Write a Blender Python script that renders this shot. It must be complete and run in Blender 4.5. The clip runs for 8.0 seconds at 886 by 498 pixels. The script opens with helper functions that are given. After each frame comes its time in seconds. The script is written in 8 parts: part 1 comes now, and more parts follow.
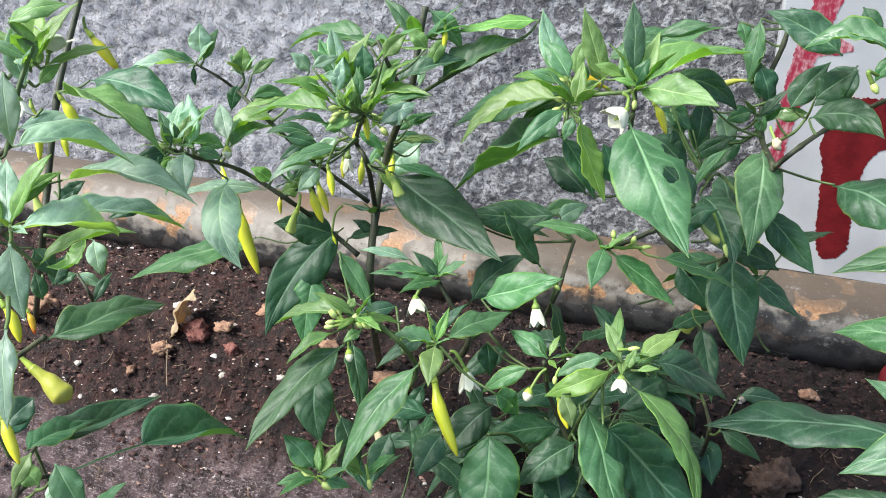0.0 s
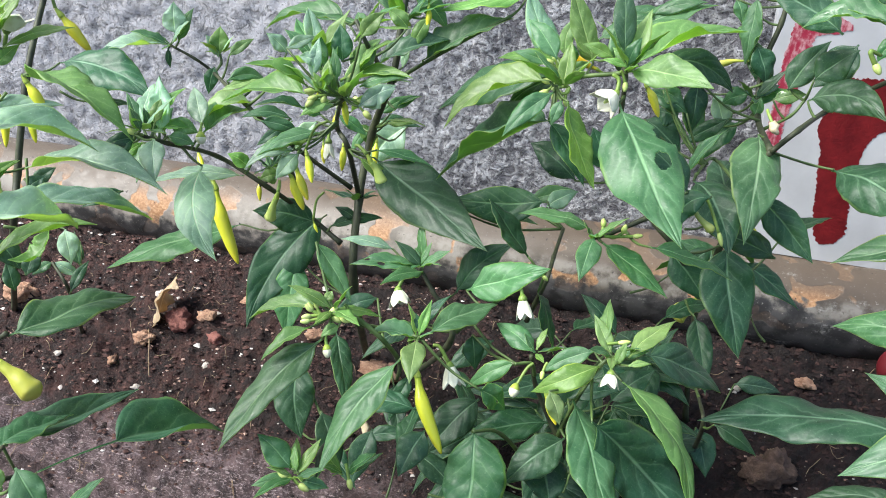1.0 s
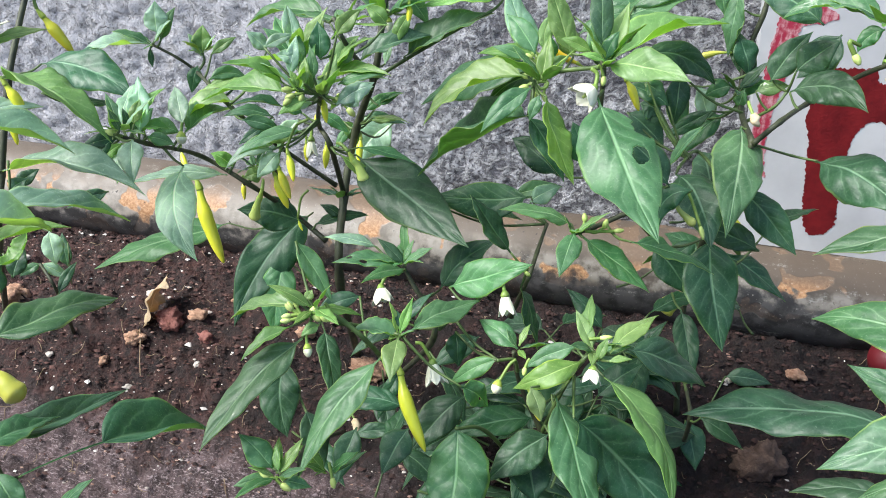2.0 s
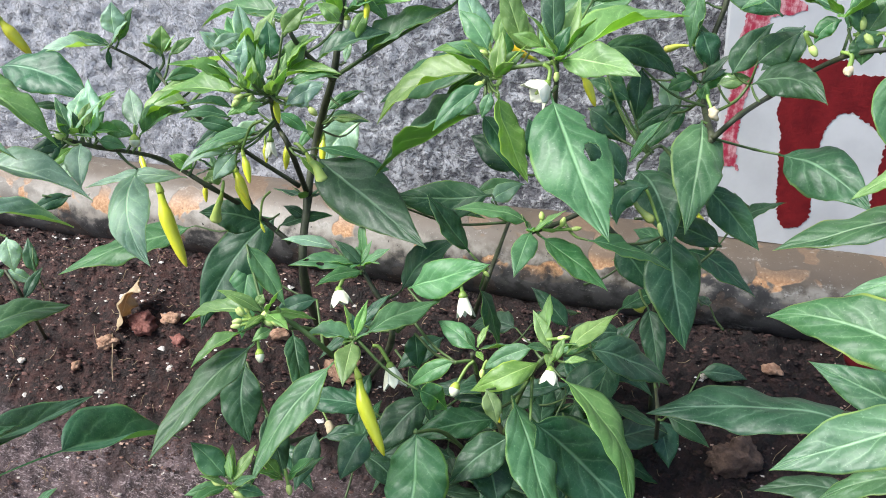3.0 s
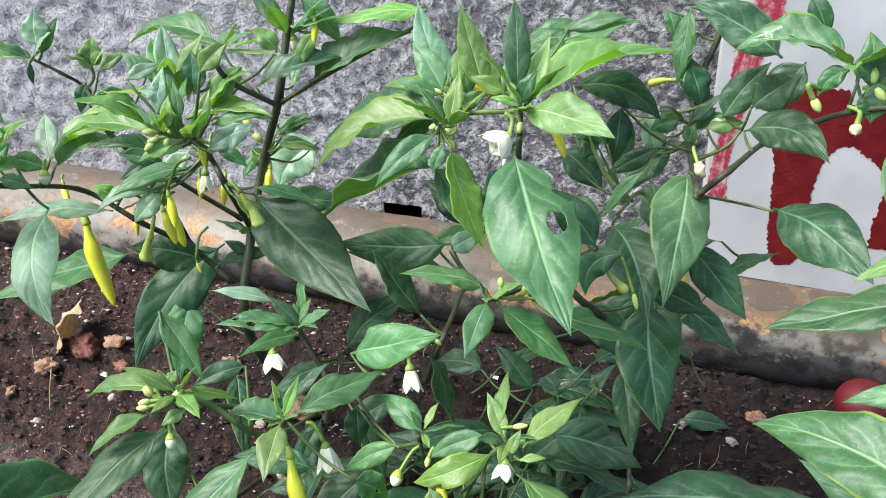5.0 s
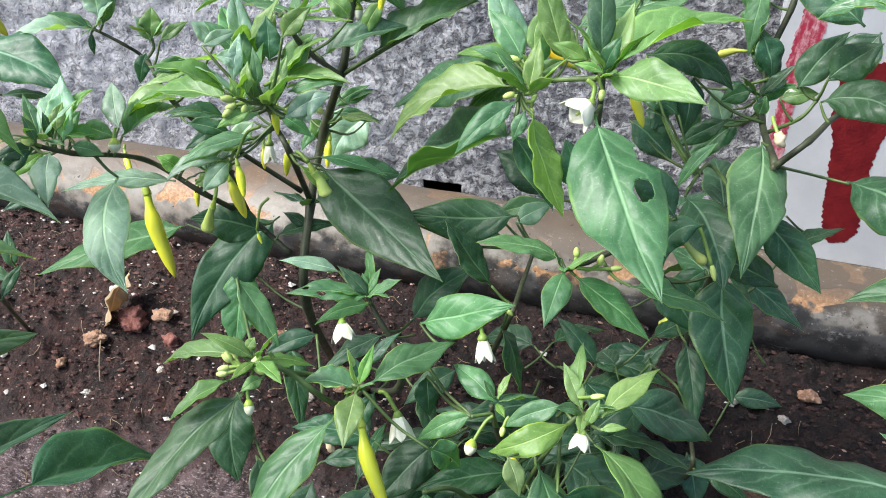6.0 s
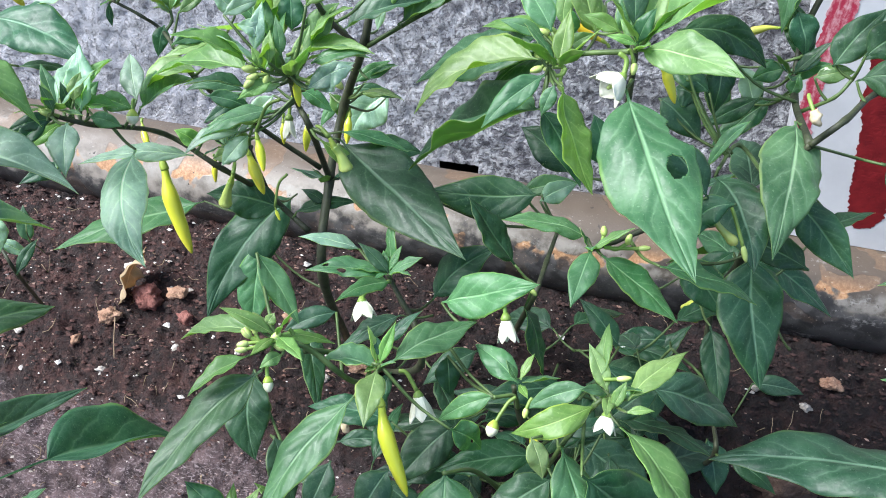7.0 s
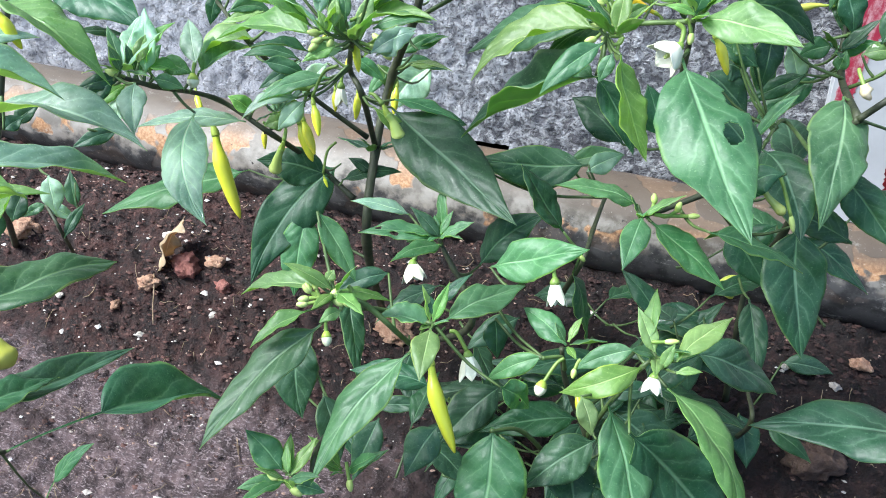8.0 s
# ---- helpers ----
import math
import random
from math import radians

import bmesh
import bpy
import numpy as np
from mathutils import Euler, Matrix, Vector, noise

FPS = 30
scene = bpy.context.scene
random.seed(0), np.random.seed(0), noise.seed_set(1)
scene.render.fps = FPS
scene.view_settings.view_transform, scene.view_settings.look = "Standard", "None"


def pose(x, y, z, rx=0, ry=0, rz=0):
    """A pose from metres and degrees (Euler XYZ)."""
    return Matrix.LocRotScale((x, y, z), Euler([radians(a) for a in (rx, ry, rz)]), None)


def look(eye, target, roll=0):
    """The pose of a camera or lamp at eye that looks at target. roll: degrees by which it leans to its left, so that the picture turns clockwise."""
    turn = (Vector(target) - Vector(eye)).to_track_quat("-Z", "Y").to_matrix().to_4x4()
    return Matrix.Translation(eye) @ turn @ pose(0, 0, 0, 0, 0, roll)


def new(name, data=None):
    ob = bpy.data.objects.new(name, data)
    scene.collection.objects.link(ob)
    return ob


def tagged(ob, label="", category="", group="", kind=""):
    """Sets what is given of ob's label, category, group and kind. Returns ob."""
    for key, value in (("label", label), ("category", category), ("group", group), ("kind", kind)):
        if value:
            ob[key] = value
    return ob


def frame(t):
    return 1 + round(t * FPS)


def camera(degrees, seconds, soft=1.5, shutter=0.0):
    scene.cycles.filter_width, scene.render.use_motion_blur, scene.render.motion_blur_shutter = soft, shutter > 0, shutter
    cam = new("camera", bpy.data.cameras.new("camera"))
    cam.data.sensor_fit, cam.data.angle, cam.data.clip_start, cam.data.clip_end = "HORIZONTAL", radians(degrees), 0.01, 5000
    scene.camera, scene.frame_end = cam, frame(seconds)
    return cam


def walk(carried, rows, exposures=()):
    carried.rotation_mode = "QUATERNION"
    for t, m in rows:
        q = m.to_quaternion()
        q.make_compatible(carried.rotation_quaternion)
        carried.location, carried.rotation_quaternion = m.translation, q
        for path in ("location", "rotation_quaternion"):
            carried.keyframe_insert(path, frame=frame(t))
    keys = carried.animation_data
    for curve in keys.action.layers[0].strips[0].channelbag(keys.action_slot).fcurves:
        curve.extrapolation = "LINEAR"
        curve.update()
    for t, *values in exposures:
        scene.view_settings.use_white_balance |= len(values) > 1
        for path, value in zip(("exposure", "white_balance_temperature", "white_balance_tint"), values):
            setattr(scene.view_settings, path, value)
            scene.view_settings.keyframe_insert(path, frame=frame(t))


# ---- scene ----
cam = camera(55.7, 8.0, soft=1.0)
# seconds, eye, turn in degrees
ROWS = [
    (0, -0.0010, -0.0002, 0.5310, 58.93, -0.07, 16.92),
    (0.5, 0.0044, 0.0219, 0.5237, 58.18, 0.06, 16.82),
    (1, 0.0004, 0.0237, 0.5233, 57.67, -0.04, 16.57),
    (1.2, 0.0021, 0.0329, 0.5183, 57.49, -0.06, 16.39),
    (2.3, 0.0177, 0.0290, 0.5264, 57.28, 0.98, 16.15),
    (2.5, 0.0224, 0.0338, 0.5271, 57.31, 1.11, 16.00),
    (3, 0.0340, 0.0449, 0.5214, 56.97, 1.35, 15.60),
    (3.5, 0.0465, 0.0583, 0.5171, 56.54, 1.33, 15.07),
    (4, 0.0485, 0.0820, 0.5238, 56.40, 0.81, 14.73),
    (4.2, 0.0495, 0.0976, 0.5273, 56.40, 0.57, 14.66),
    (5.3, 0.0267, 0.1289, 0.5262, 55.02, -0.24, 16.12),
    (5.5, 0.0210, 0.1233, 0.5292, 54.78, -0.01, 16.33),
    (6, 0.0059, 0.1170, 0.5191, 54.34, 0.17, 16.92),
    (6.5, 0.0053, 0.1187, 0.5144, 53.76, 0.33, 17.39),
    (7, -0.0021, 0.1200, 0.5099, 53.35, -0.02, 17.96),
    (7.5, -0.0113, 0.1155, 0.4893, 52.95, -0.41, 18.59),
    (8, -0.0168, 0.0963, 0.5068, 52.51, -0.52, 19.42),
]
walk(cam, [(t, pose(x, y, z, rx, ry, rz)) for t, x, y, z, rx, ry, rz in ROWS],
     [(0, 1.32, 6400, 7.5), (3, 1.31, 6320, 8), (5.5, 1.34, 6480, 8), (6, 1.33, 6400, 8.3), (6.5, 1.35, 6050, 9), (7, 1.42, 5980, 9), (7.5, 1.46, 5950, 6.8), (8, 1.53, 5880, 5.5)])

# ---- world and light ----
SUN_ELEVATION, SUN_TURN = 52.0, -118.0
world = bpy.data.worlds.new("sky")
scene.world = world
world.use_nodes = True
wn, wl = world.node_tree.nodes, world.node_tree.links
sky = wn.new("ShaderNodeTexSky")
sky.sky_type = "NISHITA"
sky.sun_disc = False
sky.sun_elevation = radians(SUN_ELEVATION)
sky.sun_rotation = radians(SUN_TURN)
sky.dust_density = 2.5
sky.air_density = 1.2
wl.new(sky.outputs["Color"], wn["Background"].inputs["Color"])
wn["Background"].inputs["Strength"].default_value = 0.118
sun = new("sun", bpy.data.lights.new("sun", "SUN"))
sun.data.energy, sun.data.angle, sun.data.color = 2.45, radians(30), (1.0, 0.985, 0.96)
aim = Vector((math.sin(radians(SUN_TURN)) * math.cos(radians(SUN_ELEVATION)),
              math.cos(radians(SUN_TURN)) * math.cos(radians(SUN_ELEVATION)), math.sin(radians(SUN_ELEVATION))))
sun.matrix_world = look(aim * 5, (0, 0, 0))


# ---- materials ----
class Nodes:
    """Short hand for building one node material."""

    def __init__(self, name):
        self.mat = bpy.data.materials.new(name)
        self.mat.use_nodes = True
        self.tree = self.mat.node_tree
        self.bsdf = self.tree.nodes["Principled BSDF"]
        self.out = self.tree.nodes["Material Output"]

    def add(self, kind, **values):
        node = self.tree.nodes.new("ShaderNode" + kind)
        for key, value in values.items():
            if key in node.inputs:
                self.put(value, node.inputs[key])
        return node

    def put(self, value, socket):
        if isinstance(value, bpy.types.NodeSocket):
            self.tree.links.new(value, socket)
        elif isinstance(value, tuple) and len(value) == 3 and socket.type == "RGBA":
            socket.default_value = (*value, 1)
        else:
            socket.default_value = value

    def math(self, op, a, b=0.0, c=0.0):
        node = self.tree.nodes.new("ShaderNodeMath")
        node.operation = op
        for value, socket in zip((a, b, c), node.inputs):
            self.put(value, socket)
        return node.outputs[0]

    def ramp(self, value, low, high, to_low=0.0, to_high=1.0):
        node = self.tree.nodes.new("ShaderNodeMapRange")
        node.interpolation_type = "SMOOTHSTEP"
        for key, v in (("Value", value), ("From Min", low), ("From Max", high), ("To Min", to_low), ("To Max", to_high)):
            self.put(v, node.inputs[key])
        return node.outputs["Result"]

    def mix(self, factor, a, b, blend="MIX"):
        node = self.tree.nodes.new("ShaderNodeMix")
        node.data_type, node.blend_type = "RGBA", blend
        for key, v in ((0, factor), (6, a), (7, b)):
            self.put(v, node.inputs[key])
        return node.outputs[2]

    def noise(self, scale, detail=4.0, rough=0.55, vector=None, distortion=0.0):
        node = self.add("TexNoise", Scale=scale, Detail=detail, Roughness=rough, Distortion=distortion)
        self.put(vector if vector is not None else self.place(), node.inputs["Vector"])
        return node.outputs["Fac"]

    def place(self):
        return self.add("NewGeometry").outputs["Position"]

    def random(self):
        return self.add("ObjectInfo").outputs["Random"]

    def bump(self, height, strength=0.5, distance=0.001):
        node = self.add("Bump", Height=height, Strength=strength, Distance=distance)
        self.put(node.outputs["Normal"], self.bsdf.inputs["Normal"])
        return node.outputs["Normal"]

    def done(self, colour, rough=0.6, metal=0.0):
        self.put(colour, self.bsdf.inputs["Base Color"])
        self.put(rough, self.bsdf.inputs["Roughness"])
        self.put(metal, self.bsdf.inputs["Metallic"])
        return self.mat


def leaf_material(name, deep, light, vein, rim_colour, glow, rough):
    """Upper side of a leaf: midrib, side veins, a fine net, blotches, yellowish rim, light shining through."""
    n = Nodes(name)
    uv = n.add("UVMap").outputs["UV"]
    split = n.add("SeparateXYZ", Vector=uv)
    u, v = split.outputs["X"], split.outputs["Y"]
    side = n.math("ABSOLUTE", n.math("MULTIPLY_ADD", v, 2.0, -1.0))
    place = n.place()
    wob = n.noise(70.0, 3.0, 0.55, place)
    mid = n.math("MULTIPLY", n.ramp(side, 0.078, 0.016), n.ramp(u, 1.0, 0.25, 0.5, 1.0))
    phase = n.math("ADD", n.math("MULTIPLY_ADD", u, 6.0, n.math("MULTIPLY", side, -1.7)), n.math("MULTIPLY_ADD", wob, 0.9, -0.45))
    cell = n.math("ABSOLUTE", n.math("SUBTRACT", n.math("FRACT", phase), 0.5))
    fade = n.ramp(side, 1.0, 0.40)
    veins = n.math("MULTIPLY", n.ramp(cell, 0.075, 0.010), fade)
    halo = n.math("MULTIPLY", n.ramp(cell, 0.24, 0.02), fade)
    net = n.add("TexVoronoi", Vector=n.add("Mapping", Vector=place, Scale=(1.0, 1.0, 1.0)).outputs["Vector"], Scale=250.0)
    net.feature = "DISTANCE_TO_EDGE"
    threads = n.ramp(net.outputs["Distance"], 0.10, 0.01)
    fine = n.noise(900.0, 3.0, 0.6, place)
    blotch = n.noise(38.0, 4.0, 0.6, place)
    mottle = n.ramp(n.noise(120.0, 5.0, 0.65, place), 0.42, 0.70)
    specks = n.ramp(n.noise(620.0, 2.0, 0.6, place), 0.64, 0.70)
    rim = n.ramp(n.math("MULTIPLY_ADD", wob, 0.10, side), 0.955, 1.02)
    length = n.add("Attribute")
    length.attribute_name = "span"
    grown = n.ramp(length.outputs["Fac"], 0.025, 0.075, 0.15, 1.0)
    veins, halo = n.math("MULTIPLY", veins, grown), n.math("MULTIPLY", halo, grown)
    colour = n.mix(n.ramp(blotch, 0.32, 0.68), deep, light)
    colour = n.mix(n.math("MULTIPLY", mottle, 0.09), colour, vein)
    colour = n.mix(n.math("MULTIPLY", halo, 0.09), colour, vein)
    colour = n.mix(n.math("MULTIPLY", threads, 0.05), colour, vein)
    colour = n.mix(n.math("MULTIPLY", veins, 0.20), colour, vein)
    colour = n.mix(n.math("MULTIPLY", mid, 0.72), colour, vein)
    colour = n.mix(n.math("MULTIPLY", specks, 0.26), colour, vein)
    colour = n.mix(n.math("MULTIPLY", n.math("MULTIPLY", rim, n.ramp(n.noise(26.0, 2.0, 0.5, place), 0.40, 0.70)), 0.60), colour, rim_colour)
    vary = n.random()
    hue = n.add("HueSaturation", Hue=n.ramp(vary, 0.0, 1.0, 0.485, 0.515), Saturation=n.ramp(n.math("FRACT", n.math("MULTIPLY", vary, 7.3)), 0.0, 1.0, 0.96, 1.18),
                Value=n.ramp(n.math("FRACT", n.math("MULTIPLY", vary, 13.7)), 0.0, 1.0, 0.80, 1.18), Color=colour)
    colour = hue.outputs["Color"]
    quilt = n.math("ADD", n.math("MULTIPLY", n.math("MULTIPLY", n.ramp(cell, 0.0, 0.45), grown), 0.20), n.math("MULTIPLY", n.noise(95.0, 3.0, 0.5, place), 0.75))
    height = n.math("SUBTRACT", n.math("MULTIPLY_ADD", n.ramp(net.outputs["Distance"], 0.0, 0.3), 0.04, quilt), n.math("MULTIPLY", mid, 0.6))
    normal = n.bump(n.math("MULTIPLY_ADD", fine, 0.05, height), 0.55, 0.0018)
    wet = n.ramp(n.math("MULTIPLY_ADD", fine, 0.10, n.noise(30.0, 3.0, 0.5, place, 0.6)), 0.72, 0.75)
    n.done(colour, n.math("MULTIPLY_ADD", wet, -0.30, n.ramp(mottle, 0.0, 1.0, rough - 0.03, rough + 0.08)))
    n.bsdf.inputs["Specular IOR Level"].default_value = 0.36
    shine = n.add("BsdfTranslucent", Color=n.mix(1.0, colour, glow, "MULTIPLY"), Normal=normal)
    both = n.add("AddShader")
    n.tree.links.new(n.bsdf.outputs[0], both.inputs[0])
    n.tree.links.new(shine.outputs[0], both.inputs[1])
    n.tree.links.new(both.outputs[0], n.out.inputs["Surface"])
    return n.mat


def leaf_back_material(name, low, high, vein, glow=(0.46, 0.56, 0.20)):
    """Underside of a leaf: paler, yellower and matt, with raised veins."""
    n = Nodes(name)
    split = n.add("SeparateXYZ", Vector=n.add("UVMap").outputs["UV"])
    u, v = split.outputs["X"], split.outputs["Y"]
    side = n.math("ABSOLUTE", n.math("MULTIPLY_ADD", v, 2.0, -1.0))
    place = n.place()
    wob = n.noise(70.0, 3.0, 0.55, place)
    mid = n.ramp(side, 0.09, 0.02)
    phase = n.math("ADD", n.math("MULTIPLY_ADD", u, 6.0, n.math("MULTIPLY", side, -1.7)), n.math("MULTIPLY_ADD", wob, 0.9, -0.45))
    cell = n.math("ABSOLUTE", n.math("SUBTRACT", n.math("FRACT", phase), 0.5))
    veins = n.math("MULTIPLY", n.ramp(cell, 0.07, 0.01), n.ramp(side, 1.0, 0.45))
    colour = n.mix(n.ramp(n.noise(60.0, 5.0, 0.6, place), 0.35, 0.68), low, high)
    colour = n.mix(n.math("MULTIPLY", veins, 0.40), colour, vein)
    colour = n.mix(n.math("MULTIPLY", mid, 0.75), colour, vein)
    hue = n.add("HueSaturation", Hue=n.ramp(n.random(), 0.0, 1.0, 0.488, 0.512), Value=n.ramp(n.random(), 0.0, 1.0, 0.85, 1.18), Color=colour)
    normal = n.bump(n.math("ADD", n.math("MULTIPLY", veins, 0.5), n.noise(130.0, 4.0, 0.6, place)), 0.4, 0.0012)
    n.done(hue.outputs["Color"], 0.62)
    shine = n.add("BsdfTranslucent", Color=glow, Normal=normal)
    both = n.add("AddShader")
    n.tree.links.new(n.bsdf.outputs[0], both.inputs[0])
    n.tree.links.new(shine.outputs[0], both.inputs[1])
    n.tree.links.new(both.outputs[0], n.out.inputs["Surface"])
    return n.mat


LEAF = [
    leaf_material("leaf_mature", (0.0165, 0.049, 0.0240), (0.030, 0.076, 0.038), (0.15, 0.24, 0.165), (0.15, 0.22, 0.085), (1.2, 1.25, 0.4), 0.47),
    leaf_material("leaf_green", (0.036, 0.092, 0.039), (0.066, 0.138, 0.066), (0.21, 0.31, 0.20), (0.24, 0.32, 0.10), (1.4, 1.45, 0.45), 0.46),
    leaf_material("leaf_young", (0.078, 0.143, 0.045), (0.128, 0.206, 0.076), (0.31, 0.40, 0.20), (0.33, 0.41, 0.12), (1.25, 1.25, 0.5), 0.46),
    # Powdery leaves; on other leaves this paleness paints in the sky's reflection.
    leaf_material("leaf_powdery_sheen", (0.098, 0.165, 0.124), (0.205, 0.280, 0.238), (0.40, 0.48, 0.43), (0.32, 0.40, 0.24), (1.4, 1.45, 0.5), 0.42),
    leaf_material("leaf_dry", (0.20, 0.148, 0.100), (0.35, 0.280, 0.205), (0.43, 0.355, 0.27), (0.40, 0.32, 0.22), (0.7, 0.6, 0.4), 0.8),
    leaf_material("leaf_pale", (0.027, 0.070, 0.034), (0.052, 0.107, 0.057), (0.22, 0.32, 0.22), (0.29, 0.36, 0.11), (1.5, 1.5, 0.45), 0.46),
]
LEAF_BACK = [
    leaf_back_material("leaf_mature_underside", (0.060, 0.098, 0.040), (0.090, 0.135, 0.055), (0.18, 0.24, 0.11)),
    leaf_back_material("leaf_green_underside", (0.090, 0.140, 0.038), (0.130, 0.185, 0.052), (0.24, 0.31, 0.11)),
    leaf_back_material("leaf_young_underside", (0.072, 0.150, 0.028), (0.104, 0.196, 0.040), (0.21, 0.32, 0.085)),
    leaf_back_material("leaf_powdery_underside", (0.105, 0.165, 0.060), (0.150, 0.210, 0.085), (0.28, 0.34, 0.16)),
    leaf_back_material("leaf_dry_underside", (0.21, 0.150, 0.095), (0.34, 0.265, 0.185), (0.40, 0.33, 0.24), (0.20, 0.14, 0.08)),
    leaf_back_material("leaf_pale_underside", (0.100, 0.150, 0.036), (0.145, 0.200, 0.055), (0.26, 0.33, 0.11)),
]


def plain(name, low, high, scale, rough, bump=0.3, depth=0.001, vary=0.0, fine=None):
    n = Nodes(name)
    f = n.noise(scale, 5.0, 0.6)
    colour = n.mix(n.ramp(f, 0.3, 0.7), low, high)
    if vary:
        hue = n.add("HueSaturation", Value=n.ramp(n.random(), 0.0, 1.0, 1 - vary, 1 + vary), Color=colour)
        colour = hue.outputs["Color"]
    n.bump(n.math("ADD", f, n.noise(fine or scale * 6, 3.0)), bump, depth)
    return n.done(colour, rough)


def along_material(name, start, middle, end, rough):
    """Colour that runs along the thing's length, by its u."""
    n = Nodes(name)
    u = n.add("SeparateXYZ", Vector=n.add("UVMap").outputs["UV"]).outputs["X"]
    f = n.noise(90.0, 3.0)
    u = n.math("ADD", u, n.math("MULTIPLY_ADD", f, 0.3, -0.15))
    colour = n.mix(n.ramp(u, 0.0, 0.3), start, n.mix(n.ramp(u, 0.55, 0.95), middle, end))
    hue = n.add("HueSaturation", Hue=n.ramp(n.random(), 0.0, 1.0, 0.49, 0.51), Value=n.ramp(n.random(), 0.0, 1.0, 0.85, 1.15), Color=colour)
    n.bump(n.noise(260.0, 3.0), 0.25, 0.0006)
    n.bsdf.inputs["Subsurface Weight"].default_value = 0.15
    n.bsdf.inputs["Subsurface Radius"].default_value = (0.004, 0.004, 0.001)
    return n.done(hue.outputs["Color"], rough)


POD = {
    1: along_material("pod_yellow", (0.46, 0.55, 0.05), (0.69, 0.70, 0.05), (0.74, 0.70, 0.05), 0.28),
    2: along_material("pod_green", (0.30, 0.42, 0.09), (0.43, 0.53, 0.13), (0.50, 0.56, 0.15), 0.34),
    3: along_material("pod_lime", (0.38, 0.47, 0.07), (0.52, 0.56, 0.09), (0.57, 0.57, 0.10), 0.34),
    4: along_material("pod_ripening", (0.60, 0.50, 0.03), (0.70, 0.45, 0.03), (0.55, 0.10, 0.02), 0.30),
}
CALYX = plain("calyx_green", (0.25, 0.36, 0.05), (0.40, 0.49, 0.07), 150, 0.45, 0.2, 0.0005, 0.1)
GREEN_STALK = plain("green_stalk", (0.13, 0.23, 0.04), (0.24, 0.35, 0.07), 120, 0.45, 0.2, 0.0005, 0.15)
STEM = plain("stem_bark", (0.022, 0.027, 0.013), (0.060, 0.070, 0.032), 70, 0.6, 0.5, 0.0008, 0.1)
TWIG = plain("twig_green", (0.055, 0.095, 0.025), (0.10, 0.16, 0.045), 90, 0.5, 0.3, 0.0005, 0.2)
PETAL = plain("petal_white", (0.74, 0.73, 0.54), (0.85, 0.84, 0.70), 150, 0.55, 0.2, 0.0004, 0.05)
BUD = [
    plain("bud_cream", (0.66, 0.68, 0.42), (0.82, 0.81, 0.64), 140, 0.5, 0.2, 0.0004, 0.05),
    plain("bud_green", (0.42, 0.54, 0.13), (0.58, 0.67, 0.24), 140, 0.45, 0.2, 0.0004, 0.15),
    plain("bud_withered", (0.40, 0.32, 0.18), (0.60, 0.51, 0.35), 140, 0.75, 0.4, 0.0006, 0.1),
]


def soil_material():
    n = Nodes("soil")
    p = n.place()
    xyz = n.add("SeparateXYZ", Vector=p)
    x, y, z = xyz.outputs
    big, mid, fine = n.noise(9.0, 5.0, 0.6, p), n.noise(60.0, 6.0, 0.65, p), n.noise(420.0, 4.0, 0.7, p)
    damp = n.mix(n.ramp(mid, 0.38, 0.70), (0.017, 0.0075, 0.0062), (0.098, 0.044, 0.036))
    damp = n.mix(n.ramp(fine, 0.55, 0.80), damp, (0.20, 0.115, 0.088))
    # Damper soil to the right, its colour darkened further for shade under plants.
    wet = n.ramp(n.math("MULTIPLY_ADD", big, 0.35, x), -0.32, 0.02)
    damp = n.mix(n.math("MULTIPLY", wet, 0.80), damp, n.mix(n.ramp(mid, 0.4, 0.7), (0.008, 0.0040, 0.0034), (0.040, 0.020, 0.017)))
    thread = n.noise(330.0, 4.0, 0.7, n.add("Mapping", Vector=p, Rotation=(0.0, 0.0, 0.5), Scale=(0.30, 1.0, 1.0)).outputs["Vector"], 1.5)
    crust = n.mix(n.ramp(mid, 0.36, 0.64), (0.048, 0.029, 0.029), (0.185, 0.128, 0.130))
    crust = n.mix(n.ramp(thread, 0.50, 0.66), crust, (0.44, 0.35, 0.355))
    crust = n.mix(n.math("MULTIPLY", n.ramp(big, 0.52, 0.62), 0.75), crust, (0.045, 0.024, 0.022))
    edge = n.math("ADD", y, n.math("MULTIPLY_ADD", big, 0.10, -0.05))
    dry = n.math("MULTIPLY", n.ramp(edge, 0.572, 0.530), n.ramp(n.math("MULTIPLY_ADD", big, 0.15, x), -0.05, -0.16))
    patchy = n.ramp(n.noise(1.1, 4.0, 0.6, p), 0.46, 0.56)
    blend = n.ramp(y, 0.34, 0.10)
    dry = n.math("ADD", n.math("MULTIPLY", dry, n.math("SUBTRACT", 1.0, blend)), n.math("MULTIPLY", patchy, blend))
    chip = n.add("TexVoronoi", Vector=p, Scale=170.0)
    chips = n.math("MULTIPLY", n.ramp(chip.outputs["Distance"], 0.16, 0.10), n.ramp(n.add("SeparateXYZ", Vector=chip.outputs["Color"]).outputs["X"], 0.80, 0.84))
    colour = n.mix(dry, damp, crust)
    colour = n.mix(chips, colour, (0.42, 0.33, 0.26))
    n.bump(n.math("ADD", n.math("MULTIPLY", n.noise(150.0, 5.0, 0.7, p), 1.2), n.math("MULTIPLY", fine, 0.8)), 1.0, 0.008)
    return n.done(colour, n.ramp(mid, 0.3, 0.7, 0.62, 0.92))


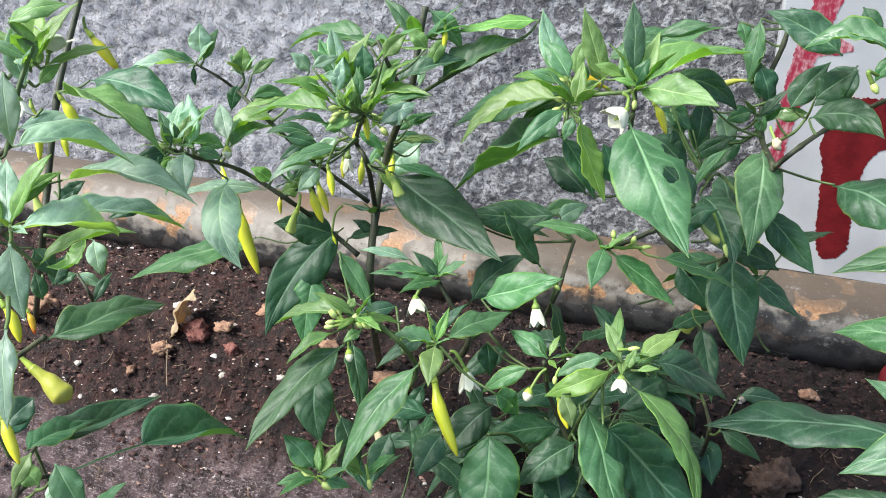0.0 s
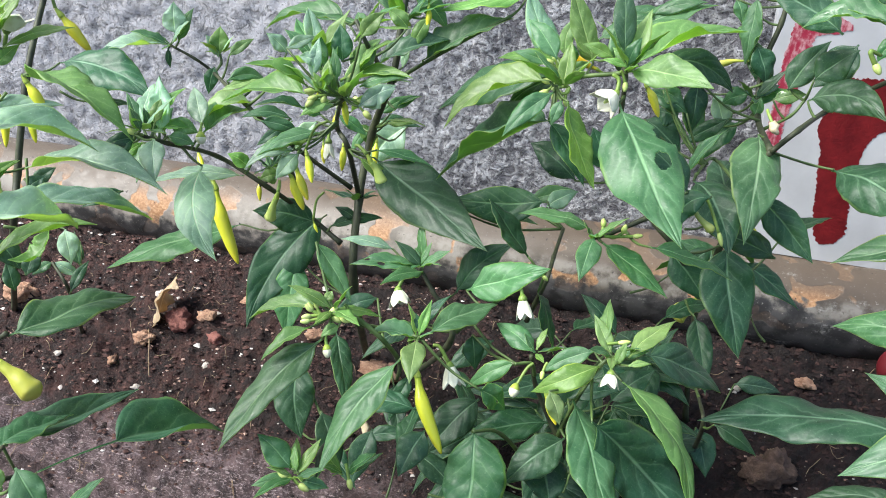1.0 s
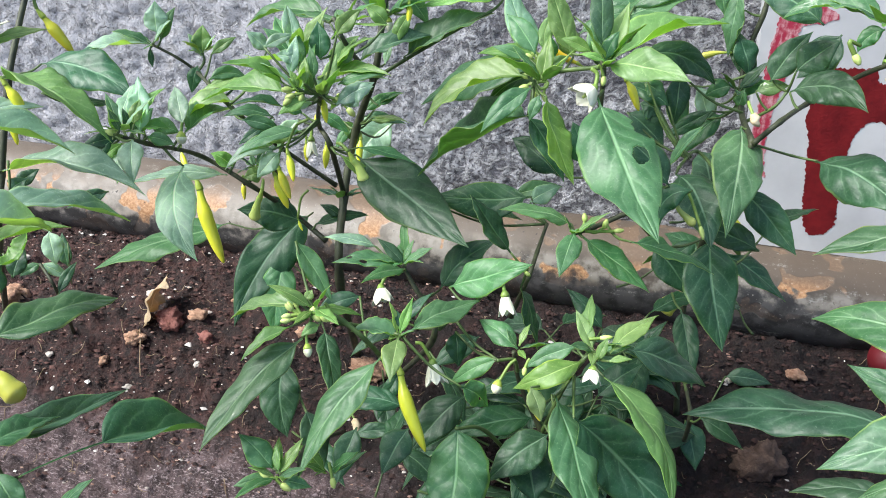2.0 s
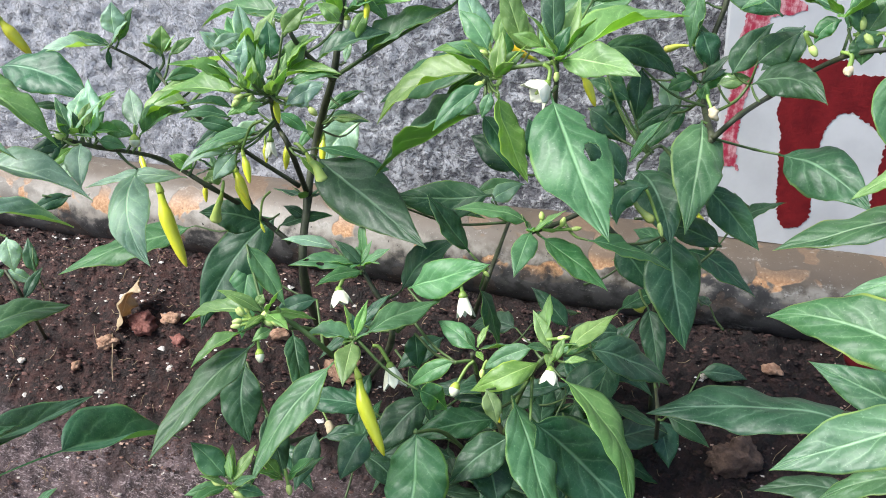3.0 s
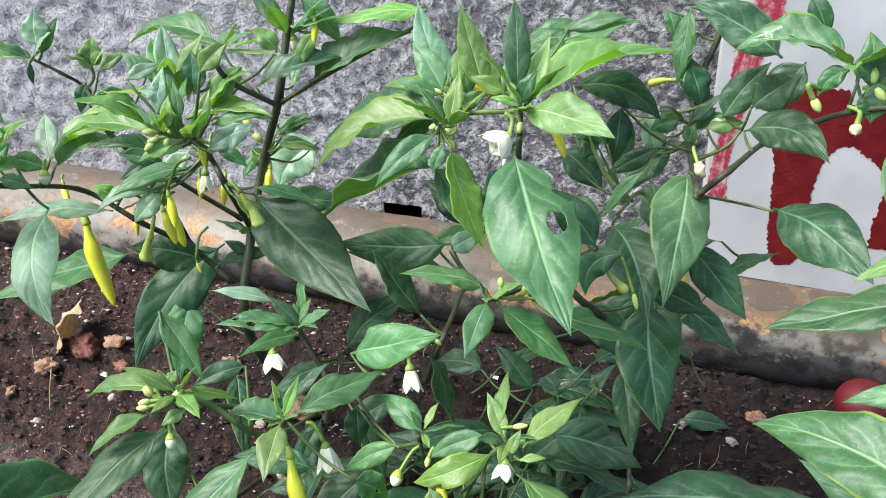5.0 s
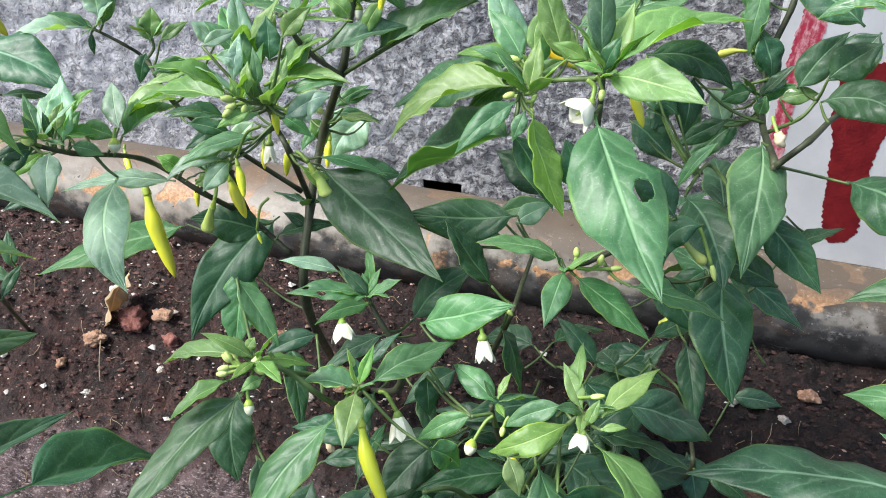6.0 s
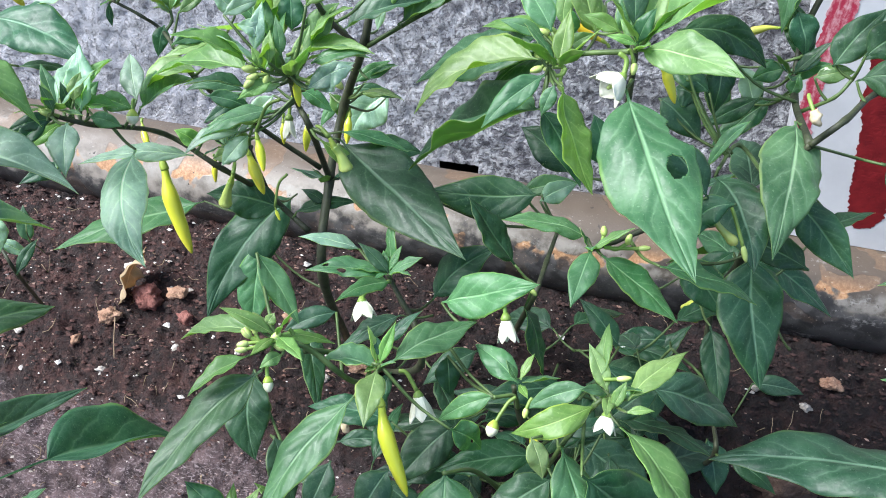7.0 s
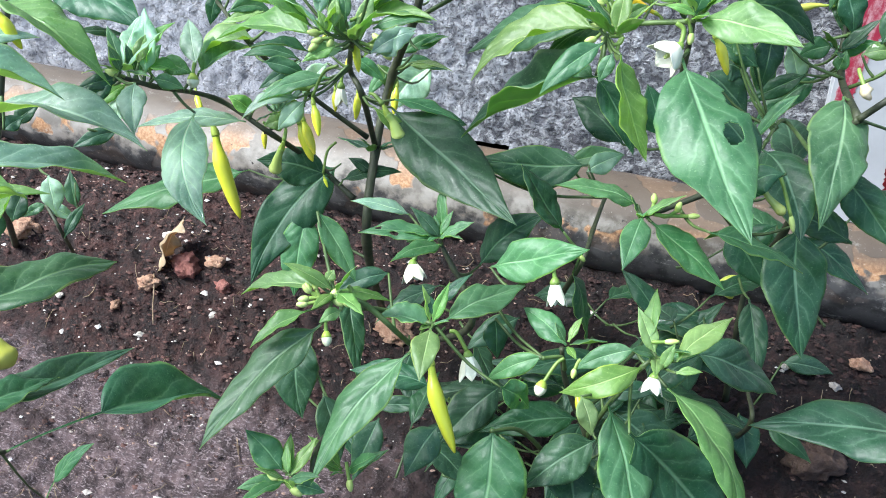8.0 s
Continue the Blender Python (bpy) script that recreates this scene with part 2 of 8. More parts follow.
def wall_material():
    """Roughcast: pale grey skim, smoother to one end, broken by many dark pits and lighter grains."""
    n = Nodes("rough_render")
    p = n.place()
    x = n.add("SeparateXYZ", Vector=p).outputs["X"]
    big, mid, fine = n.noise(3.5, 5.0, 0.6, p), n.noise(96.0, 6.0, 0.64, p, 0.5), n.noise(230.0, 5.0, 0.7, p)
    coarse = n.ramp(n.math("MULTIPLY_ADD", big, 0.7, x), -0.20, 0.20)
    colour = n.mix(n.ramp(big, 0.32, 0.62), (0.45, 0.452, 0.480), (0.66, 0.662, 0.690))
    colour = n.mix(n.math("MULTIPLY", n.ramp(n.noise(5.0, 4.0, 0.6, p), 0.58, 0.72), 0.35), colour, (0.42, 0.36, 0.33))
    colour = n.mix(n.ramp(coarse, 0.75, 0.0, 0.0, 0.75), colour, n.mix(n.ramp(mid, 0.40, 0.60), (0.60, 0.595, 0.635), (0.72, 0.71, 0.74)))
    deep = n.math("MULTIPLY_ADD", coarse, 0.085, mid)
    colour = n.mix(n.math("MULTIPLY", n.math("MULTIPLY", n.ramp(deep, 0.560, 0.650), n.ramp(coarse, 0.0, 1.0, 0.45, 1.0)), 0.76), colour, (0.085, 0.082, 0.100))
    colour = n.mix(n.math("MULTIPLY", n.ramp(fine, 0.56, 0.74), 0.50), colour, (0.66, 0.66, 0.68))
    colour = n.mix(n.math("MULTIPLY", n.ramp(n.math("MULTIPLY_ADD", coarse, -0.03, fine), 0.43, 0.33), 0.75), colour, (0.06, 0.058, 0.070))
    n.bump(n.math("SUBTRACT", n.math("MULTIPLY", fine, 1.2), n.math("MULTIPLY", n.ramp(deep, 0.50, 0.68), 1.3)), 1.0, 0.006)
    return n.done(colour, 0.9)


def pipe_material():
    n = Nodes("weathered_pipe")
    p = n.place()
    xyz = n.add("SeparateXYZ", Vector=p)
    z = xyz.outputs["Z"]
    stretch = n.add("Mapping", Vector=p, Scale=(0.35, 1.0, 1.0)).outputs["Vector"]
    big, mid, fine = n.noise(14.0, 4.0, 0.6, stretch), n.noise(55.0, 5.0, 0.6, p), n.noise(330.0, 4.0, 0.65, p)
    grey = n.mix(n.ramp(mid, 0.3, 0.7), (0.165, 0.146, 0.122), (0.33, 0.292, 0.248))
    brown = n.mix(n.ramp(mid, 0.3, 0.7), (0.058, 0.046, 0.035), (0.108, 0.087, 0.066))
    along = n.ramp(n.math("MULTIPLY_ADD", big, 0.5, xyz.outputs["X"]), -0.05, 0.30)
    grey = n.mix(along, grey, brown)
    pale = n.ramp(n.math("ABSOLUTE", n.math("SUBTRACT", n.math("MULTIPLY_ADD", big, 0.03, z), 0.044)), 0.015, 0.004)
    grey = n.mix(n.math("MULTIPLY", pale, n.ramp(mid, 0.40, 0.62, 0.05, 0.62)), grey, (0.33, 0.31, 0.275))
    rust = n.mix(n.ramp(fine, 0.35, 0.7), (0.33, 0.165, 0.075), (0.56, 0.33, 0.17))
    flake = n.ramp(n.math("MULTIPLY_ADD", mid, 0.10, n.noise(25.0, 2.5, 0.5, p, 0.3)), 0.612, 0.640)
    colour = n.mix(n.math("MULTIPLY", flake, 0.9), grey, rust)
    # Browner along the top.
    brown_top = n.ramp(n.math("MULTIPLY_ADD", big, 0.03, z), 0.048, 0.064)
    colour = n.mix(n.math("MULTIPLY", brown_top, 0.85), colour, (0.100, 0.076, 0.056))
    # Darker towards the bottom, with a ragged edge that sits lower on the left.
    low_edge = n.math("ADD", z, n.math("MULTIPLY_ADD", big, 0.10, n.math("MULTIPLY", mid, 0.05)))
    low_edge = n.math("ADD", low_edge, n.ramp(xyz.outputs["X"], -0.15, -0.45, 0.0, 0.018))
    low_dark = n.ramp(low_edge, 0.106, 0.093)
    colour = n.mix(n.math("MULTIPLY", low_dark, n.ramp(fine, 0.74, 0.58, 0.55, 0.93)), colour, n.mix(n.ramp(mid, 0.4, 0.6), (0.030, 0.030, 0.031), (0.080, 0.078, 0.077)))
    scuff = n.math("MULTIPLY", n.ramp(n.noise(42.0, 6.0, 0.7, stretch), 0.57, 0.65), n.ramp(fine, 0.40, 0.60))
    colour = n.mix(n.math("MULTIPLY", scuff, 0.45), colour, (0.40, 0.385, 0.355))
    spots = n.ramp(n.noise(150.0, 2.0, 0.5, p), 0.70, 0.75)
    colour = n.mix(spots, colour, (0.05, 0.04, 0.035))
    colour = n.mix(n.math("MULTIPLY", n.ramp(fine, 0.62, 0.72), 0.4), colour, (0.45, 0.43, 0.40))
    n.bump(n.math("ADD", n.math("MULTIPLY", flake, -0.5), n.math("MULTIPLY", fine, 0.5)), 0.5, 0.0012)
    n.bsdf.inputs["Specular IOR Level"].default_value = 0.35
    return n.done(colour, n.ramp(mid, 0.3, 0.7, 0.38, 0.6))


def crumb_material(name, low, high, rough=0.9, damp_shade=False):
    """Loose bits, each with a shade of its own."""
    n = Nodes(name)
    vary = n.add("NewGeometry").outputs["Random Per Island"]
    colour = n.mix(vary, low, high)
    if damp_shade:
        p = n.place()
        # Same darkening for the bits: damp earth plus plant shade put into colour.
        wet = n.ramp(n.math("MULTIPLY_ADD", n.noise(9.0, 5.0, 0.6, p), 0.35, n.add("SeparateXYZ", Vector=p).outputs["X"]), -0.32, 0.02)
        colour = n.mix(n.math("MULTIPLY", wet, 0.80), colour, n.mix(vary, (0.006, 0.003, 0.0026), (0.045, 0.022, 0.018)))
    n.bump(n.noise(600.0, 3.0), 0.6, 0.002)
    return n.done(colour, rough)


def stone_material(name, low, high):
    return plain(name, low, high, 130, 0.9, 0.9, 0.003, 0.15, 700)


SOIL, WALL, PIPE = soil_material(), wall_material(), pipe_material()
CRUMB = crumb_material("earth_crumb", (0.010, 0.0046, 0.0040), (0.115, 0.055, 0.045), damp_shade=True)
GRIT = crumb_material("grit", (0.14, 0.070, 0.05), (0.44, 0.30, 0.24))
CHIP = crumb_material("white_chip", (0.36, 0.31, 0.27), (0.74, 0.70, 0.66))
# Near-black lining: shade inside the drain hole put into its colour.
DARK = plain("hollow_dark", (0.01, 0.009, 0.008), (0.025, 0.02, 0.018), 40, 0.95)
WHITE_PAINT = plain("white_enamel", (0.48, 0.482, 0.492), (0.60, 0.602, 0.612), 12, 0.35, 0.15, 0.0008, 0.0, 300)
RED_PAINT = plain("red_paint", (0.115, 0.007, 0.010), (0.19, 0.013, 0.016), 60, 0.35, 0.5, 0.001)
def streaked_paint(name, thick, thin):
    """Brushed-out paint: streaks of full colour over a washed-out film."""
    n = Nodes(name)
    p = n.place()
    drawn = n.add("Mapping", Vector=p, Rotation=(0.0, 0.35, 0.0), Scale=(1.0, 1.0, 0.16)).outputs["Vector"]
    strokes, flecks = n.noise(170.0, 5.0, 0.65, drawn), n.noise(210.0, 5.0, 0.65, p)
    f = n.math("ADD", n.math("MULTIPLY", strokes, 0.6), n.math("MULTIPLY", flecks, 0.4))
    colour = n.mix(n.ramp(f, 0.44, 0.62), thick, thin)
    n.bump(f, 0.5, 0.0008)
    return n.done(colour, 0.4)


THIN_PAINT = streaked_paint("thin_red_paint", (0.36, 0.028, 0.060), (0.62, 0.36, 0.38))
RED_PLASTIC = plain("red_plastic", (0.10, 0.008, 0.012), (0.145, 0.012, 0.017), 25, 0.45, 0.1)
BRICK_RED = stone_material("stone_red", (0.19, 0.062, 0.048), (0.36, 0.155, 0.125))
ORANGE_STONE = stone_material("stone_orange", (0.27, 0.140, 0.085), (0.50, 0.31, 0.205))
BROWN_STONE = stone_material("stone_brown", (0.085, 0.05, 0.036), (0.19, 0.12, 0.088))
PALE_STONE = stone_material("stone_pale", (0.42, 0.36, 0.30), (0.66, 0.60, 0.54))
STRAW = plain("straw", (0.22, 0.15, 0.09), (0.42, 0.32, 0.2), 90, 0.85)


# ---- building helpers ----
def mesh_object(name, mat, verts, faces, parent=None, uvs=None, smooth=True):
    me = bpy.data.meshes.new(name)
    me.from_pydata([tuple(map(float, v)) for v in verts], [], faces)
    me.materials.append(mat)
    if uvs is not None:
        layer = me.uv_layers.new(name="UVMap")
        loops = np.empty(len(me.loops), dtype=np.int32)
        me.loops.foreach_get("vertex_index", loops)
        layer.data.foreach_set("uv", np.asarray(uvs, dtype=np.float32)[loops].ravel())
    if smooth:
        me.polygons.foreach_set("use_smooth", [True] * len(me.polygons))
    me.update()
    ob = new(name, me)
    if parent is not None:
        ob.parent = parent
        ob.matrix_parent_inverse = parent.matrix_basis.inverted()
    return ob


def part(name, bm, mat, parent, label="", smooth=True):
    """One bmesh as one mesh object under a thing or a part."""
    me = bpy.data.meshes.new(name)
    bm.to_mesh(me)
    bm.free()
    me.materials.append(mat)
    if smooth:
        me.polygons.foreach_set("use_smooth", [True] * len(me.polygons))
    ob = new(name, me)
    if parent is not None:
        ob.parent = parent
        ob.matrix_parent_inverse = parent.matrix_basis.inverted()
    if label:
        ob["label"] = label
    return ob


def thing(name, spot, label, category, group=""):
    ob = new(name)
    ob.location = spot
    ob.empty_display_size = 0.02
    ob.matrix_basis = Matrix.Translation(spot)
    return tagged(ob, label, category, group)


def curve_points(pts, count):
    """Smooth line through a few places (Catmull-Rom)."""
    p = [Vector(q) for q in pts]
    p = [p[0] * 2 - p[1]] + p + [p[-1] * 2 - p[-2]]
    out, spans = [], len(p) - 3
    for i in range(count):
        s = i / (count - 1) * spans
        k = min(int(s), spans - 1)
        f = s - k
        a, b, c, d = p[k:k + 4]
        out.append(0.5 * ((2 * b) + (c - a) * f + (2 * a - 5 * b + 4 * c - d) * f * f + (3 * b - a - 3 * c + d) * f ** 3))
    return out


def tube(line, radii, sides=8):
    """Vertices, faces and uvs of a closed tube along a line."""
    verts, faces, uvs = [], [], []
    side = None
    last = len(line) - 1
    for i, p in enumerate(line):
        t = (line[min(i + 1, last)] - line[max(i - 1, 0)]).normalized()
        if side is None:
            side = t.orthogonal().normalized()
        side = (side - t * side.dot(t)).normalized()
        other = t.cross(side)
        for k in range(sides):
            a = 2 * math.pi * k / sides
            verts.append(p + (side * math.cos(a) + other * math.sin(a)) * radii[i])
            uvs.append((i / last, k / sides))
    for i in range(last):
        for k in range(sides):
            a, b = i * sides + k, i * sides + (k + 1) % sides
            faces.append((a, b, b + sides, a + sides))
    faces.append(tuple(range(sides))[::-1])
    faces.append(tuple(last * sides + k for k in range(sides)))
    return verts, faces, uvs


def leaf(plant, base, tip, width, roll, bow, fold=21.0, curl=0.15, wave=0.135, pet=0.06, tone=1, holes=(), notches=(), twist=None):
    """A leaf blade: midrib bowed between base and tip, two halves folded up along it, rippled rim, drawn-out tip, paler underside."""
    base, tip, bow = Vector(base), Vector(tip), Vector(bow)
    axis = tip - base
    size = axis.length
    axis.normalize()
    up = (Vector((0, 0, 1)) - axis * axis.z).normalized()
    across = axis.cross(up)
    face = up * math.cos(radians(roll)) + across * math.sin(radians(roll))
    rows, cols = (84, 56) if holes or notches else ((44, 16) if size > 0.045 else (24, 10))
    rng = random.Random(hash((round(base.x, 3), round(tip.z, 3), round(width, 3))))
    ph, ph2, skew = rng.uniform(0, 6.28), rng.uniform(0, 6.28), rng.uniform(-0.07, 0.07)
    fold += rng.uniform(-4, 6)
    lift = math.tan(radians(fold))
    freq = rng.uniform(9, 15)
    turn = radians(rng.uniform(-15, 15) if twist is None else twist)
    sharp = rng.uniform(1.14, 1.30)
    width *= 1.0 if size > 0.05 else 0.88
    full = (0.72 / (0.72 + sharp)) ** 0.72 * (sharp / (0.72 + sharp)) ** sharp
    ratio = width / size / 2
    eaten = [(hu, hv, hr * 0.55) for hu, hv, hr in holes] + [(nu, nv, nr * 0.32) for nu, nv, nr in notches]

    def reach(k, u, v):
        hu, hv, hr = eaten[k]
        a = math.atan2((v - hv) * ratio, u - hu)
        return math.hypot(u - hu, (v - hv) * ratio), hr * (1 + 0.14 * math.sin(2 * a + 1) + 0.06 * math.sin(5 * a + k)), a

    verts, under, uvs = [], [], []
    for i in range(rows + 1):
        for j in range(cols + 1):
            u, v = i / rows, 2 * j / cols - 1
            for k in range(len(eaten)):
                d, r, a = reach(k, u, v)
                if r * 0.5 < d < r:
                    u = min(1.0, max(0.0, eaten[k][0] + r * math.cos(a)))
                    v = min(1.0, max(-1.0, eaten[k][1] + r * math.sin(a) / ratio))
            h = 4 * u * (1 - u)
            p = base + axis * size * u + bow * h - face * (0.05 * size * u * u * u)
            t = (axis * size + bow * 4 * (1 - 2 * u)).normalized()
            n = (face - t * face.dot(t)).normalized()
            b = t.cross(n)
            c, s = math.cos(turn * (u - 0.35)), math.sin(turn * (u - 0.35))
            n, b = n * c + b * s, b * c - n * s
            s = max(0.0, (u - pet) / (1 - pet))
            half = max(width * 0.49 * (s ** 0.72) * ((1 - s) ** sharp) / full, 0.0007 if u < 0.5 else 0.0)
            a = abs(v)
            rim = 1.7 if v > 0 else 0.0
            w = half * (1 + skew * v) * (1 + a * (0.030 * noise.noise(Vector((u * 8, ph + rim, 0))) + 0.030 * noise.noise(Vector((u * 21, ph2 + rim, 3)))))
            rise = lift * a * w * (1 - 0.35 * a) - curl * w * a * a * 1.6
            ripple = wave * w * a * a * (math.sin(freq * u + ph + rim) + 0.42 * a * math.sin(2.6 * freq * u + ph2 - rim))
            quilt = (0.024 if size > 0.045 else 0.010) * w * abs(math.sin(math.pi * (6 * u - 1.7 * a - 0.5))) * min(1.0, 4 * a) * (1 - a * a)
            sway = 0.09 * w * math.sin(u * 8.0 + v * 2.2 + ph2) + 0.022 * w * math.sin(u * 17.0 - v * 4.0 + ph)
            spot = p + b * (v * w) + n * (rise + ripple + quilt + sway)
            if wave > 0.2 and tone != 4:
                spot += 0.016 * (wave - 0.18) * noise.noise_vector(spot * 85) * (0.4 + a)
            if tone == 4:
                spot += 0.0022 * noise.noise_vector(spot * 110) * (0.3 + a)
            verts.append(spot)
            under.append(spot - n * 0.0003)
            uvs.append((u, 0.5 + v / 2))
    faces, rims = [], {}
    for i in range(rows):
        for j in range(cols):
            u, v = (i + 0.5) / rows, 2 * (j + 0.5) / cols - 1
            if any(d < r for d, r, _a in (reach(k, u, v) for k in range(len(eaten)))):
                continue
            a = i * (cols + 1) + j
            ring = (a, a + 1, a + cols + 2, a + cols + 1)
            faces.append(ring)
            for e in zip(ring, ring[1:] + ring[:1]):
                if (e[1], e[0]) in rims:
                    del rims[(e[1], e[0])]
                else:
                    rims[e] = True
    k, top = len(verts), len(faces)
    faces += [tuple(q + k for q in reversed(ring)) for ring in faces]
    faces += [(b, a, a + k, b + k) for a, b in rims]
    ob = mesh_object("leaf", LEAF[tone], verts + under, faces, plant, uvs + uvs)
    span = ob.data.attributes.new("span", "FLOAT", "POINT")
    span.data.foreach_set("value", [size] * len(ob.data.vertices))
    ob.data.materials.append(LEAF_BACK[tone])
    ob.data.polygons.foreach_set("material_index", [0] * top + [1] * (len(faces) - top))
    return ob


def shoot(plant, spot, size, count, lean, tones, seed):
    """A tuft of small young leaves opening from a shoot tip."""
    rng = random.Random(seed)
    spot, lean = Vector(spot), Vector(lean)
    for k in range(count):
        a = k * 2.4 + rng.uniform(-0.5, 0.5)
        out = Vector((math.cos(a), math.sin(a), rng.uniform(-0.35, 1.0))) + lean
        out.normalize()
        ln = size * rng.uniform(0.5, 1.35)
        bow = Vector((0, 0, ln * rng.uniform(-0.02, 0.08)))
        leaf(plant, spot + out * 0.002, spot + out * ln, ln * rng.uniform(0.26, 0.40), rng.uniform(-35, 35), bow, fold=rng.uniform(15, 40), tone=rng.choice(tones))


def underleaves(plant, low, high, count, sizes, tone, seed):
    """Drooping older leaves in the shade of a plant's inner part."""
    rng = random.Random(seed)
    for _ in range(count):
        p = Vector([rng.uniform(a, b) for a, b in zip(low, high)])
        a, ln = rng.uniform(0, 6.28), rng.uniform(*sizes)
        out = Vector((math.cos(a), math.sin(a), rng.uniform(-0.9, 0.2))).normalized()
        ob = leaf(plant, p, p + out * ln, ln * rng.uniform(0.30, 0.39), rng.uniform(-30, 30), Vector((0, 0, ln * 0.08)), tone=tone)
        q = p - out * 0.03 + Vector((0, 0, -0.02))
        petiole(plant, p, q)


def branch(plant, pts, r0, r1, name="branch"):
    line = curve_points(pts, max(10, 7 * len(pts)))
    radii = []
    for i in range(len(line)):
        f = i / (len(line) - 1)
        knot = 1 + 0.22 * max(0.0, math.cos(f * (len(pts) - 1) * 2 * math.pi)) ** 6
        radii.append((r0 + (r1 - r0) * f) * knot * (0.88 if max(r0, r1) > 0.0024 else 1.0))
    verts, faces, uvs = tube(line, radii, 10)
    thick = max(r0, r1)
    return mesh_object(name, STEM if thick > 0.0017 else TWIG, verts, faces, plant, uvs)


def petiole(plant, start, end):
    a, b = Vector(start), Vector(end)
    d = (b - a).length
    line = curve_points([a, (a + b) / 2 + Vector((0, 0, -0.10 * d)), b], 8)
    verts, faces, uvs = tube(line, [0.0007 + 0.0004 * i / 7 for i in range(8)], 6)
    return mesh_object("leaf_stalk", TWIG, verts, faces, plant, uvs)


def chili(plant, base, tip, radius, hang, ripe):
    """A pod: lumpy tapering body under a toothed cap on a bent stalk."""
    base, tip, hang = Vector(base), Vector(tip), Vector(hang)
    d = tip - base
    size = d.length
    radius = min(radius, 0.125 * size) if ripe in (1, 4) else min(radius, 0.0042 if ripe == 2 else radius)
    rng = random.Random(round(base.x * 9999))
    sag = d.normalized().orthogonal() * size * rng.uniform(-0.05, 0.05)
    line = curve_points([base, base + d * 0.33 + sag, base + d * 0.7 + sag * 0.6, tip], 22)
    radii = []
    for i in range(22):
        f = i / 21
        body = float(np.interp(f, (0, 0.3, 0.55, 0.8, 0.93, 1), (0.50, 0.52, 0.72, 1.0, 0.85, 0.3) if ripe == 2 else (0.34, 0.52, 0.86, 1.0, 0.80, 0.3))) if ripe in (2, 3) else float(np.interp(f, (0, 0.10, 0.18, 0.26, 0.34, 0.48, 0.64, 0.80, 0.93, 1), (0.46, 0.50, 0.62, 0.86, 1.0, 1.0, 0.86, 0.64, 0.38, 0.12)))
        radii.append(radius * 1.12 * body * (1 + 0.03 * math.sin(f * 13 + base.x * 500)))
    verts, faces, uvs = tube(line, radii, 14)
    if ripe == 3:
        verts = [v + noise.noise_vector(v * 120) * radius * 0.14 for v in verts]
    pod = mesh_object("chili_pepper", POD[ripe], verts, faces, plant, uvs)
    up = -d.normalized()
    cap = [base - up * radius * 0.45, base + up * radius * 0.25, base + up * radius * 0.8, base + up * radius * 1.5]
    verts, faces, uvs = tube(curve_points(cap, 8), [radius * k * (0.84 if ripe == 2 else 0.62 if ripe == 3 else 1.0) for k in (0.58, 0.60, 0.58, 0.54, 0.48, 0.41, 0.35, 0.31)], 12)
    mesh_object("calyx", CALYX, verts, faces, pod, uvs)
    bend = (cap[3] + hang) / 2 + up * (hang - cap[3]).length * 0.2
    verts, faces, uvs = tube(curve_points([cap[3], bend, hang], 10), [max(0.0010, min(0.0016, radius * (0.36 - 0.014 * k))) for k in range(10)], 8)
    mesh_object("stalk", GREEN_STALK, verts, faces, pod, uvs)
    return pod


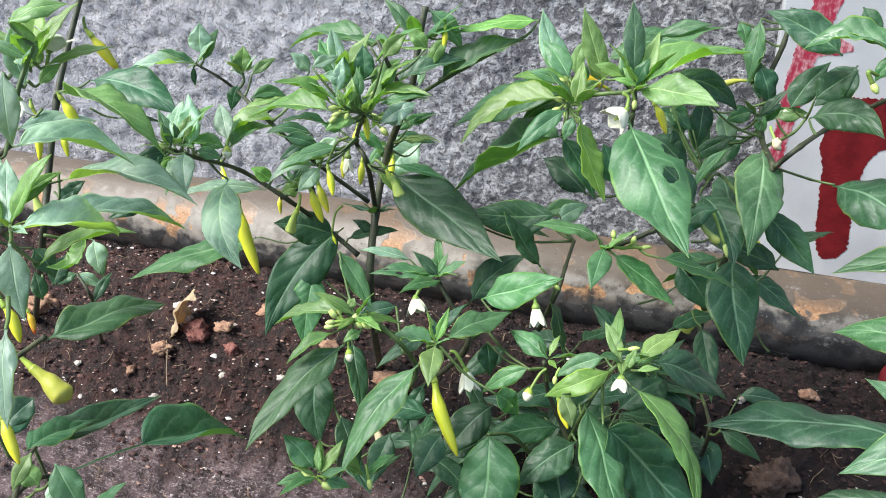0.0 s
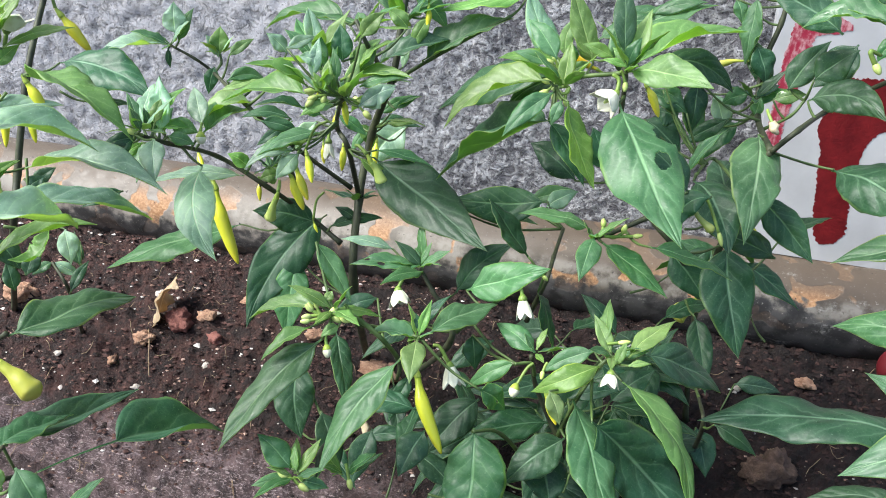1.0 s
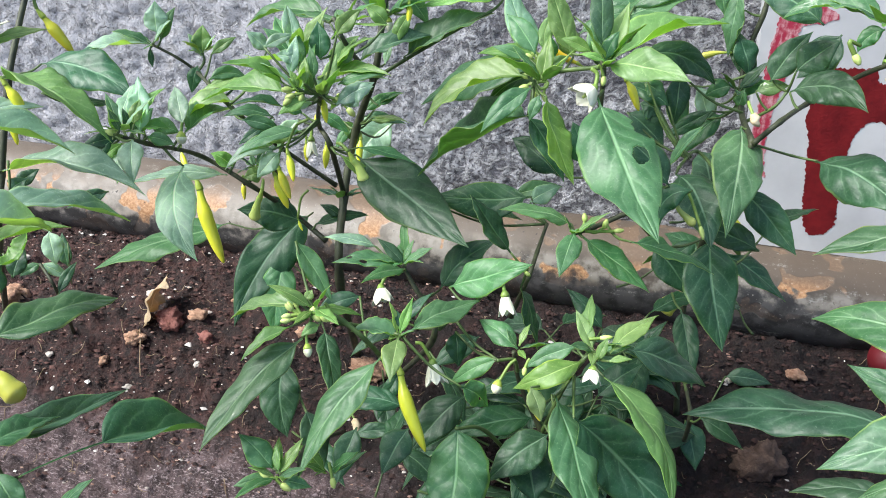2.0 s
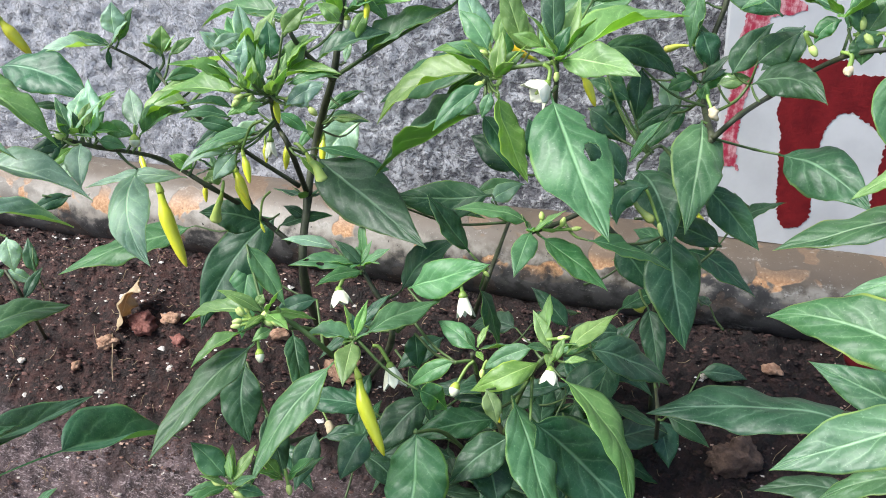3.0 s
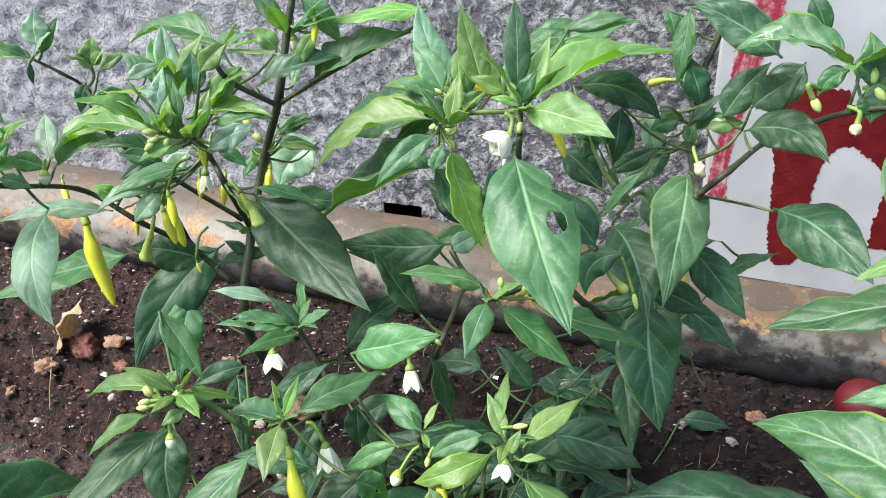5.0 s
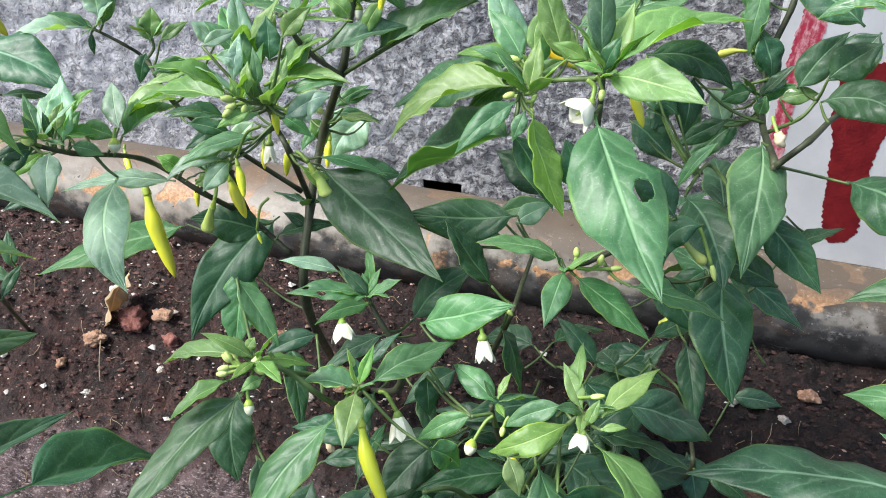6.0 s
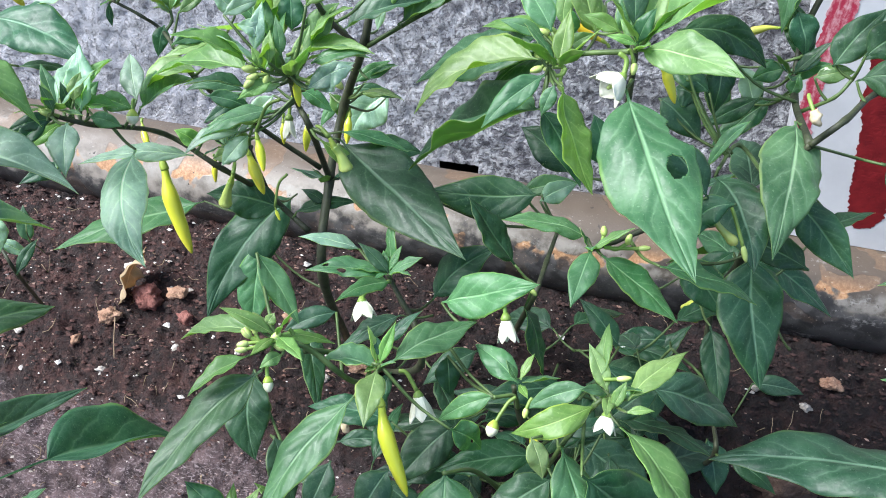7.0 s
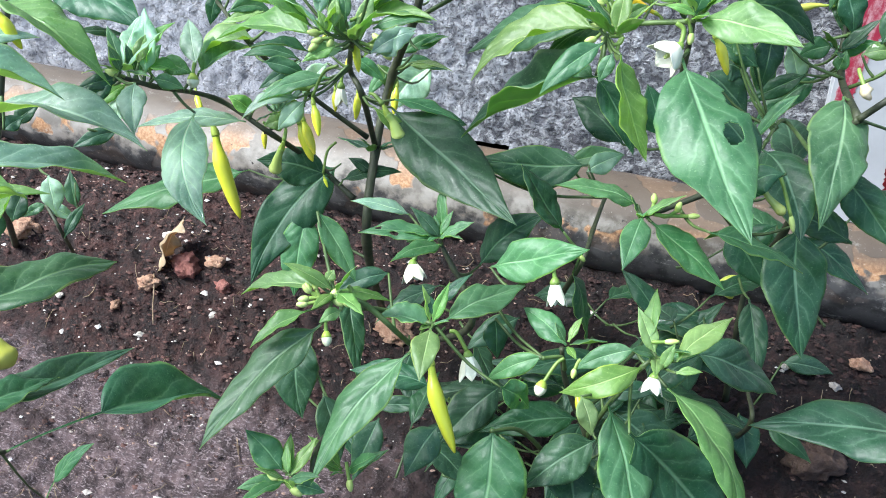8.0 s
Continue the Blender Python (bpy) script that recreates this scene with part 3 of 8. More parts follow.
def flower(plant, base, front, radius, hang):
    """A nodding flower: a bell of five overlapping petals with pointed, slightly turned tips."""
    base, front, hang = Vector(base), Vector(front), Vector(hang)
    d = (front - base).normalized()
    rng = random.Random(round(base.x * 1000) + 77)
    size, radius = (front - base).length * 1.20, radius * 1.08
    a = d.orthogonal().normalized()
    b = d.cross(a)
    verts, faces, uvs = tube([base - d * 0.0015, base, base + d * size * 0.12, base + d * size * 0.22], [0.0011, 0.0022, 0.0030, 0.0026], 10)
    cup = mesh_object("flower", GREEN_STALK, verts, faces, plant, uvs)
    rows, across = 10, 7
    for k in range(5):
        ang = k * math.pi * 0.4 + base.x * 90 + rng.uniform(-0.09, 0.09)
        reach, turn = rng.uniform(0.92, 1.06), rng.uniform(0.18, 0.46)
        sheets = []
        for inside in (0, 1):
            for i in range(rows):
                f = i / (rows - 1)
                r = radius * (0.34 + 0.46 * math.sin(min(1, f * 1.5) * 1.5) + turn * f ** 4) - inside * 0.00025 + 0.00012 * (k % 2)
                half = 0.72 * (1 if f < 0.62 else max(0.03, 1 - ((f - 0.62) / 0.38) ** 1.15))
                for j in range(across):
                    u = j / (across - 1) * 2 - 1
                    at = ang + half * u
                    ruffle = 0.05 * radius * math.sin(u * 5 + k * 2 + f * 4) * f
                    sheets.append(base + d * (size * reach * (0.10 + 0.98 * f)) + (a * math.cos(at) + b * math.sin(at)) * (r * (1 - 0.06 * (1 - abs(u))) + ruffle))
        faces, n = [], rows * across
        for i in range(rows - 1):
            for j in range(across - 1):
                q = i * across + j
                faces += [(q, q + 1, q + across + 1, q + across), (n + q, n + q + across, n + q + across + 1, n + q + 1)]
        ring = [i * across for i in range(rows)] + [(rows - 1) * across + j for j in range(1, across)] + [i * across + across - 1 for i in range(rows - 2, -1, -1)]
        faces += [(p, q, n + q, n + p) for p, q in zip(ring, ring[1:])]
        mesh_object("petal", PETAL, sheets, faces, cup)
    verts, faces, uvs = tube([base + d * size * 0.2, base + d * size * 0.62, base + d * size * 0.86], [0.0010, 0.0014, 0.0008], 8)
    mesh_object("pistil", BUD[1], verts, faces, cup, uvs)
    bend = (base + hang) / 2 - d * (hang - base).length * 0.3
    verts, faces, uvs = tube(curve_points([base, bend, hang], 9), [0.0012] * 9, 8)
    mesh_object("flower_stalk", GREEN_STALK, verts, faces, cup, uvs)
    return cup


def bud(plant, base, tip, radius, hang, colour, over=None):
    base, tip, hang = Vector(base), Vector(tip), Vector(hang)
    way = (tip - base).normalized()
    if colour == 1 and (tip - base).length < 2.8 * radius:
        tip, radius = base + way * 2.8 * radius, radius * 0.86
    line = [base + (tip - base) * i / 8 for i in range(9)]
    radii = [radius * (0.25 + 0.78 * math.sin(math.pi * min(1, 0.12 + 0.86 * i / 8)) ** 0.8) for i in range(9)]
    verts, faces, uvs = tube(line, radii, 10)
    if colour == 2:
        verts = [v + noise.noise_vector(v * 330) * radius * 0.55 for v in verts]
    head = mesh_object("flower_bud", BUD[colour], verts, faces, plant, uvs)
    if colour == 0:
        cap = tube([base - way * radius * 0.5, base, base + way * radius * 0.5, base + way * radius * 0.95], [radius * 0.34, radius * 0.72, radius * 0.98, radius * 0.99], 10)
        mesh_object("calyx", CALYX, cap[0], cap[1], head, cap[2])
    d = (base - tip).normalized()
    bend = (base + hang) / 2 + d * (hang - base).length * 0.2 if over is None else Vector(over)
    verts, faces, uvs = tube(curve_points([line[1], bend, hang], 12), [0.0010 + (0.0006 if over else 0.0) * (1 - k / 11) for k in range(12)], 7)
    mesh_object("bud_stalk", GREEN_STALK, verts, faces, head, uvs)
    return head


def ground_height(x, y):
    ys = (-9, 0.42, 0.47, 0.51, 0.55, 0.60, 0.65, 0.70, 0.75, 0.80, 0.86, 0.92, 9)
    zs = (-0.15, -0.147, -0.142, -0.132, -0.108, -0.072, -0.048, -0.032, -0.025, -0.025, -0.06, -0.11, -0.12)
    return float(np.interp(y, ys, zs))


def soil_bumps(x, y):
    p = Vector((x, y, 0.0))
    return (0.009 * noise.fractal(p * 14, 0.9, 2.0, 3) + 0.0075 * noise.fractal(p * 62, 0.9, 2.0, 4)
            + 0.0052 * noise.noise(p * 130) + 0.0022 * noise.noise(p * 290))


# ---- ground, wall, pipe, board ----
def spread(near_low, near_high, step, far_low, far_high):
    mid = list(np.arange(near_low, near_high, step))
    low = [near_low - (near_low - far_low) * (k / 14) ** 3 for k in range(14, 0, -1)]
    high = [near_high + (far_high - near_high) * (k / 14) ** 3 for k in range(0, 15)]
    return low + mid + high


def make_ground():
    xs, ys = spread(-0.95, 0.42, 0.0034, -60, 60), spread(0.38, 0.80, 0.0034, -60, 1.12)
    ys = sorted(set(round(y, 5) for y in ys))
    verts = []
    for y in ys:
        for x in xs:
            close = -1.2 < x < 0.7 and 0.25 < y < 1.0
            verts.append((x, y, ground_height(x, y) + (soil_bumps(x, y) if close else 0.0)))
    w = len(xs)
    faces = [(j * w + i, j * w + i + 1, (j + 1) * w + i + 1, (j + 1) * w + i) for j in range(len(ys) - 1) for i in range(w - 1)]
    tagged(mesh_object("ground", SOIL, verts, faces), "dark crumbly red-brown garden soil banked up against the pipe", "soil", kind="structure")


def make_wall():
    y0, top, bottom, hole = 1.045, 2.3, -0.30, (-0.306, -0.252, -0.112, -0.066)
    xs = [-6.0, -3.0] + list(np.arange(-1.5, hole[0] - 0.003, 0.007)) + list(np.arange(hole[0], hole[1], 0.006)) + list(np.arange(hole[1], 0.75, 0.007)) + [3.0, 6.0]
    zs = [bottom, -0.2] + list(np.arange(-0.16, hole[2] - 0.003, 0.007)) + list(np.arange(hole[2], hole[3], 0.0066)) + list(np.arange(hole[3], 0.42, 0.007)) + [0.7, 1.4, top]
    verts = []
    for z in zs:
        for x in xs:
            p = Vector((x, 0, z))
            rough = 0.0032 * noise.fractal(p * 30, 0.8, 2.0, 3) + 0.0045 * noise.noise(p * 105)
            verts.append((x, y0 - rough, z))
    w = len(xs)
    faces = []
    for j in range(len(zs) - 1):
        for i in range(w - 1):
            cx, cz = (xs[i] + xs[i + 1]) / 2, (zs[j] + zs[j + 1]) / 2
            if hole[0] < cx < hole[1] and hole[2] < cz < hole[3]:
                continue
            a = j * w + i
            faces.append((a, a + 1, a + w + 1, a + w))
    k = len(verts)
    verts += [(-6, 1.25, bottom), (6, 1.25, bottom), (6, 1.25, top), (-6, 1.25, top)]
    faces += [(k, k + 3, k + 2, k + 1), (k + 3, (len(zs) - 1) * w, len(zs) * w - 1, k + 2)]
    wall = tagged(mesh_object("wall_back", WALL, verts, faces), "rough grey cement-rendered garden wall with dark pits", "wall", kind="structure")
    bm = bmesh.new()
    bmesh.ops.create_cube(bm, size=1, matrix=Matrix.Translation(((hole[0] + hole[1]) / 2, y0 + 0.055, (hole[2] + hole[3]) / 2)) @ Matrix.Diagonal((0.062, 0.1, 0.055, 1)))
    bmesh.ops.delete(bm, geom=[f for f in bm.faces if f.normal.y < -0.5], context="FACES")
    bmesh.ops.reverse_faces(bm, faces=bm.faces)
    part("drain_hole", bm, DARK, wall, "dark rectangular drain hole", smooth=False)


def make_pipe():
    y0, z0, r = 0.818, 0.005, 0.052
    xs = np.arange(-2.2, 1.6, 0.012)
    verts, faces, sides = [], [], 56
    for x in xs:
        for k in range(sides):
            a = 2 * math.pi * k / sides
            p = Vector((x, y0 + r * math.cos(a), z0 + r * math.sin(a)))
            dent = 0.0009 * noise.fractal(p * 22, 0.9, 2.0, 3)
            verts.append((x, y0 + (r + dent) * math.cos(a), z0 + (r + dent) * math.sin(a)))
    for i in range(len(xs) - 1):
        for k in range(sides):
            a, b = i * sides + k, i * sides + (k + 1) % sides
            faces.append((a, a + sides, b + sides, b))
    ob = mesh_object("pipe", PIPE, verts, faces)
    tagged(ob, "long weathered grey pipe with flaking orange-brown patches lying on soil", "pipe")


def patch(name, outline, mat, parent, y, jag, seed, depth=0.0003):
    """A flat layer of paint with a ragged brushed rim, standing a little proud."""
    rng = random.Random(seed)
    pts = []
    for (x0, z0), (x1, z1) in zip(outline, outline[1:] + outline[:1]):
        steps = max(2, int(math.hypot(x1 - x0, z1 - z0) / 0.0016))
        nx, nz = z1 - z0, x0 - x1
        ln = math.hypot(nx, nz) or 1
        for i in range(steps):
            f = i / steps
            j = jag * (rng.uniform(-0.8, 0.8) + 1.6 * noise.noise(Vector((i * 0.6, seed * 7.3, x0 * 90))))
            pts.append((x0 + (x1 - x0) * f + nx / ln * j, z0 + (z1 - z0) * f + nz / ln * j))
    bm = bmesh.new()
    f = bm.faces.new([bm.verts.new((x, y, z)) for x, z in pts])
    side = bmesh.ops.extrude_face_region(bm, geom=[f])
    for v in (g for g in side["geom"] if isinstance(g, bmesh.types.BMVert)):
        v.co.y -= depth
    bmesh.ops.triangulate(bm, faces=bm.faces)
    bmesh.ops.recalc_face_normals(bm, faces=bm.faces)
    return part(name, bm, mat, parent, smooth=False)


def make_board():
    board = thing("painted_board", (0.4, 0.824, 0.057), "white enamelled board with ragged red painted strokes standing on the pipe", "board")
    bm = bmesh.new()
    corners = [(0.089, 0.056), (0.880, 0.051), (0.880, 0.725), (0.045, 0.725)]
    f = bm.faces.new([bm.verts.new((x, 0.818, z)) for x, z in corners])
    g = bmesh.ops.extrude_face_region(bm, geom=[f])
    for v in (q for q in g["geom"] if isinstance(q, bmesh.types.BMVert)):
        v.co.y += 0.012
    bmesh.ops.recalc_face_normals(bm, faces=bm.faces)
    bmesh.ops.bevel(bm, geom=list(bm.edges), offset=0.002, segments=2, affect="EDGES")
    part("panel", bm, WHITE_PAINT, board, smooth=False)
    letter = [(0.127, 0.249), (0.132, 0.218), (0.131, 0.198), (0.138, 0.177), (0.140, 0.156), (0.143, 0.133), (0.147, 0.103), (0.152, 0.086), (0.159, 0.076),
              (0.172, 0.079), (0.180, 0.091), (0.178, 0.109), (0.175, 0.137), (0.173, 0.166), (0.177, 0.192), (0.184, 0.201), (0.196, 0.203), (0.209, 0.195),
              (0.221, 0.185), (0.229, 0.175), (0.229, 0.160), (0.228, 0.137), (0.230, 0.109), (0.256, 0.109), (0.262, 0.172), (0.256, 0.239), (0.184, 0.239), (0.180, 0.252)]
    patch("red_stroke", letter, RED_PAINT, board, 0.8179, 0.0010, 3)
    band = [(0.086, 0.154), (0.090, 0.138), (0.103, 0.137), (0.107, 0.134), (0.103, 0.144), (0.100, 0.173), (0.101, 0.207), (0.106, 0.237), (0.108, 0.268), (0.110, 0.286),
            (0.128, 0.289), (0.139, 0.293), (0.135, 0.300), (0.121, 0.306), (0.115, 0.314), (0.122, 0.346), (0.100, 0.356), (0.092, 0.312), (0.087, 0.262), (0.087, 0.203)]
    patch("red_stroke", band, THIN_PAINT, board, 0.8179, 0.0009, 5)


def make_unseen_wall():
    # Added out of view behind the camera to hold back light and deepen shadows.
    bm = bmesh.new()
    bmesh.ops.create_cube(bm, size=1, matrix=Matrix.Translation((0, -1.6, 0.3)) @ Matrix.Diagonal((12, 0.2, 1.2, 1)))
    tagged(part("unseen_wall", bm, WALL, None, smooth=False), "unseen plain grey wall added behind the camera to block low sky light", "wall", kind="structure")


make_ground()
make_wall()
make_unseen_wall()
make_pipe()
make_board()

# ---- plants ----
left_plant = thing("chili_plant", (-0.68, 0.64, -0.05), "tall leafy chili plant with yellow pods on the soil bank", "chili plant", "chili plants")
back_plant = thing("chili_plant", (-0.274, 0.662, -0.045), "leafy chili plant with dark forked stem and hanging yellow pods", "chili plant", "chili plants")
front_plant = thing("chili_plant", (-0.26, 0.62, -0.06), "leafy chili plant with long drooping wet leaves and white flowers", "chili plant", "chili plants")
young_plant = thing("chili_plant", (-0.02, 0.50, -0.14), "bushy low chili plant with one slim yellow pod and buds", "chili plant", "chili plants")
right_plant = thing("chili_plant", (0.055, 0.66, -0.045), "leafy chili plant with a hole-eaten broad leaf before the board", "chili plant", "chili plants")
near_plant = thing("chili_plant", (0.34, 0.40, -0.148), "chili plant with broad pale green leaves low over soil", "chili plant", "chili plants")
low_plant = thing("chili_seedling", (0.062, 0.625, -0.06), "small dark green chili seedling in shade on the soil", "chili plant", "chili plants")

# leaves of the left plant
leaf(left_plant, (-0.472, 0.550, 0.293), (-0.383, 0.535, 0.282), 0.040, 26, (0.001, 0.003, 0.008), fold=14.0, tone=0)
leaf(left_plant, (-0.396, 0.434, 0.332), (-0.315, 0.422, 0.307), 0.032, -14, (0.003, -0.006, 0.012), fold=40.0, curl=0.0, tone=2)
leaf(left_plant, (-0.357, 0.342, 0.337), (-0.306, 0.379, 0.320), 0.026, 4, (-0.001, 0.004, 0.006), fold=40.0, curl=0.0, tone=3)
leaf(left_plant, (-0.367, 0.383, 0.296), (-0.279, 0.395, 0.290), 0.031, -4, (0.000, 0.003, 0.008), fold=40.0, curl=0.0, tone=3)
leaf(left_plant, (-0.311, 0.301, 0.322), (-0.267, 0.364, 0.292), 0.021, 5, (0.010, -0.003, 0.008), fold=40.0, curl=0.0, tone=3)
leaf(left_plant, (-0.285, 0.261, 0.341), (-0.267, 0.308, 0.317), 0.026, 10, (0.009, -0.001, 0.005), fold=40.0, curl=0.0, tone=3)
leaf(left_plant, (-0.294, 0.278, 0.310), (-0.262, 0.313, 0.317), 0.018, -6, (-0.002, 0.001, 0.004), fold=40.0, curl=0.0, tone=2)
leaf(left_plant, (-0.279, 0.251, 0.340), (-0.268, 0.236, 0.310), 0.016, 2, (-0.001, -0.000, -0.000), tone=3)
leaf(left_plant, (-0.342, 0.312, 0.228), (-0.313, 0.389, 0.213), 0.037, 8, (0.006, -0.001, 0.006), fold=24.0, tone=5)
leaf(left_plant, (-0.442, 0.433, 0.301), (-0.404, 0.468, 0.300), 0.019, 21, (0.000, 0.000, 0.003), tone=3)
leaf(left_plant, (-0.358, 0.384, 0.371), (-0.330, 0.410, 0.378), 0.011, 18, (-0.000, -0.000, 0.002), tone=2)
leaf(left_plant, (-0.354, 0.360, 0.403), (-0.332, 0.382, 0.410), 0.016, 30, (-0.000, -0.000, 0.002), tone=2)
leaf(left_plant, (-0.333, 0.308, 0.320), (-0.318, 0.332, 0.333), 0.011, 49, (-0.000, -0.001, 0.002), tone=2)
leaf(left_plant, (-0.247, 0.208, 0.330), (-0.238, 0.185, 0.299), 0.014, 19, (0.001, -0.002, 0.001), tone=3)
leaf(left_plant, (-0.308, 0.302, 0.399), (-0.303, 0.290, 0.367), 0.016, -9, (0.001, -0.002, 0.001), tone=3)
leaf(left_plant, (-0.344, 0.361, 0.382), (-0.354, 0.361, 0.406), 0.011, -29, (0.001, 0.002, 0.000), tone=2)
leaf(left_plant, (-0.362, 0.379, 0.361), (-0.353, 0.391, 0.371), 0.009, 55, (-0.000, -0.001, 0.001), tone=2)
leaf(left_plant, (-0.499, 0.481, 0.129), (-0.496, 0.500, 0.150), 0.019, 30, (-0.000, -0.001, 0.001), tone=0)
leaf(left_plant, (-0.503, 0.469, 0.121), (-0.512, 0.478, 0.143), 0.016, 14, (0.001, -0.001, 0.001), tone=0)
leaf(left_plant, (-0.528, 0.571, 0.077), (-0.537, 0.585, 0.106), 0.016, -4, (0.001, -0.002, 0.001), tone=0)
leaf(left_plant, (-0.443, 0.454, 0.234), (-0.435, 0.466, 0.239), 0.013, 49, (-0.000, -0.000, 0.001), tone=0)
leaf(left_plant, (-0.448, 0.544, 0.265), (-0.420, 0.566, 0.257), 0.013, 10, (0.000, 0.000, 0.002), tone=0)
leaf(left_plant, (-0.445, 0.556, 0.179), (-0.469, 0.529, 0.174), 0.015, -49, (-0.000, -0.000, 0.002), tone=0)
leaf(left_plant, (-0.360, 0.367, 0.365), (-0.366, 0.375, 0.398), 0.015, -4, (-0.002, -0.001, 0.000), tone=3)
leaf(left_plant, (-0.372, 0.386, 0.367), (-0.368, 0.396, 0.380), 0.013, 49, (-0.000, -0.001, 0.001), tone=2)
leaf(left_plant, (-0.340, 0.316, 0.344), (-0.340, 0.307, 0.329), 0.014, -29, (-0.000, -0.001, 0.001), tone=3)
leaf(left_plant, (-0.338, 0.302, 0.318), (-0.318, 0.332, 0.334), 0.015, -3, (0.000, 0.000, -0.001), fold=40.0, curl=0.0, tone=1)
leaf(left_plant, (-0.467, 0.483, 0.219), (-0.455, 0.499, 0.228), 0.013, 49, (-0.000, -0.000, 0.001), tone=0)
leaf(left_plant, (-0.387, 0.365, 0.253), (-0.374, 0.364, 0.234), 0.017, 19, (0.001, -0.000, 0.001), tone=0)
leaf(left_plant, (-0.335, 0.356, 0.277), (-0.349, 0.334, 0.266), 0.022, 8, (0.006, 0.000, -0.008), fold=40.0, curl=0.0, tone=2)
leaf(left_plant, (-0.432, 0.467, 0.194), (-0.425, 0.456, 0.170), 0.020, 7, (0.001, -0.001, 0.001), tone=3)
leaf(left_plant, (-0.379, 0.290, 0.167), (-0.369, 0.314, 0.176), 0.022, 36, (0.002, -0.000, -0.002), tone=0)
leaf(left_plant, (-0.321, 0.259, 0.167), (-0.335, 0.260, 0.180), 0.015, -12, (0.001, -0.000, 0.001), tone=2)
leaf(left_plant, (-0.300, 0.250, 0.187), (-0.290, 0.247, 0.176), 0.018, 3, (0.001, -0.000, 0.001), tone=3)
leaf(left_plant, (-0.534, 0.546, 0.095), (-0.512, 0.554, 0.077), 0.013, 34, (0.001, 0.000, 0.001), tone=3)
leaf(left_plant, (-0.534, 0.546, 0.095), (-0.545, 0.529, 0.090), 0.011, -44, (-0.000, -0.000, 0.001), tone=1)
leaf(left_plant, (-0.511, 0.534, 0.074), (-0.505, 0.560, 0.094), 0.012, 34, (-0.000, -0.001, 0.002), tone=0)
leaf(left_plant, (-0.418, 0.347, 0.089), (-0.396, 0.465, 0.051), 0.030, 9, (-0.008, -0.001, -0.009), fold=40.0, curl=0.0, tone=0)
leaf(left_plant, (-0.418, 0.335, 0.094), (-0.407, 0.400, 0.075), 0.034, -6, (0.000, 0.000, 0.002), fold=30.0, tone=0)
leaf(left_plant, (-0.362, 0.316, 0.108), (-0.310, 0.455, 0.037), 0.052, 4, (0.000, 0.008, 0.006), fold=40.0, curl=0.0, pet=0.34, tone=0)
leaf(left_plant, (-0.291, 0.248, 0.204), (-0.272, 0.239, 0.180), 0.019, 12, (0.001, -0.001, 0.002), fold=26.0, tone=1)
leaf(left_plant, (-0.300, 0.244, 0.213), (-0.301, 0.227, 0.202), 0.010, -25, (-0.000, -0.001, 0.001), tone=2)
leaf(left_plant, (-0.437, 0.372, -0.049), (-0.397, 0.395, 0.009), 0.017, 20, (-0.003, -0.001, 0.003), pet=0.3, tone=1)
leaf(left_plant, (-0.337, 0.288, 0.204), (-0.345, 0.268, 0.196), 0.019, -35, (-0.000, -0.000, 0.001), tone=0)
# leaves of the back plant
leaf(back_plant, (-0.196, 0.490, 0.335), (-0.168, 0.485, 0.362), 0.017, 10, (0.000, 0.000, 0.003), fold=26.0, tone=2)
leaf(back_plant, (-0.199, 0.490, 0.326), (-0.156, 0.480, 0.340), 0.010, -10, (0.000, 0.000, 0.003), fold=26.0, tone=3)
leaf(back_plant, (-0.203, 0.495, 0.306), (-0.167, 0.480, 0.332), 0.014, -15, (0.000, 0.000, 0.003), fold=26.0, tone=3)
leaf(back_plant, (-0.195, 0.490, 0.356), (-0.164, 0.485, 0.383), 0.012, 12, (0.000, 0.000, 0.003), fold=26.0, tone=1)
leaf(back_plant, (-0.214, 0.600, 0.261), (-0.186, 0.590, 0.284), 0.008, 10, (0.000, 0.000, 0.002), fold=26.0, tone=1)
leaf(back_plant, (-0.215, 0.600, 0.255), (-0.182, 0.590, 0.260), 0.006, 10, (0.000, 0.000, 0.002), fold=26.0, tone=2)
leaf(back_plant, (-0.399, 0.594, 0.300), (-0.442, 0.559, 0.304), 0.024, -6, (0.000, 0.000, 0.003), fold=40.0, curl=0.0, tone=3)
leaf(back_plant, (-0.392, 0.596, 0.303), (-0.383, 0.611, 0.327), 0.012, 47, (-0.001, -0.001, 0.001), tone=1)
leaf(back_plant, (-0.394, 0.596, 0.309), (-0.396, 0.604, 0.333), 0.023, 11, (0.000, -0.001, 0.000), tone=3)
leaf(back_plant, (-0.400, 0.592, 0.298), (-0.398, 0.587, 0.283), 0.006, 4, (0.000, -0.001, 0.000), tone=0)
leaf(back_plant, (-0.367, 0.614, 0.289), (-0.368, 0.622, 0.310), 0.019, 15, (0.000, -0.001, 0.000), tone=2)
leaf(back_plant, (-0.349, 0.598, 0.295), (-0.333, 0.613, 0.306), 0.010, 56, (-0.000, -0.000, 0.001), tone=2)
leaf(back_plant, (-0.368, 0.613, 0.287), (-0.377, 0.613, 0.305), 0.011, -34, (0.001, -0.000, 0.001), tone=3)
leaf(back_plant, (-0.370, 0.608, 0.280), (-0.373, 0.597, 0.260), 0.014, -33, (-0.000, -0.001, 0.001), tone=0)
leaf(back_plant, (-0.338, 0.460, 0.297), (-0.349, 0.496, 0.311), 0.014, -9, (0.000, -0.001, 0.002), tone=3)
leaf(back_plant, (-0.329, 0.443, 0.299), (-0.334, 0.447, 0.315), 0.007, 1, (0.001, -0.001, 0.000), tone=2)
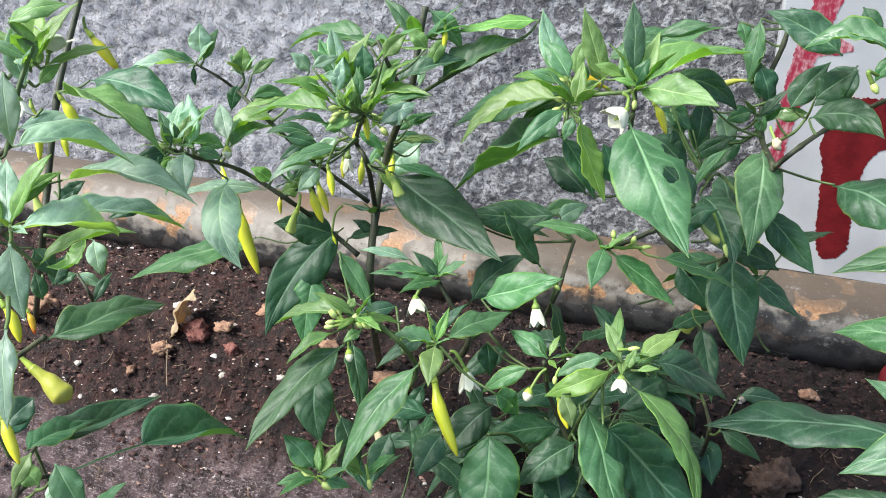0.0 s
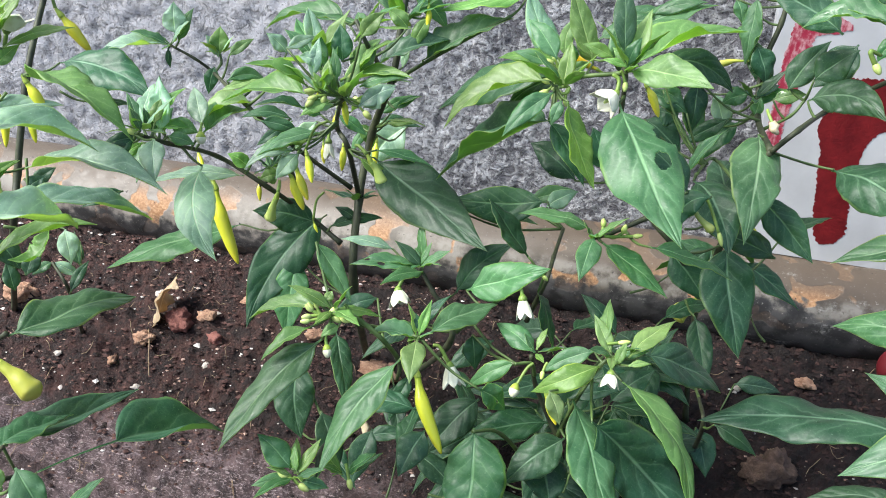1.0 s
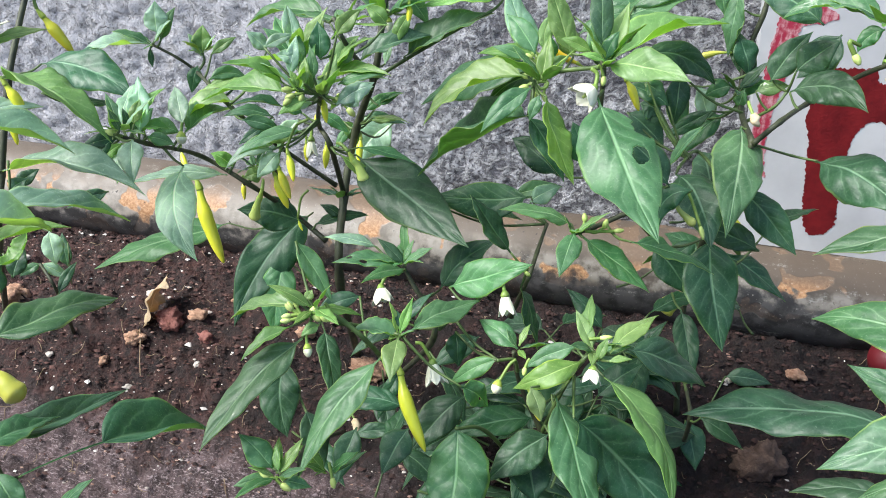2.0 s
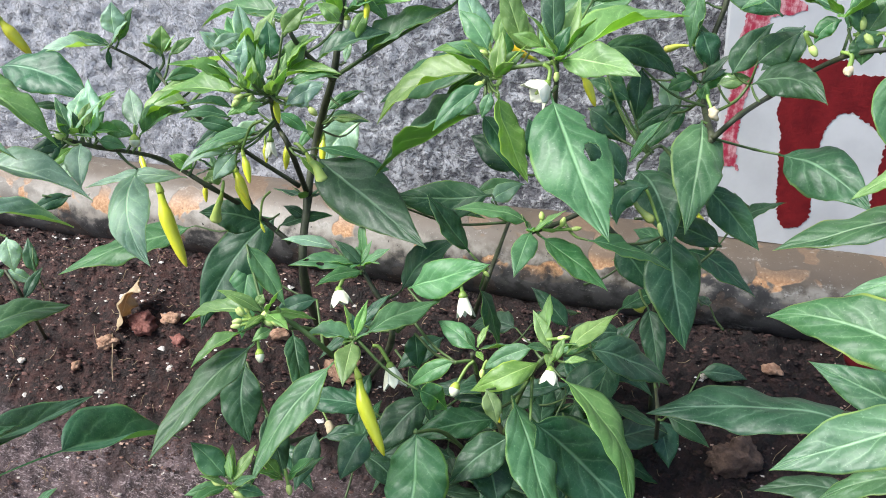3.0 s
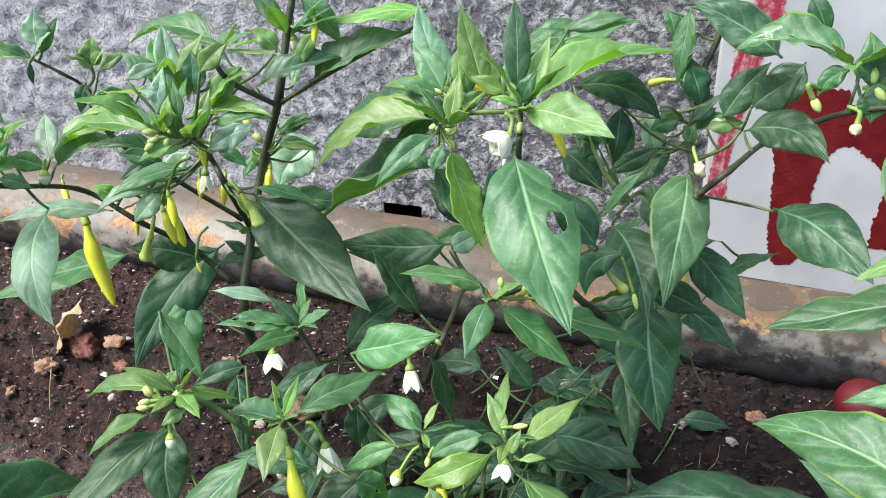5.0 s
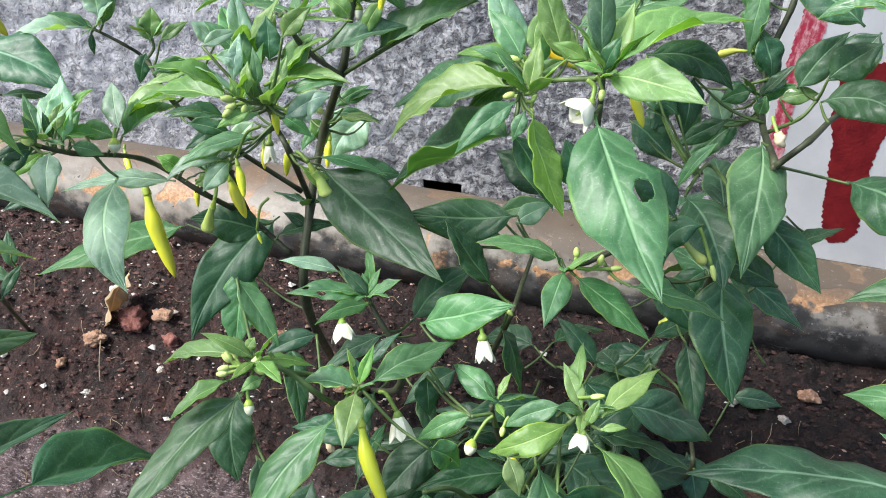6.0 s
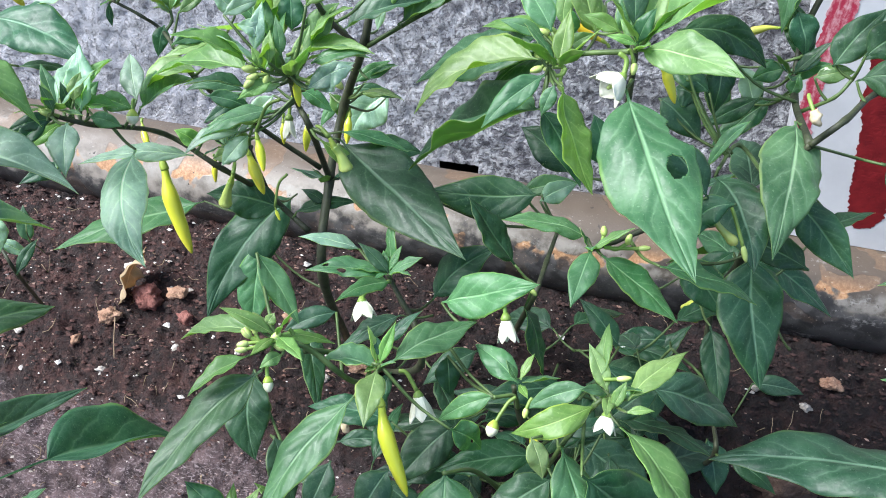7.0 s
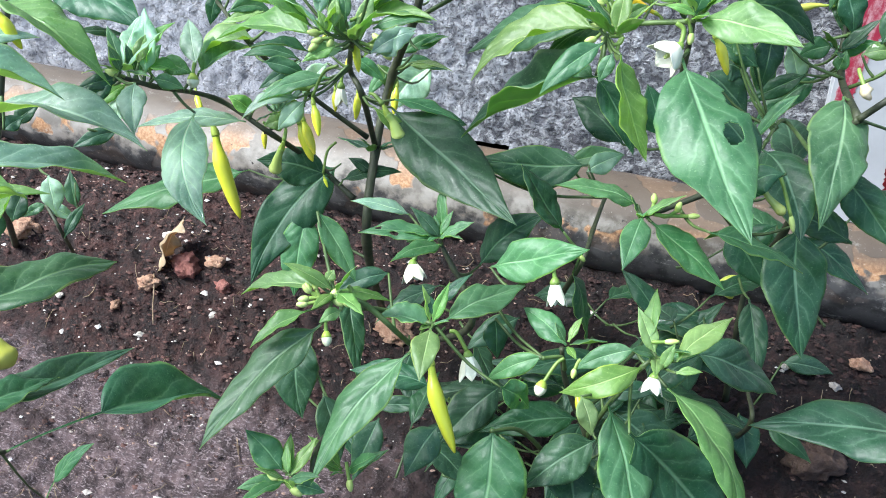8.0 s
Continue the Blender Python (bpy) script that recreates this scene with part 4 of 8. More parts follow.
leaf(back_plant, (-0.308, 0.430, 0.302), (-0.292, 0.402, 0.289), 0.018, 0, (0.000, -0.001, 0.002), wave=0.12, tone=3)
leaf(back_plant, (-0.339, 0.476, 0.288), (-0.344, 0.515, 0.298), 0.015, -14, (0.000, -0.001, 0.002), fold=40.0, curl=0.0, tone=2)
leaf(back_plant, (-0.324, 0.455, 0.300), (-0.322, 0.464, 0.314), 0.010, 34, (-0.000, -0.001, 0.001), tone=2)
leaf(back_plant, (-0.317, 0.497, 0.282), (-0.337, 0.524, 0.299), 0.017, -13, (0.001, -0.001, 0.002), tone=3)
leaf(back_plant, (-0.319, 0.501, 0.274), (-0.311, 0.555, 0.273), 0.022, 4, (0.000, 0.000, 0.003), fold=40.0, curl=0.0, tone=1)
leaf(back_plant, (-0.328, 0.442, 0.295), (-0.346, 0.424, 0.293), 0.011, -53, (-0.000, -0.000, 0.002), tone=0)
leaf(back_plant, (-0.324, 0.459, 0.295), (-0.309, 0.471, 0.292), 0.015, 11, (0.000, 0.000, 0.001), fold=40.0, curl=0.0, tone=2)
leaf(back_plant, (-0.330, 0.439, 0.295), (-0.342, 0.422, 0.285), 0.012, -49, (-0.000, -0.001, 0.001), tone=0)
leaf(back_plant, (-0.215, 0.460, 0.336), (-0.246, 0.447, 0.353), 0.018, -5, (0.001, 0.000, 0.002), fold=40.0, curl=0.0, tone=2)
leaf(back_plant, (-0.221, 0.473, 0.325), (-0.291, 0.483, 0.311), 0.022, -7, (-0.000, 0.002, 0.004), fold=40.0, curl=0.0, tone=2)
leaf(back_plant, (-0.199, 0.461, 0.332), (-0.201, 0.467, 0.349), 0.009, 0, (0.000, -0.001, 0.000), tone=2)
leaf(back_plant, (-0.197, 0.488, 0.331), (-0.154, 0.478, 0.343), 0.014, 14, (-0.001, 0.000, 0.003), fold=40.0, curl=0.0, tone=2)
leaf(back_plant, (-0.184, 0.466, 0.324), (-0.164, 0.472, 0.336), 0.011, 61, (-0.001, -0.000, 0.001), tone=3)
leaf(back_plant, (-0.205, 0.510, 0.327), (-0.203, 0.542, 0.338), 0.017, 25, (-0.000, -0.001, 0.002), tone=2)
leaf(back_plant, (-0.204, 0.490, 0.342), (-0.207, 0.497, 0.364), 0.016, -9, (0.001, -0.001, 0.000), tone=0)
leaf(back_plant, (-0.225, 0.554, 0.345), (-0.300, 0.570, 0.333), 0.023, -13, (-0.001, 0.002, 0.008), fold=40.0, curl=0.0, tone=1)
leaf(back_plant, (-0.176, 0.455, 0.371), (-0.164, 0.465, 0.384), 0.012, 54, (-0.001, -0.000, 0.001), fold=30.0, tone=2)
leaf(back_plant, (-0.267, 0.539, 0.325), (-0.280, 0.537, 0.339), 0.013, -48, (0.001, 0.000, 0.001), tone=3)
leaf(back_plant, (-0.216, 0.471, 0.337), (-0.214, 0.481, 0.360), 0.010, 22, (-0.000, -0.001, 0.001), tone=3)
leaf(back_plant, (-0.201, 0.458, 0.328), (-0.215, 0.447, 0.322), 0.009, -52, (-0.000, -0.000, 0.001), tone=2)
leaf(back_plant, (-0.213, 0.474, 0.342), (-0.218, 0.478, 0.356), 0.010, -11, (0.001, -0.000, 0.000), tone=2)
leaf(back_plant, (-0.280, 0.515, 0.282), (-0.255, 0.525, 0.271), 0.013, 51, (0.001, 0.000, 0.002), tone=0)
leaf(back_plant, (-0.214, 0.574, 0.309), (-0.165, 0.601, 0.327), 0.022, 14, (-0.001, -0.001, 0.003), fold=40.0, curl=0.0, tone=0)
leaf(back_plant, (-0.183, 0.588, 0.311), (-0.124, 0.618, 0.342), 0.030, 14, (-0.001, 0.001, 0.000), fold=40.0, curl=0.0, tone=1)
leaf(back_plant, (-0.181, 0.599, 0.340), (-0.191, 0.587, 0.318), 0.013, -44, (-0.001, -0.001, 0.001), tone=2)
leaf(back_plant, (-0.175, 0.533, 0.353), (-0.188, 0.531, 0.365), 0.013, -53, (0.001, 0.000, 0.001), tone=2)
leaf(back_plant, (-0.237, 0.708, 0.201), (-0.264, 0.679, 0.169), 0.039, -42, (-0.005, 0.000, 0.004), tone=3)
leaf(back_plant, (-0.222, 0.615, 0.245), (-0.201, 0.624, 0.245), 0.008, 41, (-0.000, -0.000, 0.001), tone=2)
leaf(back_plant, (-0.203, 0.534, 0.255), (-0.102, 0.464, 0.240), 0.044, 23, (-0.001, -0.001, -0.000), fold=8.0, tone=0)
leaf(back_plant, (-0.283, 0.614, 0.150), (-0.329, 0.529, 0.077), 0.046, -33, (-0.009, 0.001, 0.005), fold=14.0, tone=0)
leaf(back_plant, (-0.306, 0.473, 0.263), (-0.264, 0.408, 0.236), 0.030, 12, (-0.008, -0.005, -0.000), fold=12.0, wave=0.1, tone=3)
leaf(back_plant, (-0.370, 0.613, 0.126), (-0.468, 0.538, 0.112), 0.044, -3, (-0.001, 0.001, 0.000), fold=20.0, tone=1)
leaf(back_plant, (-0.310, 0.531, 0.226), (-0.368, 0.490, 0.235), 0.018, -10, (0.000, 0.000, 0.004), tone=3)
leaf(back_plant, (-0.300, 0.583, 0.119), (-0.297, 0.540, 0.065), 0.032, -10, (0.000, -0.003, 0.003), tone=1)
leaf(back_plant, (-0.255, 0.561, 0.173), (-0.217, 0.582, 0.177), 0.016, 19, (-0.000, -0.000, 0.003), tone=0)
leaf(back_plant, (-0.237, 0.572, 0.177), (-0.254, 0.570, 0.187), 0.010, -41, (0.001, 0.000, 0.001), tone=0)
leaf(back_plant, (-0.281, 0.557, 0.223), (-0.297, 0.552, 0.231), 0.019, -47, (0.000, 0.000, 0.001), tone=2)
leaf(back_plant, (-0.290, 0.550, 0.221), (-0.303, 0.541, 0.219), 0.016, -49, (-0.000, -0.000, 0.001), tone=2)
leaf(back_plant, (-0.308, 0.546, 0.235), (-0.283, 0.565, 0.241), 0.012, 50, (-0.000, -0.000, 0.002), tone=2)
leaf(back_plant, (-0.265, 0.557, 0.177), (-0.311, 0.538, 0.192), 0.029, -45, (0.001, 0.000, 0.003), tone=0)
leaf(back_plant, (-0.211, 0.516, 0.358), (-0.218, 0.502, 0.330), 0.011, -27, (-0.001, -0.001, 0.001), tone=2)
leaf(back_plant, (-0.194, 0.489, 0.333), (-0.182, 0.503, 0.355), 0.016, 45, (-0.003, -0.000, 0.002), fold=14.0, tone=2)
leaf(back_plant, (-0.181, 0.457, 0.328), (-0.162, 0.473, 0.338), 0.013, 50, (-0.000, -0.000, 0.001), tone=3)
leaf(back_plant, (-0.301, 0.541, 0.283), (-0.329, 0.515, 0.272), 0.028, 0, (-0.003, 0.001, 0.005), fold=40.0, curl=0.0, tone=2)
leaf(back_plant, (-0.307, 0.567, 0.291), (-0.333, 0.546, 0.285), 0.012, -20, (-0.000, -0.000, 0.002), tone=2)
leaf(back_plant, (-0.221, 0.467, 0.318), (-0.248, 0.452, 0.324), 0.013, 0, (0.000, 0.000, 0.002), fold=40.0, curl=0.0, tone=0)
leaf(back_plant, (-0.274, 0.550, 0.268), (-0.287, 0.536, 0.256), 0.014, -48, (-0.000, -0.001, 0.001), tone=3)
leaf(back_plant, (-0.207, 0.592, 0.269), (-0.191, 0.602, 0.278), 0.008, 51, (-0.000, -0.000, 0.001), tone=1)
leaf(back_plant, (-0.227, 0.623, 0.241), (-0.199, 0.633, 0.238), 0.011, 26, (0.000, 0.000, 0.002), tone=0)
leaf(back_plant, (-0.208, 0.614, 0.294), (-0.204, 0.622, 0.311), 0.007, 29, (-0.000, -0.001, 0.001), tone=3)
leaf(back_plant, (-0.212, 0.476, 0.345), (-0.224, 0.471, 0.350), 0.011, -55, (0.000, 0.000, 0.001), tone=3)
leaf(back_plant, (-0.198, 0.453, 0.341), (-0.199, 0.459, 0.355), 0.008, -3, (0.000, -0.001, 0.000), tone=2)
leaf(back_plant, (-0.202, 0.450, 0.339), (-0.206, 0.452, 0.349), 0.006, -12, (0.001, -0.000, 0.000), tone=2)
leaf(back_plant, (-0.244, 0.537, 0.282), (-0.257, 0.532, 0.288), 0.010, -52, (0.000, 0.000, 0.001), tone=1)
leaf(back_plant, (-0.247, 0.614, 0.242), (-0.231, 0.611, 0.222), 0.014, 35, (0.001, -0.000, 0.001), tone=2)
leaf(back_plant, (-0.237, 0.551, 0.277), (-0.216, 0.554, 0.262), 0.011, 46, (0.001, 0.000, 0.001), tone=1)
leaf(back_plant, (-0.256, 0.522, 0.266), (-0.279, 0.507, 0.266), 0.010, -44, (0.000, 0.000, 0.002), tone=1)
leaf(back_plant, (-0.245, 0.519, 0.273), (-0.263, 0.508, 0.271), 0.012, -51, (-0.000, -0.000, 0.001), tone=2)
leaf(back_plant, (-0.209, 0.520, 0.261), (-0.181, 0.521, 0.240), 0.012, 21, (-0.000, -0.000, -0.000), tone=2)
leaf(back_plant, (-0.198, 0.527, 0.265), (-0.159, 0.538, 0.254), 0.015, 5, (-0.000, 0.001, 0.001), tone=1)
leaf(back_plant, (-0.216, 0.601, 0.208), (-0.178, 0.616, 0.205), 0.024, 49, (0.000, 0.000, 0.002), tone=0)
leaf(back_plant, (-0.307, 0.536, 0.231), (-0.322, 0.532, 0.243), 0.014, -43, (0.001, 0.000, 0.001), tone=2)
leaf(back_plant, (-0.321, 0.460, 0.291), (-0.314, 0.479, 0.317), 0.017, -14, (-0.004, -0.002, 0.002), fold=40.0, curl=0.0, tone=2)
leaf(back_plant, (-0.332, 0.463, 0.288), (-0.324, 0.478, 0.302), 0.013, 47, (-0.000, -0.001, 0.001), tone=1)
leaf(back_plant, (-0.314, 0.453, 0.293), (-0.300, 0.460, 0.286), 0.011, 50, (0.000, 0.000, 0.001), tone=1)
leaf(back_plant, (-0.322, 0.437, 0.303), (-0.328, 0.439, 0.317), 0.007, -7, (0.001, -0.000, 0.000), tone=1)
leaf(back_plant, (-0.336, 0.445, 0.289), (-0.350, 0.432, 0.288), 0.009, -53, (-0.000, -0.000, 0.001), tone=2)
leaf(back_plant, (-0.337, 0.456, 0.284), (-0.351, 0.437, 0.274), 0.010, -50, (-0.000, -0.000, 0.001), tone=2)
leaf(back_plant, (-0.328, 0.456, 0.294), (-0.333, 0.459, 0.309), 0.008, 2, (0.001, -0.001, 0.000), tone=0)
leaf(back_plant, (-0.334, 0.486, 0.286), (-0.318, 0.494, 0.277), 0.015, 51, (0.000, 0.000, 0.001), tone=1)
leaf(back_plant, (-0.114, 0.620, 0.354), (-0.177, 0.603, 0.346), 0.019, -14, (-0.000, 0.001, 0.001), tone=2)
leaf(back_plant, (-0.200, 0.620, 0.354), (-0.173, 0.620, 0.325), 0.019, 52, (0.002, -0.000, 0.002), tone=1)
leaf(back_plant, (-0.270, 0.541, 0.274), (-0.300, 0.523, 0.280), 0.013, -27, (-0.000, 0.002, 0.004), tone=0)
leaf(back_plant, (-0.273, 0.537, 0.269), (-0.289, 0.519, 0.260), 0.010, -49, (-0.000, -0.000, 0.001), tone=0)
leaf(back_plant, (-0.250, 0.542, 0.274), (-0.261, 0.525, 0.258), 0.014, -43, (-0.001, -0.001, 0.001), tone=3)
leaf(back_plant, (-0.235, 0.515, 0.279), (-0.270, 0.485, 0.272), 0.017, -14, (-0.002, 0.001, 0.003), tone=1)
leaf(back_plant, (-0.250, 0.499, 0.270), (-0.276, 0.476, 0.264), 0.013, -21, (-0.002, 0.002, 0.005), tone=3)
leaf(back_plant, (-0.246, 0.500, 0.268), (-0.257, 0.484, 0.255), 0.015, -42, (-0.000, -0.001, 0.001), tone=3)
leaf(back_plant, (-0.234, 0.476, 0.352), (-0.219, 0.489, 0.357), 0.009, 56, (-0.000, -0.000, 0.001), tone=3)
leaf(back_plant, (-0.215, 0.482, 0.338), (-0.219, 0.490, 0.360), 0.011, -4, (0.001, -0.001, 0.000), tone=1)
leaf(back_plant, (-0.194, 0.458, 0.343), (-0.198, 0.464, 0.361), 0.007, -13, (0.001, -0.001, 0.000), tone=1)
leaf(back_plant, (-0.202, 0.468, 0.322), (-0.216, 0.459, 0.323), 0.010, -52, (0.000, 0.000, 0.001), tone=3)
leaf(back_plant, (-0.327, 0.554, 0.292), (-0.302, 0.571, 0.286), 0.012, 54, (-0.000, 0.003, 0.006), tone=1)
leaf(back_plant, (-0.239, 0.617, 0.239), (-0.250, 0.600, 0.222), 0.010, -22, (-0.001, -0.001, 0.001), tone=1)
leaf(back_plant, (-0.232, 0.625, 0.248), (-0.210, 0.642, 0.261), 0.011, 50, (-0.001, 0.000, 0.001), tone=1)
leaf(back_plant, (-0.232, 0.623, 0.244), (-0.203, 0.634, 0.238), 0.011, 36, (0.000, 0.000, 0.002), tone=1)
leaf(back_plant, (-0.195, 0.490, 0.337), (-0.185, 0.500, 0.354), 0.018, -8, (0.001, -0.001, 0.002), tone=2)
leaf(back_plant, (-0.187, 0.475, 0.333), (-0.157, 0.480, 0.341), 0.013, 20, (0.000, 0.000, 0.003), tone=1)
leaf(back_plant, (-0.180, 0.462, 0.325), (-0.162, 0.470, 0.337), 0.019, 30, (0.000, -0.001, 0.003), fold=12.0, wave=0.2, tone=3)
leaf(back_plant, (-0.334, 0.452, 0.285), (-0.338, 0.440, 0.262), 0.022, 12, (0.000, -0.001, 0.002), fold=10.0, wave=0.28, tone=3)
leaf(back_plant, (-0.321, 0.455, 0.295), (-0.329, 0.475, 0.324), 0.017, -10, (0.001, -0.001, 0.002), fold=30.0, wave=0.30, tone=3)
# leaves of the front plant
leaf(front_plant, (-0.192, 0.407, 0.261), (-0.167, 0.397, 0.229), 0.016, 16, (0.000, 0.001, 0.000), fold=30.0, tone=1)
leaf(front_plant, (-0.179, 0.380, 0.236), (-0.230, 0.382, 0.217), 0.014, -4, (-0.001, 0.000, 0.003), fold=40.0, curl=0.0, tone=2)
leaf(front_plant, (-0.183, 0.371, 0.226), (-0.204, 0.347, 0.217), 0.013, 6, (-0.000, -0.000, 0.002), fold=40.0, curl=0.0, tone=2)
leaf(front_plant, (-0.176, 0.371, 0.219), (-0.214, 0.305, 0.185), 0.0265, -1, (-0.003, 0.001, 0.001), fold=22.0, tone=1)
leaf(front_plant, (-0.168, 0.378, 0.225), (-0.176, 0.369, 0.222), 0.008, -37, (-0.000, -0.000, 0.001), tone=2)
leaf(front_plant, (-0.172, 0.382, 0.233), (-0.147, 0.395, 0.225), 0.011, -1, (0.000, 0.000, 0.002), tone=2)
leaf(front_plant, (-0.232, 0.444, 0.133), (-0.219, 0.408, 0.091), 0.031, 4, (-0.004, -0.002, 0.000), tone=0)
leaf(front_plant, (-0.130, 0.375, 0.211), (-0.160, 0.313, 0.171), 0.0245, 6, (-0.004, 0.001, 0.001), fold=20.0, tone=1)
leaf(front_plant, (-0.198, 0.403, 0.128), (-0.178, 0.381, 0.098), 0.023, -7, (0.001, -0.001, 0.002), tone=0)
leaf(front_plant, (-0.178, 0.321, 0.163), (-0.199, 0.326, 0.180), 0.018, -11, (0.001, -0.000, 0.001), tone=1)
leaf(front_plant, (-0.177, 0.318, 0.159), (-0.195, 0.305, 0.161), 0.010, -29, (0.000, 0.000, 0.001), tone=1)
leaf(front_plant, (-0.175, 0.321, 0.161), (-0.180, 0.332, 0.172), 0.006, -26, (0.000, -0.001, 0.001), tone=2)
leaf(front_plant, (-0.171, 0.319, 0.157), (-0.156, 0.323, 0.152), 0.009, 25, (0.000, 0.000, 0.001), tone=1)
leaf(front_plant, (-0.177, 0.383, 0.238), (-0.175, 0.388, 0.242), 0.007, 26, (-0.000, -0.000, 0.000), tone=2)
leaf(front_plant, (-0.128, 0.401, 0.207), (-0.155, 0.393, 0.213), 0.019, 5, (0.000, 0.000, 0.002), fold=40.0, curl=0.0, tone=1)
leaf(front_plant, (-0.126, 0.395, 0.211), (-0.120, 0.362, 0.208), 0.017, -2, (0.000, -0.000, 0.002), tone=2)
leaf(front_plant, (-0.121, 0.402, 0.212), (-0.090, 0.454, 0.207), 0.022, 2, (0.001, -0.000, 0.003), tone=1)
leaf(front_plant, (-0.127, 0.404, 0.210), (-0.134, 0.410, 0.221), 0.006, -6, (0.001, -0.000, 0.001), tone=0)
leaf(front_plant, (-0.070, 0.415, 0.191), (-0.099, 0.406, 0.171), 0.014, -40, (-0.001, -0.000, 0.002), tone=1)
leaf(front_plant, (-0.086, 0.391, 0.186), (-0.071, 0.402, 0.163), 0.018, 55, (0.001, 0.001, 0.001), tone=1, holes=((0.62,0.1,0.07),))
leaf(front_plant, (-0.134, 0.428, 0.197), (-0.120, 0.446, 0.211), 0.009, 11, (-0.001, -0.001, 0.001), tone=0)
leaf(front_plant, (-0.166, 0.435, 0.206), (-0.190, 0.417, 0.201), 0.014, -39, (-0.000, -0.000, 0.002), tone=0)
leaf(front_plant, (-0.147, 0.465, 0.215), (-0.190, 0.449, 0.221), 0.017, -12, (0.000, 0.000, 0.003), tone=1, holes=((0.55,-0.4,0.09),(0.75,0.3,0.07)))
leaf(front_plant, (-0.141, 0.453, 0.220), (-0.157, 0.419, 0.231), 0.014, -9, (0.000, 0.001, 0.002), tone=1)
leaf(front_plant, (-0.147, 0.470, 0.208), (-0.154, 0.488, 0.238), 0.013, -51, (0.001, -0.002, 0.001), tone=1)
leaf(front_plant, (-0.146, 0.465, 0.215), (-0.165, 0.468, 0.231), 0.010, -32, (0.001, -0.000, 0.001), tone=0)
leaf(front_plant, (-0.174, 0.488, 0.210), (-0.208, 0.478, 0.220), 0.013, -11, (0.001, 0.000, 0.002), tone=3)
leaf(front_plant, (-0.145, 0.462, 0.211), (-0.164, 0.457, 0.214), 0.008, -41, (0.000, 0.000, 0.001), tone=1)
leaf(front_plant, (-0.114, 0.463, 0.204), (-0.060, 0.456, 0.237), 0.026, 40, (0.000, 0.000, 0.000), fold=22.0, tone=1)
leaf(front_plant, (-0.128, 0.488, 0.182), (-0.092, 0.504, 0.220), 0.024, 34, (-0.003, 0.001, 0.003), tone=0)
# leaves of the young plant
leaf(young_plant, (-0.024, 0.420, 0.207), (-0.053, 0.410, 0.192), 0.014, -36, (-0.001, -0.000, 0.002), tone=1)
leaf(young_plant, (-0.019, 0.414, 0.202), (-0.057, 0.398, 0.186), 0.018, -33, (0.001, -0.011, 0.009), fold=12.0, tone=2)
leaf(young_plant, (-0.037, 0.427, 0.160), (-0.003, 0.439, 0.167), 0.013, 21, (-0.000, -0.000, 0.002), tone=0)
leaf(young_plant, (-0.019, 0.423, 0.212), (-0.021, 0.451, 0.225), 0.011, -34, (0.000, -0.001, 0.002), tone=2)
leaf(young_plant, (-0.004, 0.411, 0.214), (0.020, 0.451, 0.219), 0.017, -12, (-0.000, -0.000, 0.003), tone=2)
leaf(young_plant, (-0.003, 0.400, 0.217), (0.009, 0.403, 0.219), 0.005, 22, (-0.000, -0.000, 0.001), tone=2)
leaf(young_plant, (-0.044, 0.386, 0.200), (-0.035, 0.375, 0.186), 0.013, 5, (0.001, -0.001, 0.001), tone=2)
leaf(young_plant, (-0.005, 0.407, 0.199), (0.044, 0.360, 0.158), 0.029, -27, (0.008, 0.004, 0.004), fold=20.0, tone=2)
leaf(young_plant, (-0.031, 0.398, 0.186), (0.007, 0.346, 0.136), 0.030, -11, (-0.000, 0.001, -0.001), fold=14.0, tone=1)
leaf(young_plant, (-0.018, 0.383, 0.186), (0.055, 0.379, 0.117), 0.041, 35, (-0.003, 0.010, -0.004), fold=12.0, tone=0)
leaf(young_plant, (-0.067, 0.466, 0.210), (-0.051, 0.470, 0.158), 0.021, 14, (0.001, -0.001, 0.002), tone=0)
leaf(young_plant, (-0.060, 0.427, 0.192), (-0.089, 0.444, 0.197), 0.017, -23, (0.000, -0.000, 0.002), tone=1)
leaf(young_plant, (-0.089, 0.391, 0.154), (-0.086, 0.339, 0.111), 0.040, 2, (0.004, 0.001, -0.001), fold=12.0, tone=1)
leaf(young_plant, (-0.119, 0.386, 0.148), (-0.129, 0.361, 0.130), 0.024, -16, (-0.000, -0.001, 0.002), tone=0)
leaf(young_plant, (0.005, 0.443, 0.193), (0.060, 0.473, 0.151), 0.027, 31, (0.002, 0.001, 0.004), tone=0)
leaf(young_plant, (-0.048, 0.436, 0.128), (-0.103, 0.413, 0.121), 0.022, -20, (-0.000, -0.000, 0.004), tone=0)
leaf(young_plant, (-0.035, 0.417, 0.136), (-0.069, 0.386, 0.115), 0.026, -22, (-0.001, -0.001, 0.003), tone=0)
leaf(young_plant, (-0.099, 0.447, 0.126), (-0.127, 0.410, 0.102), 0.027, -23, (-0.001, -0.001, 0.003), tone=0)
leaf(young_plant, (-0.158, 0.395, 0.130), (-0.163, 0.364, 0.107), 0.020, -12, (-0.000, -0.001, 0.002), tone=0)
leaf(young_plant, (-0.104, 0.443, 0.184), (-0.098, 0.430, 0.166), 0.017, -10, (0.000, -0.001, 0.001), tone=0)
leaf(young_plant, (-0.010, 0.407, 0.210), (-0.006, 0.416, 0.221), 0.007, 11, (-0.000, -0.001, 0.001), tone=2)
leaf(young_plant, (-0.014, 0.527, 0.075), (0.016, 0.548, 0.098), 0.027, 26, (-0.001, -0.001, 0.002), tone=0)
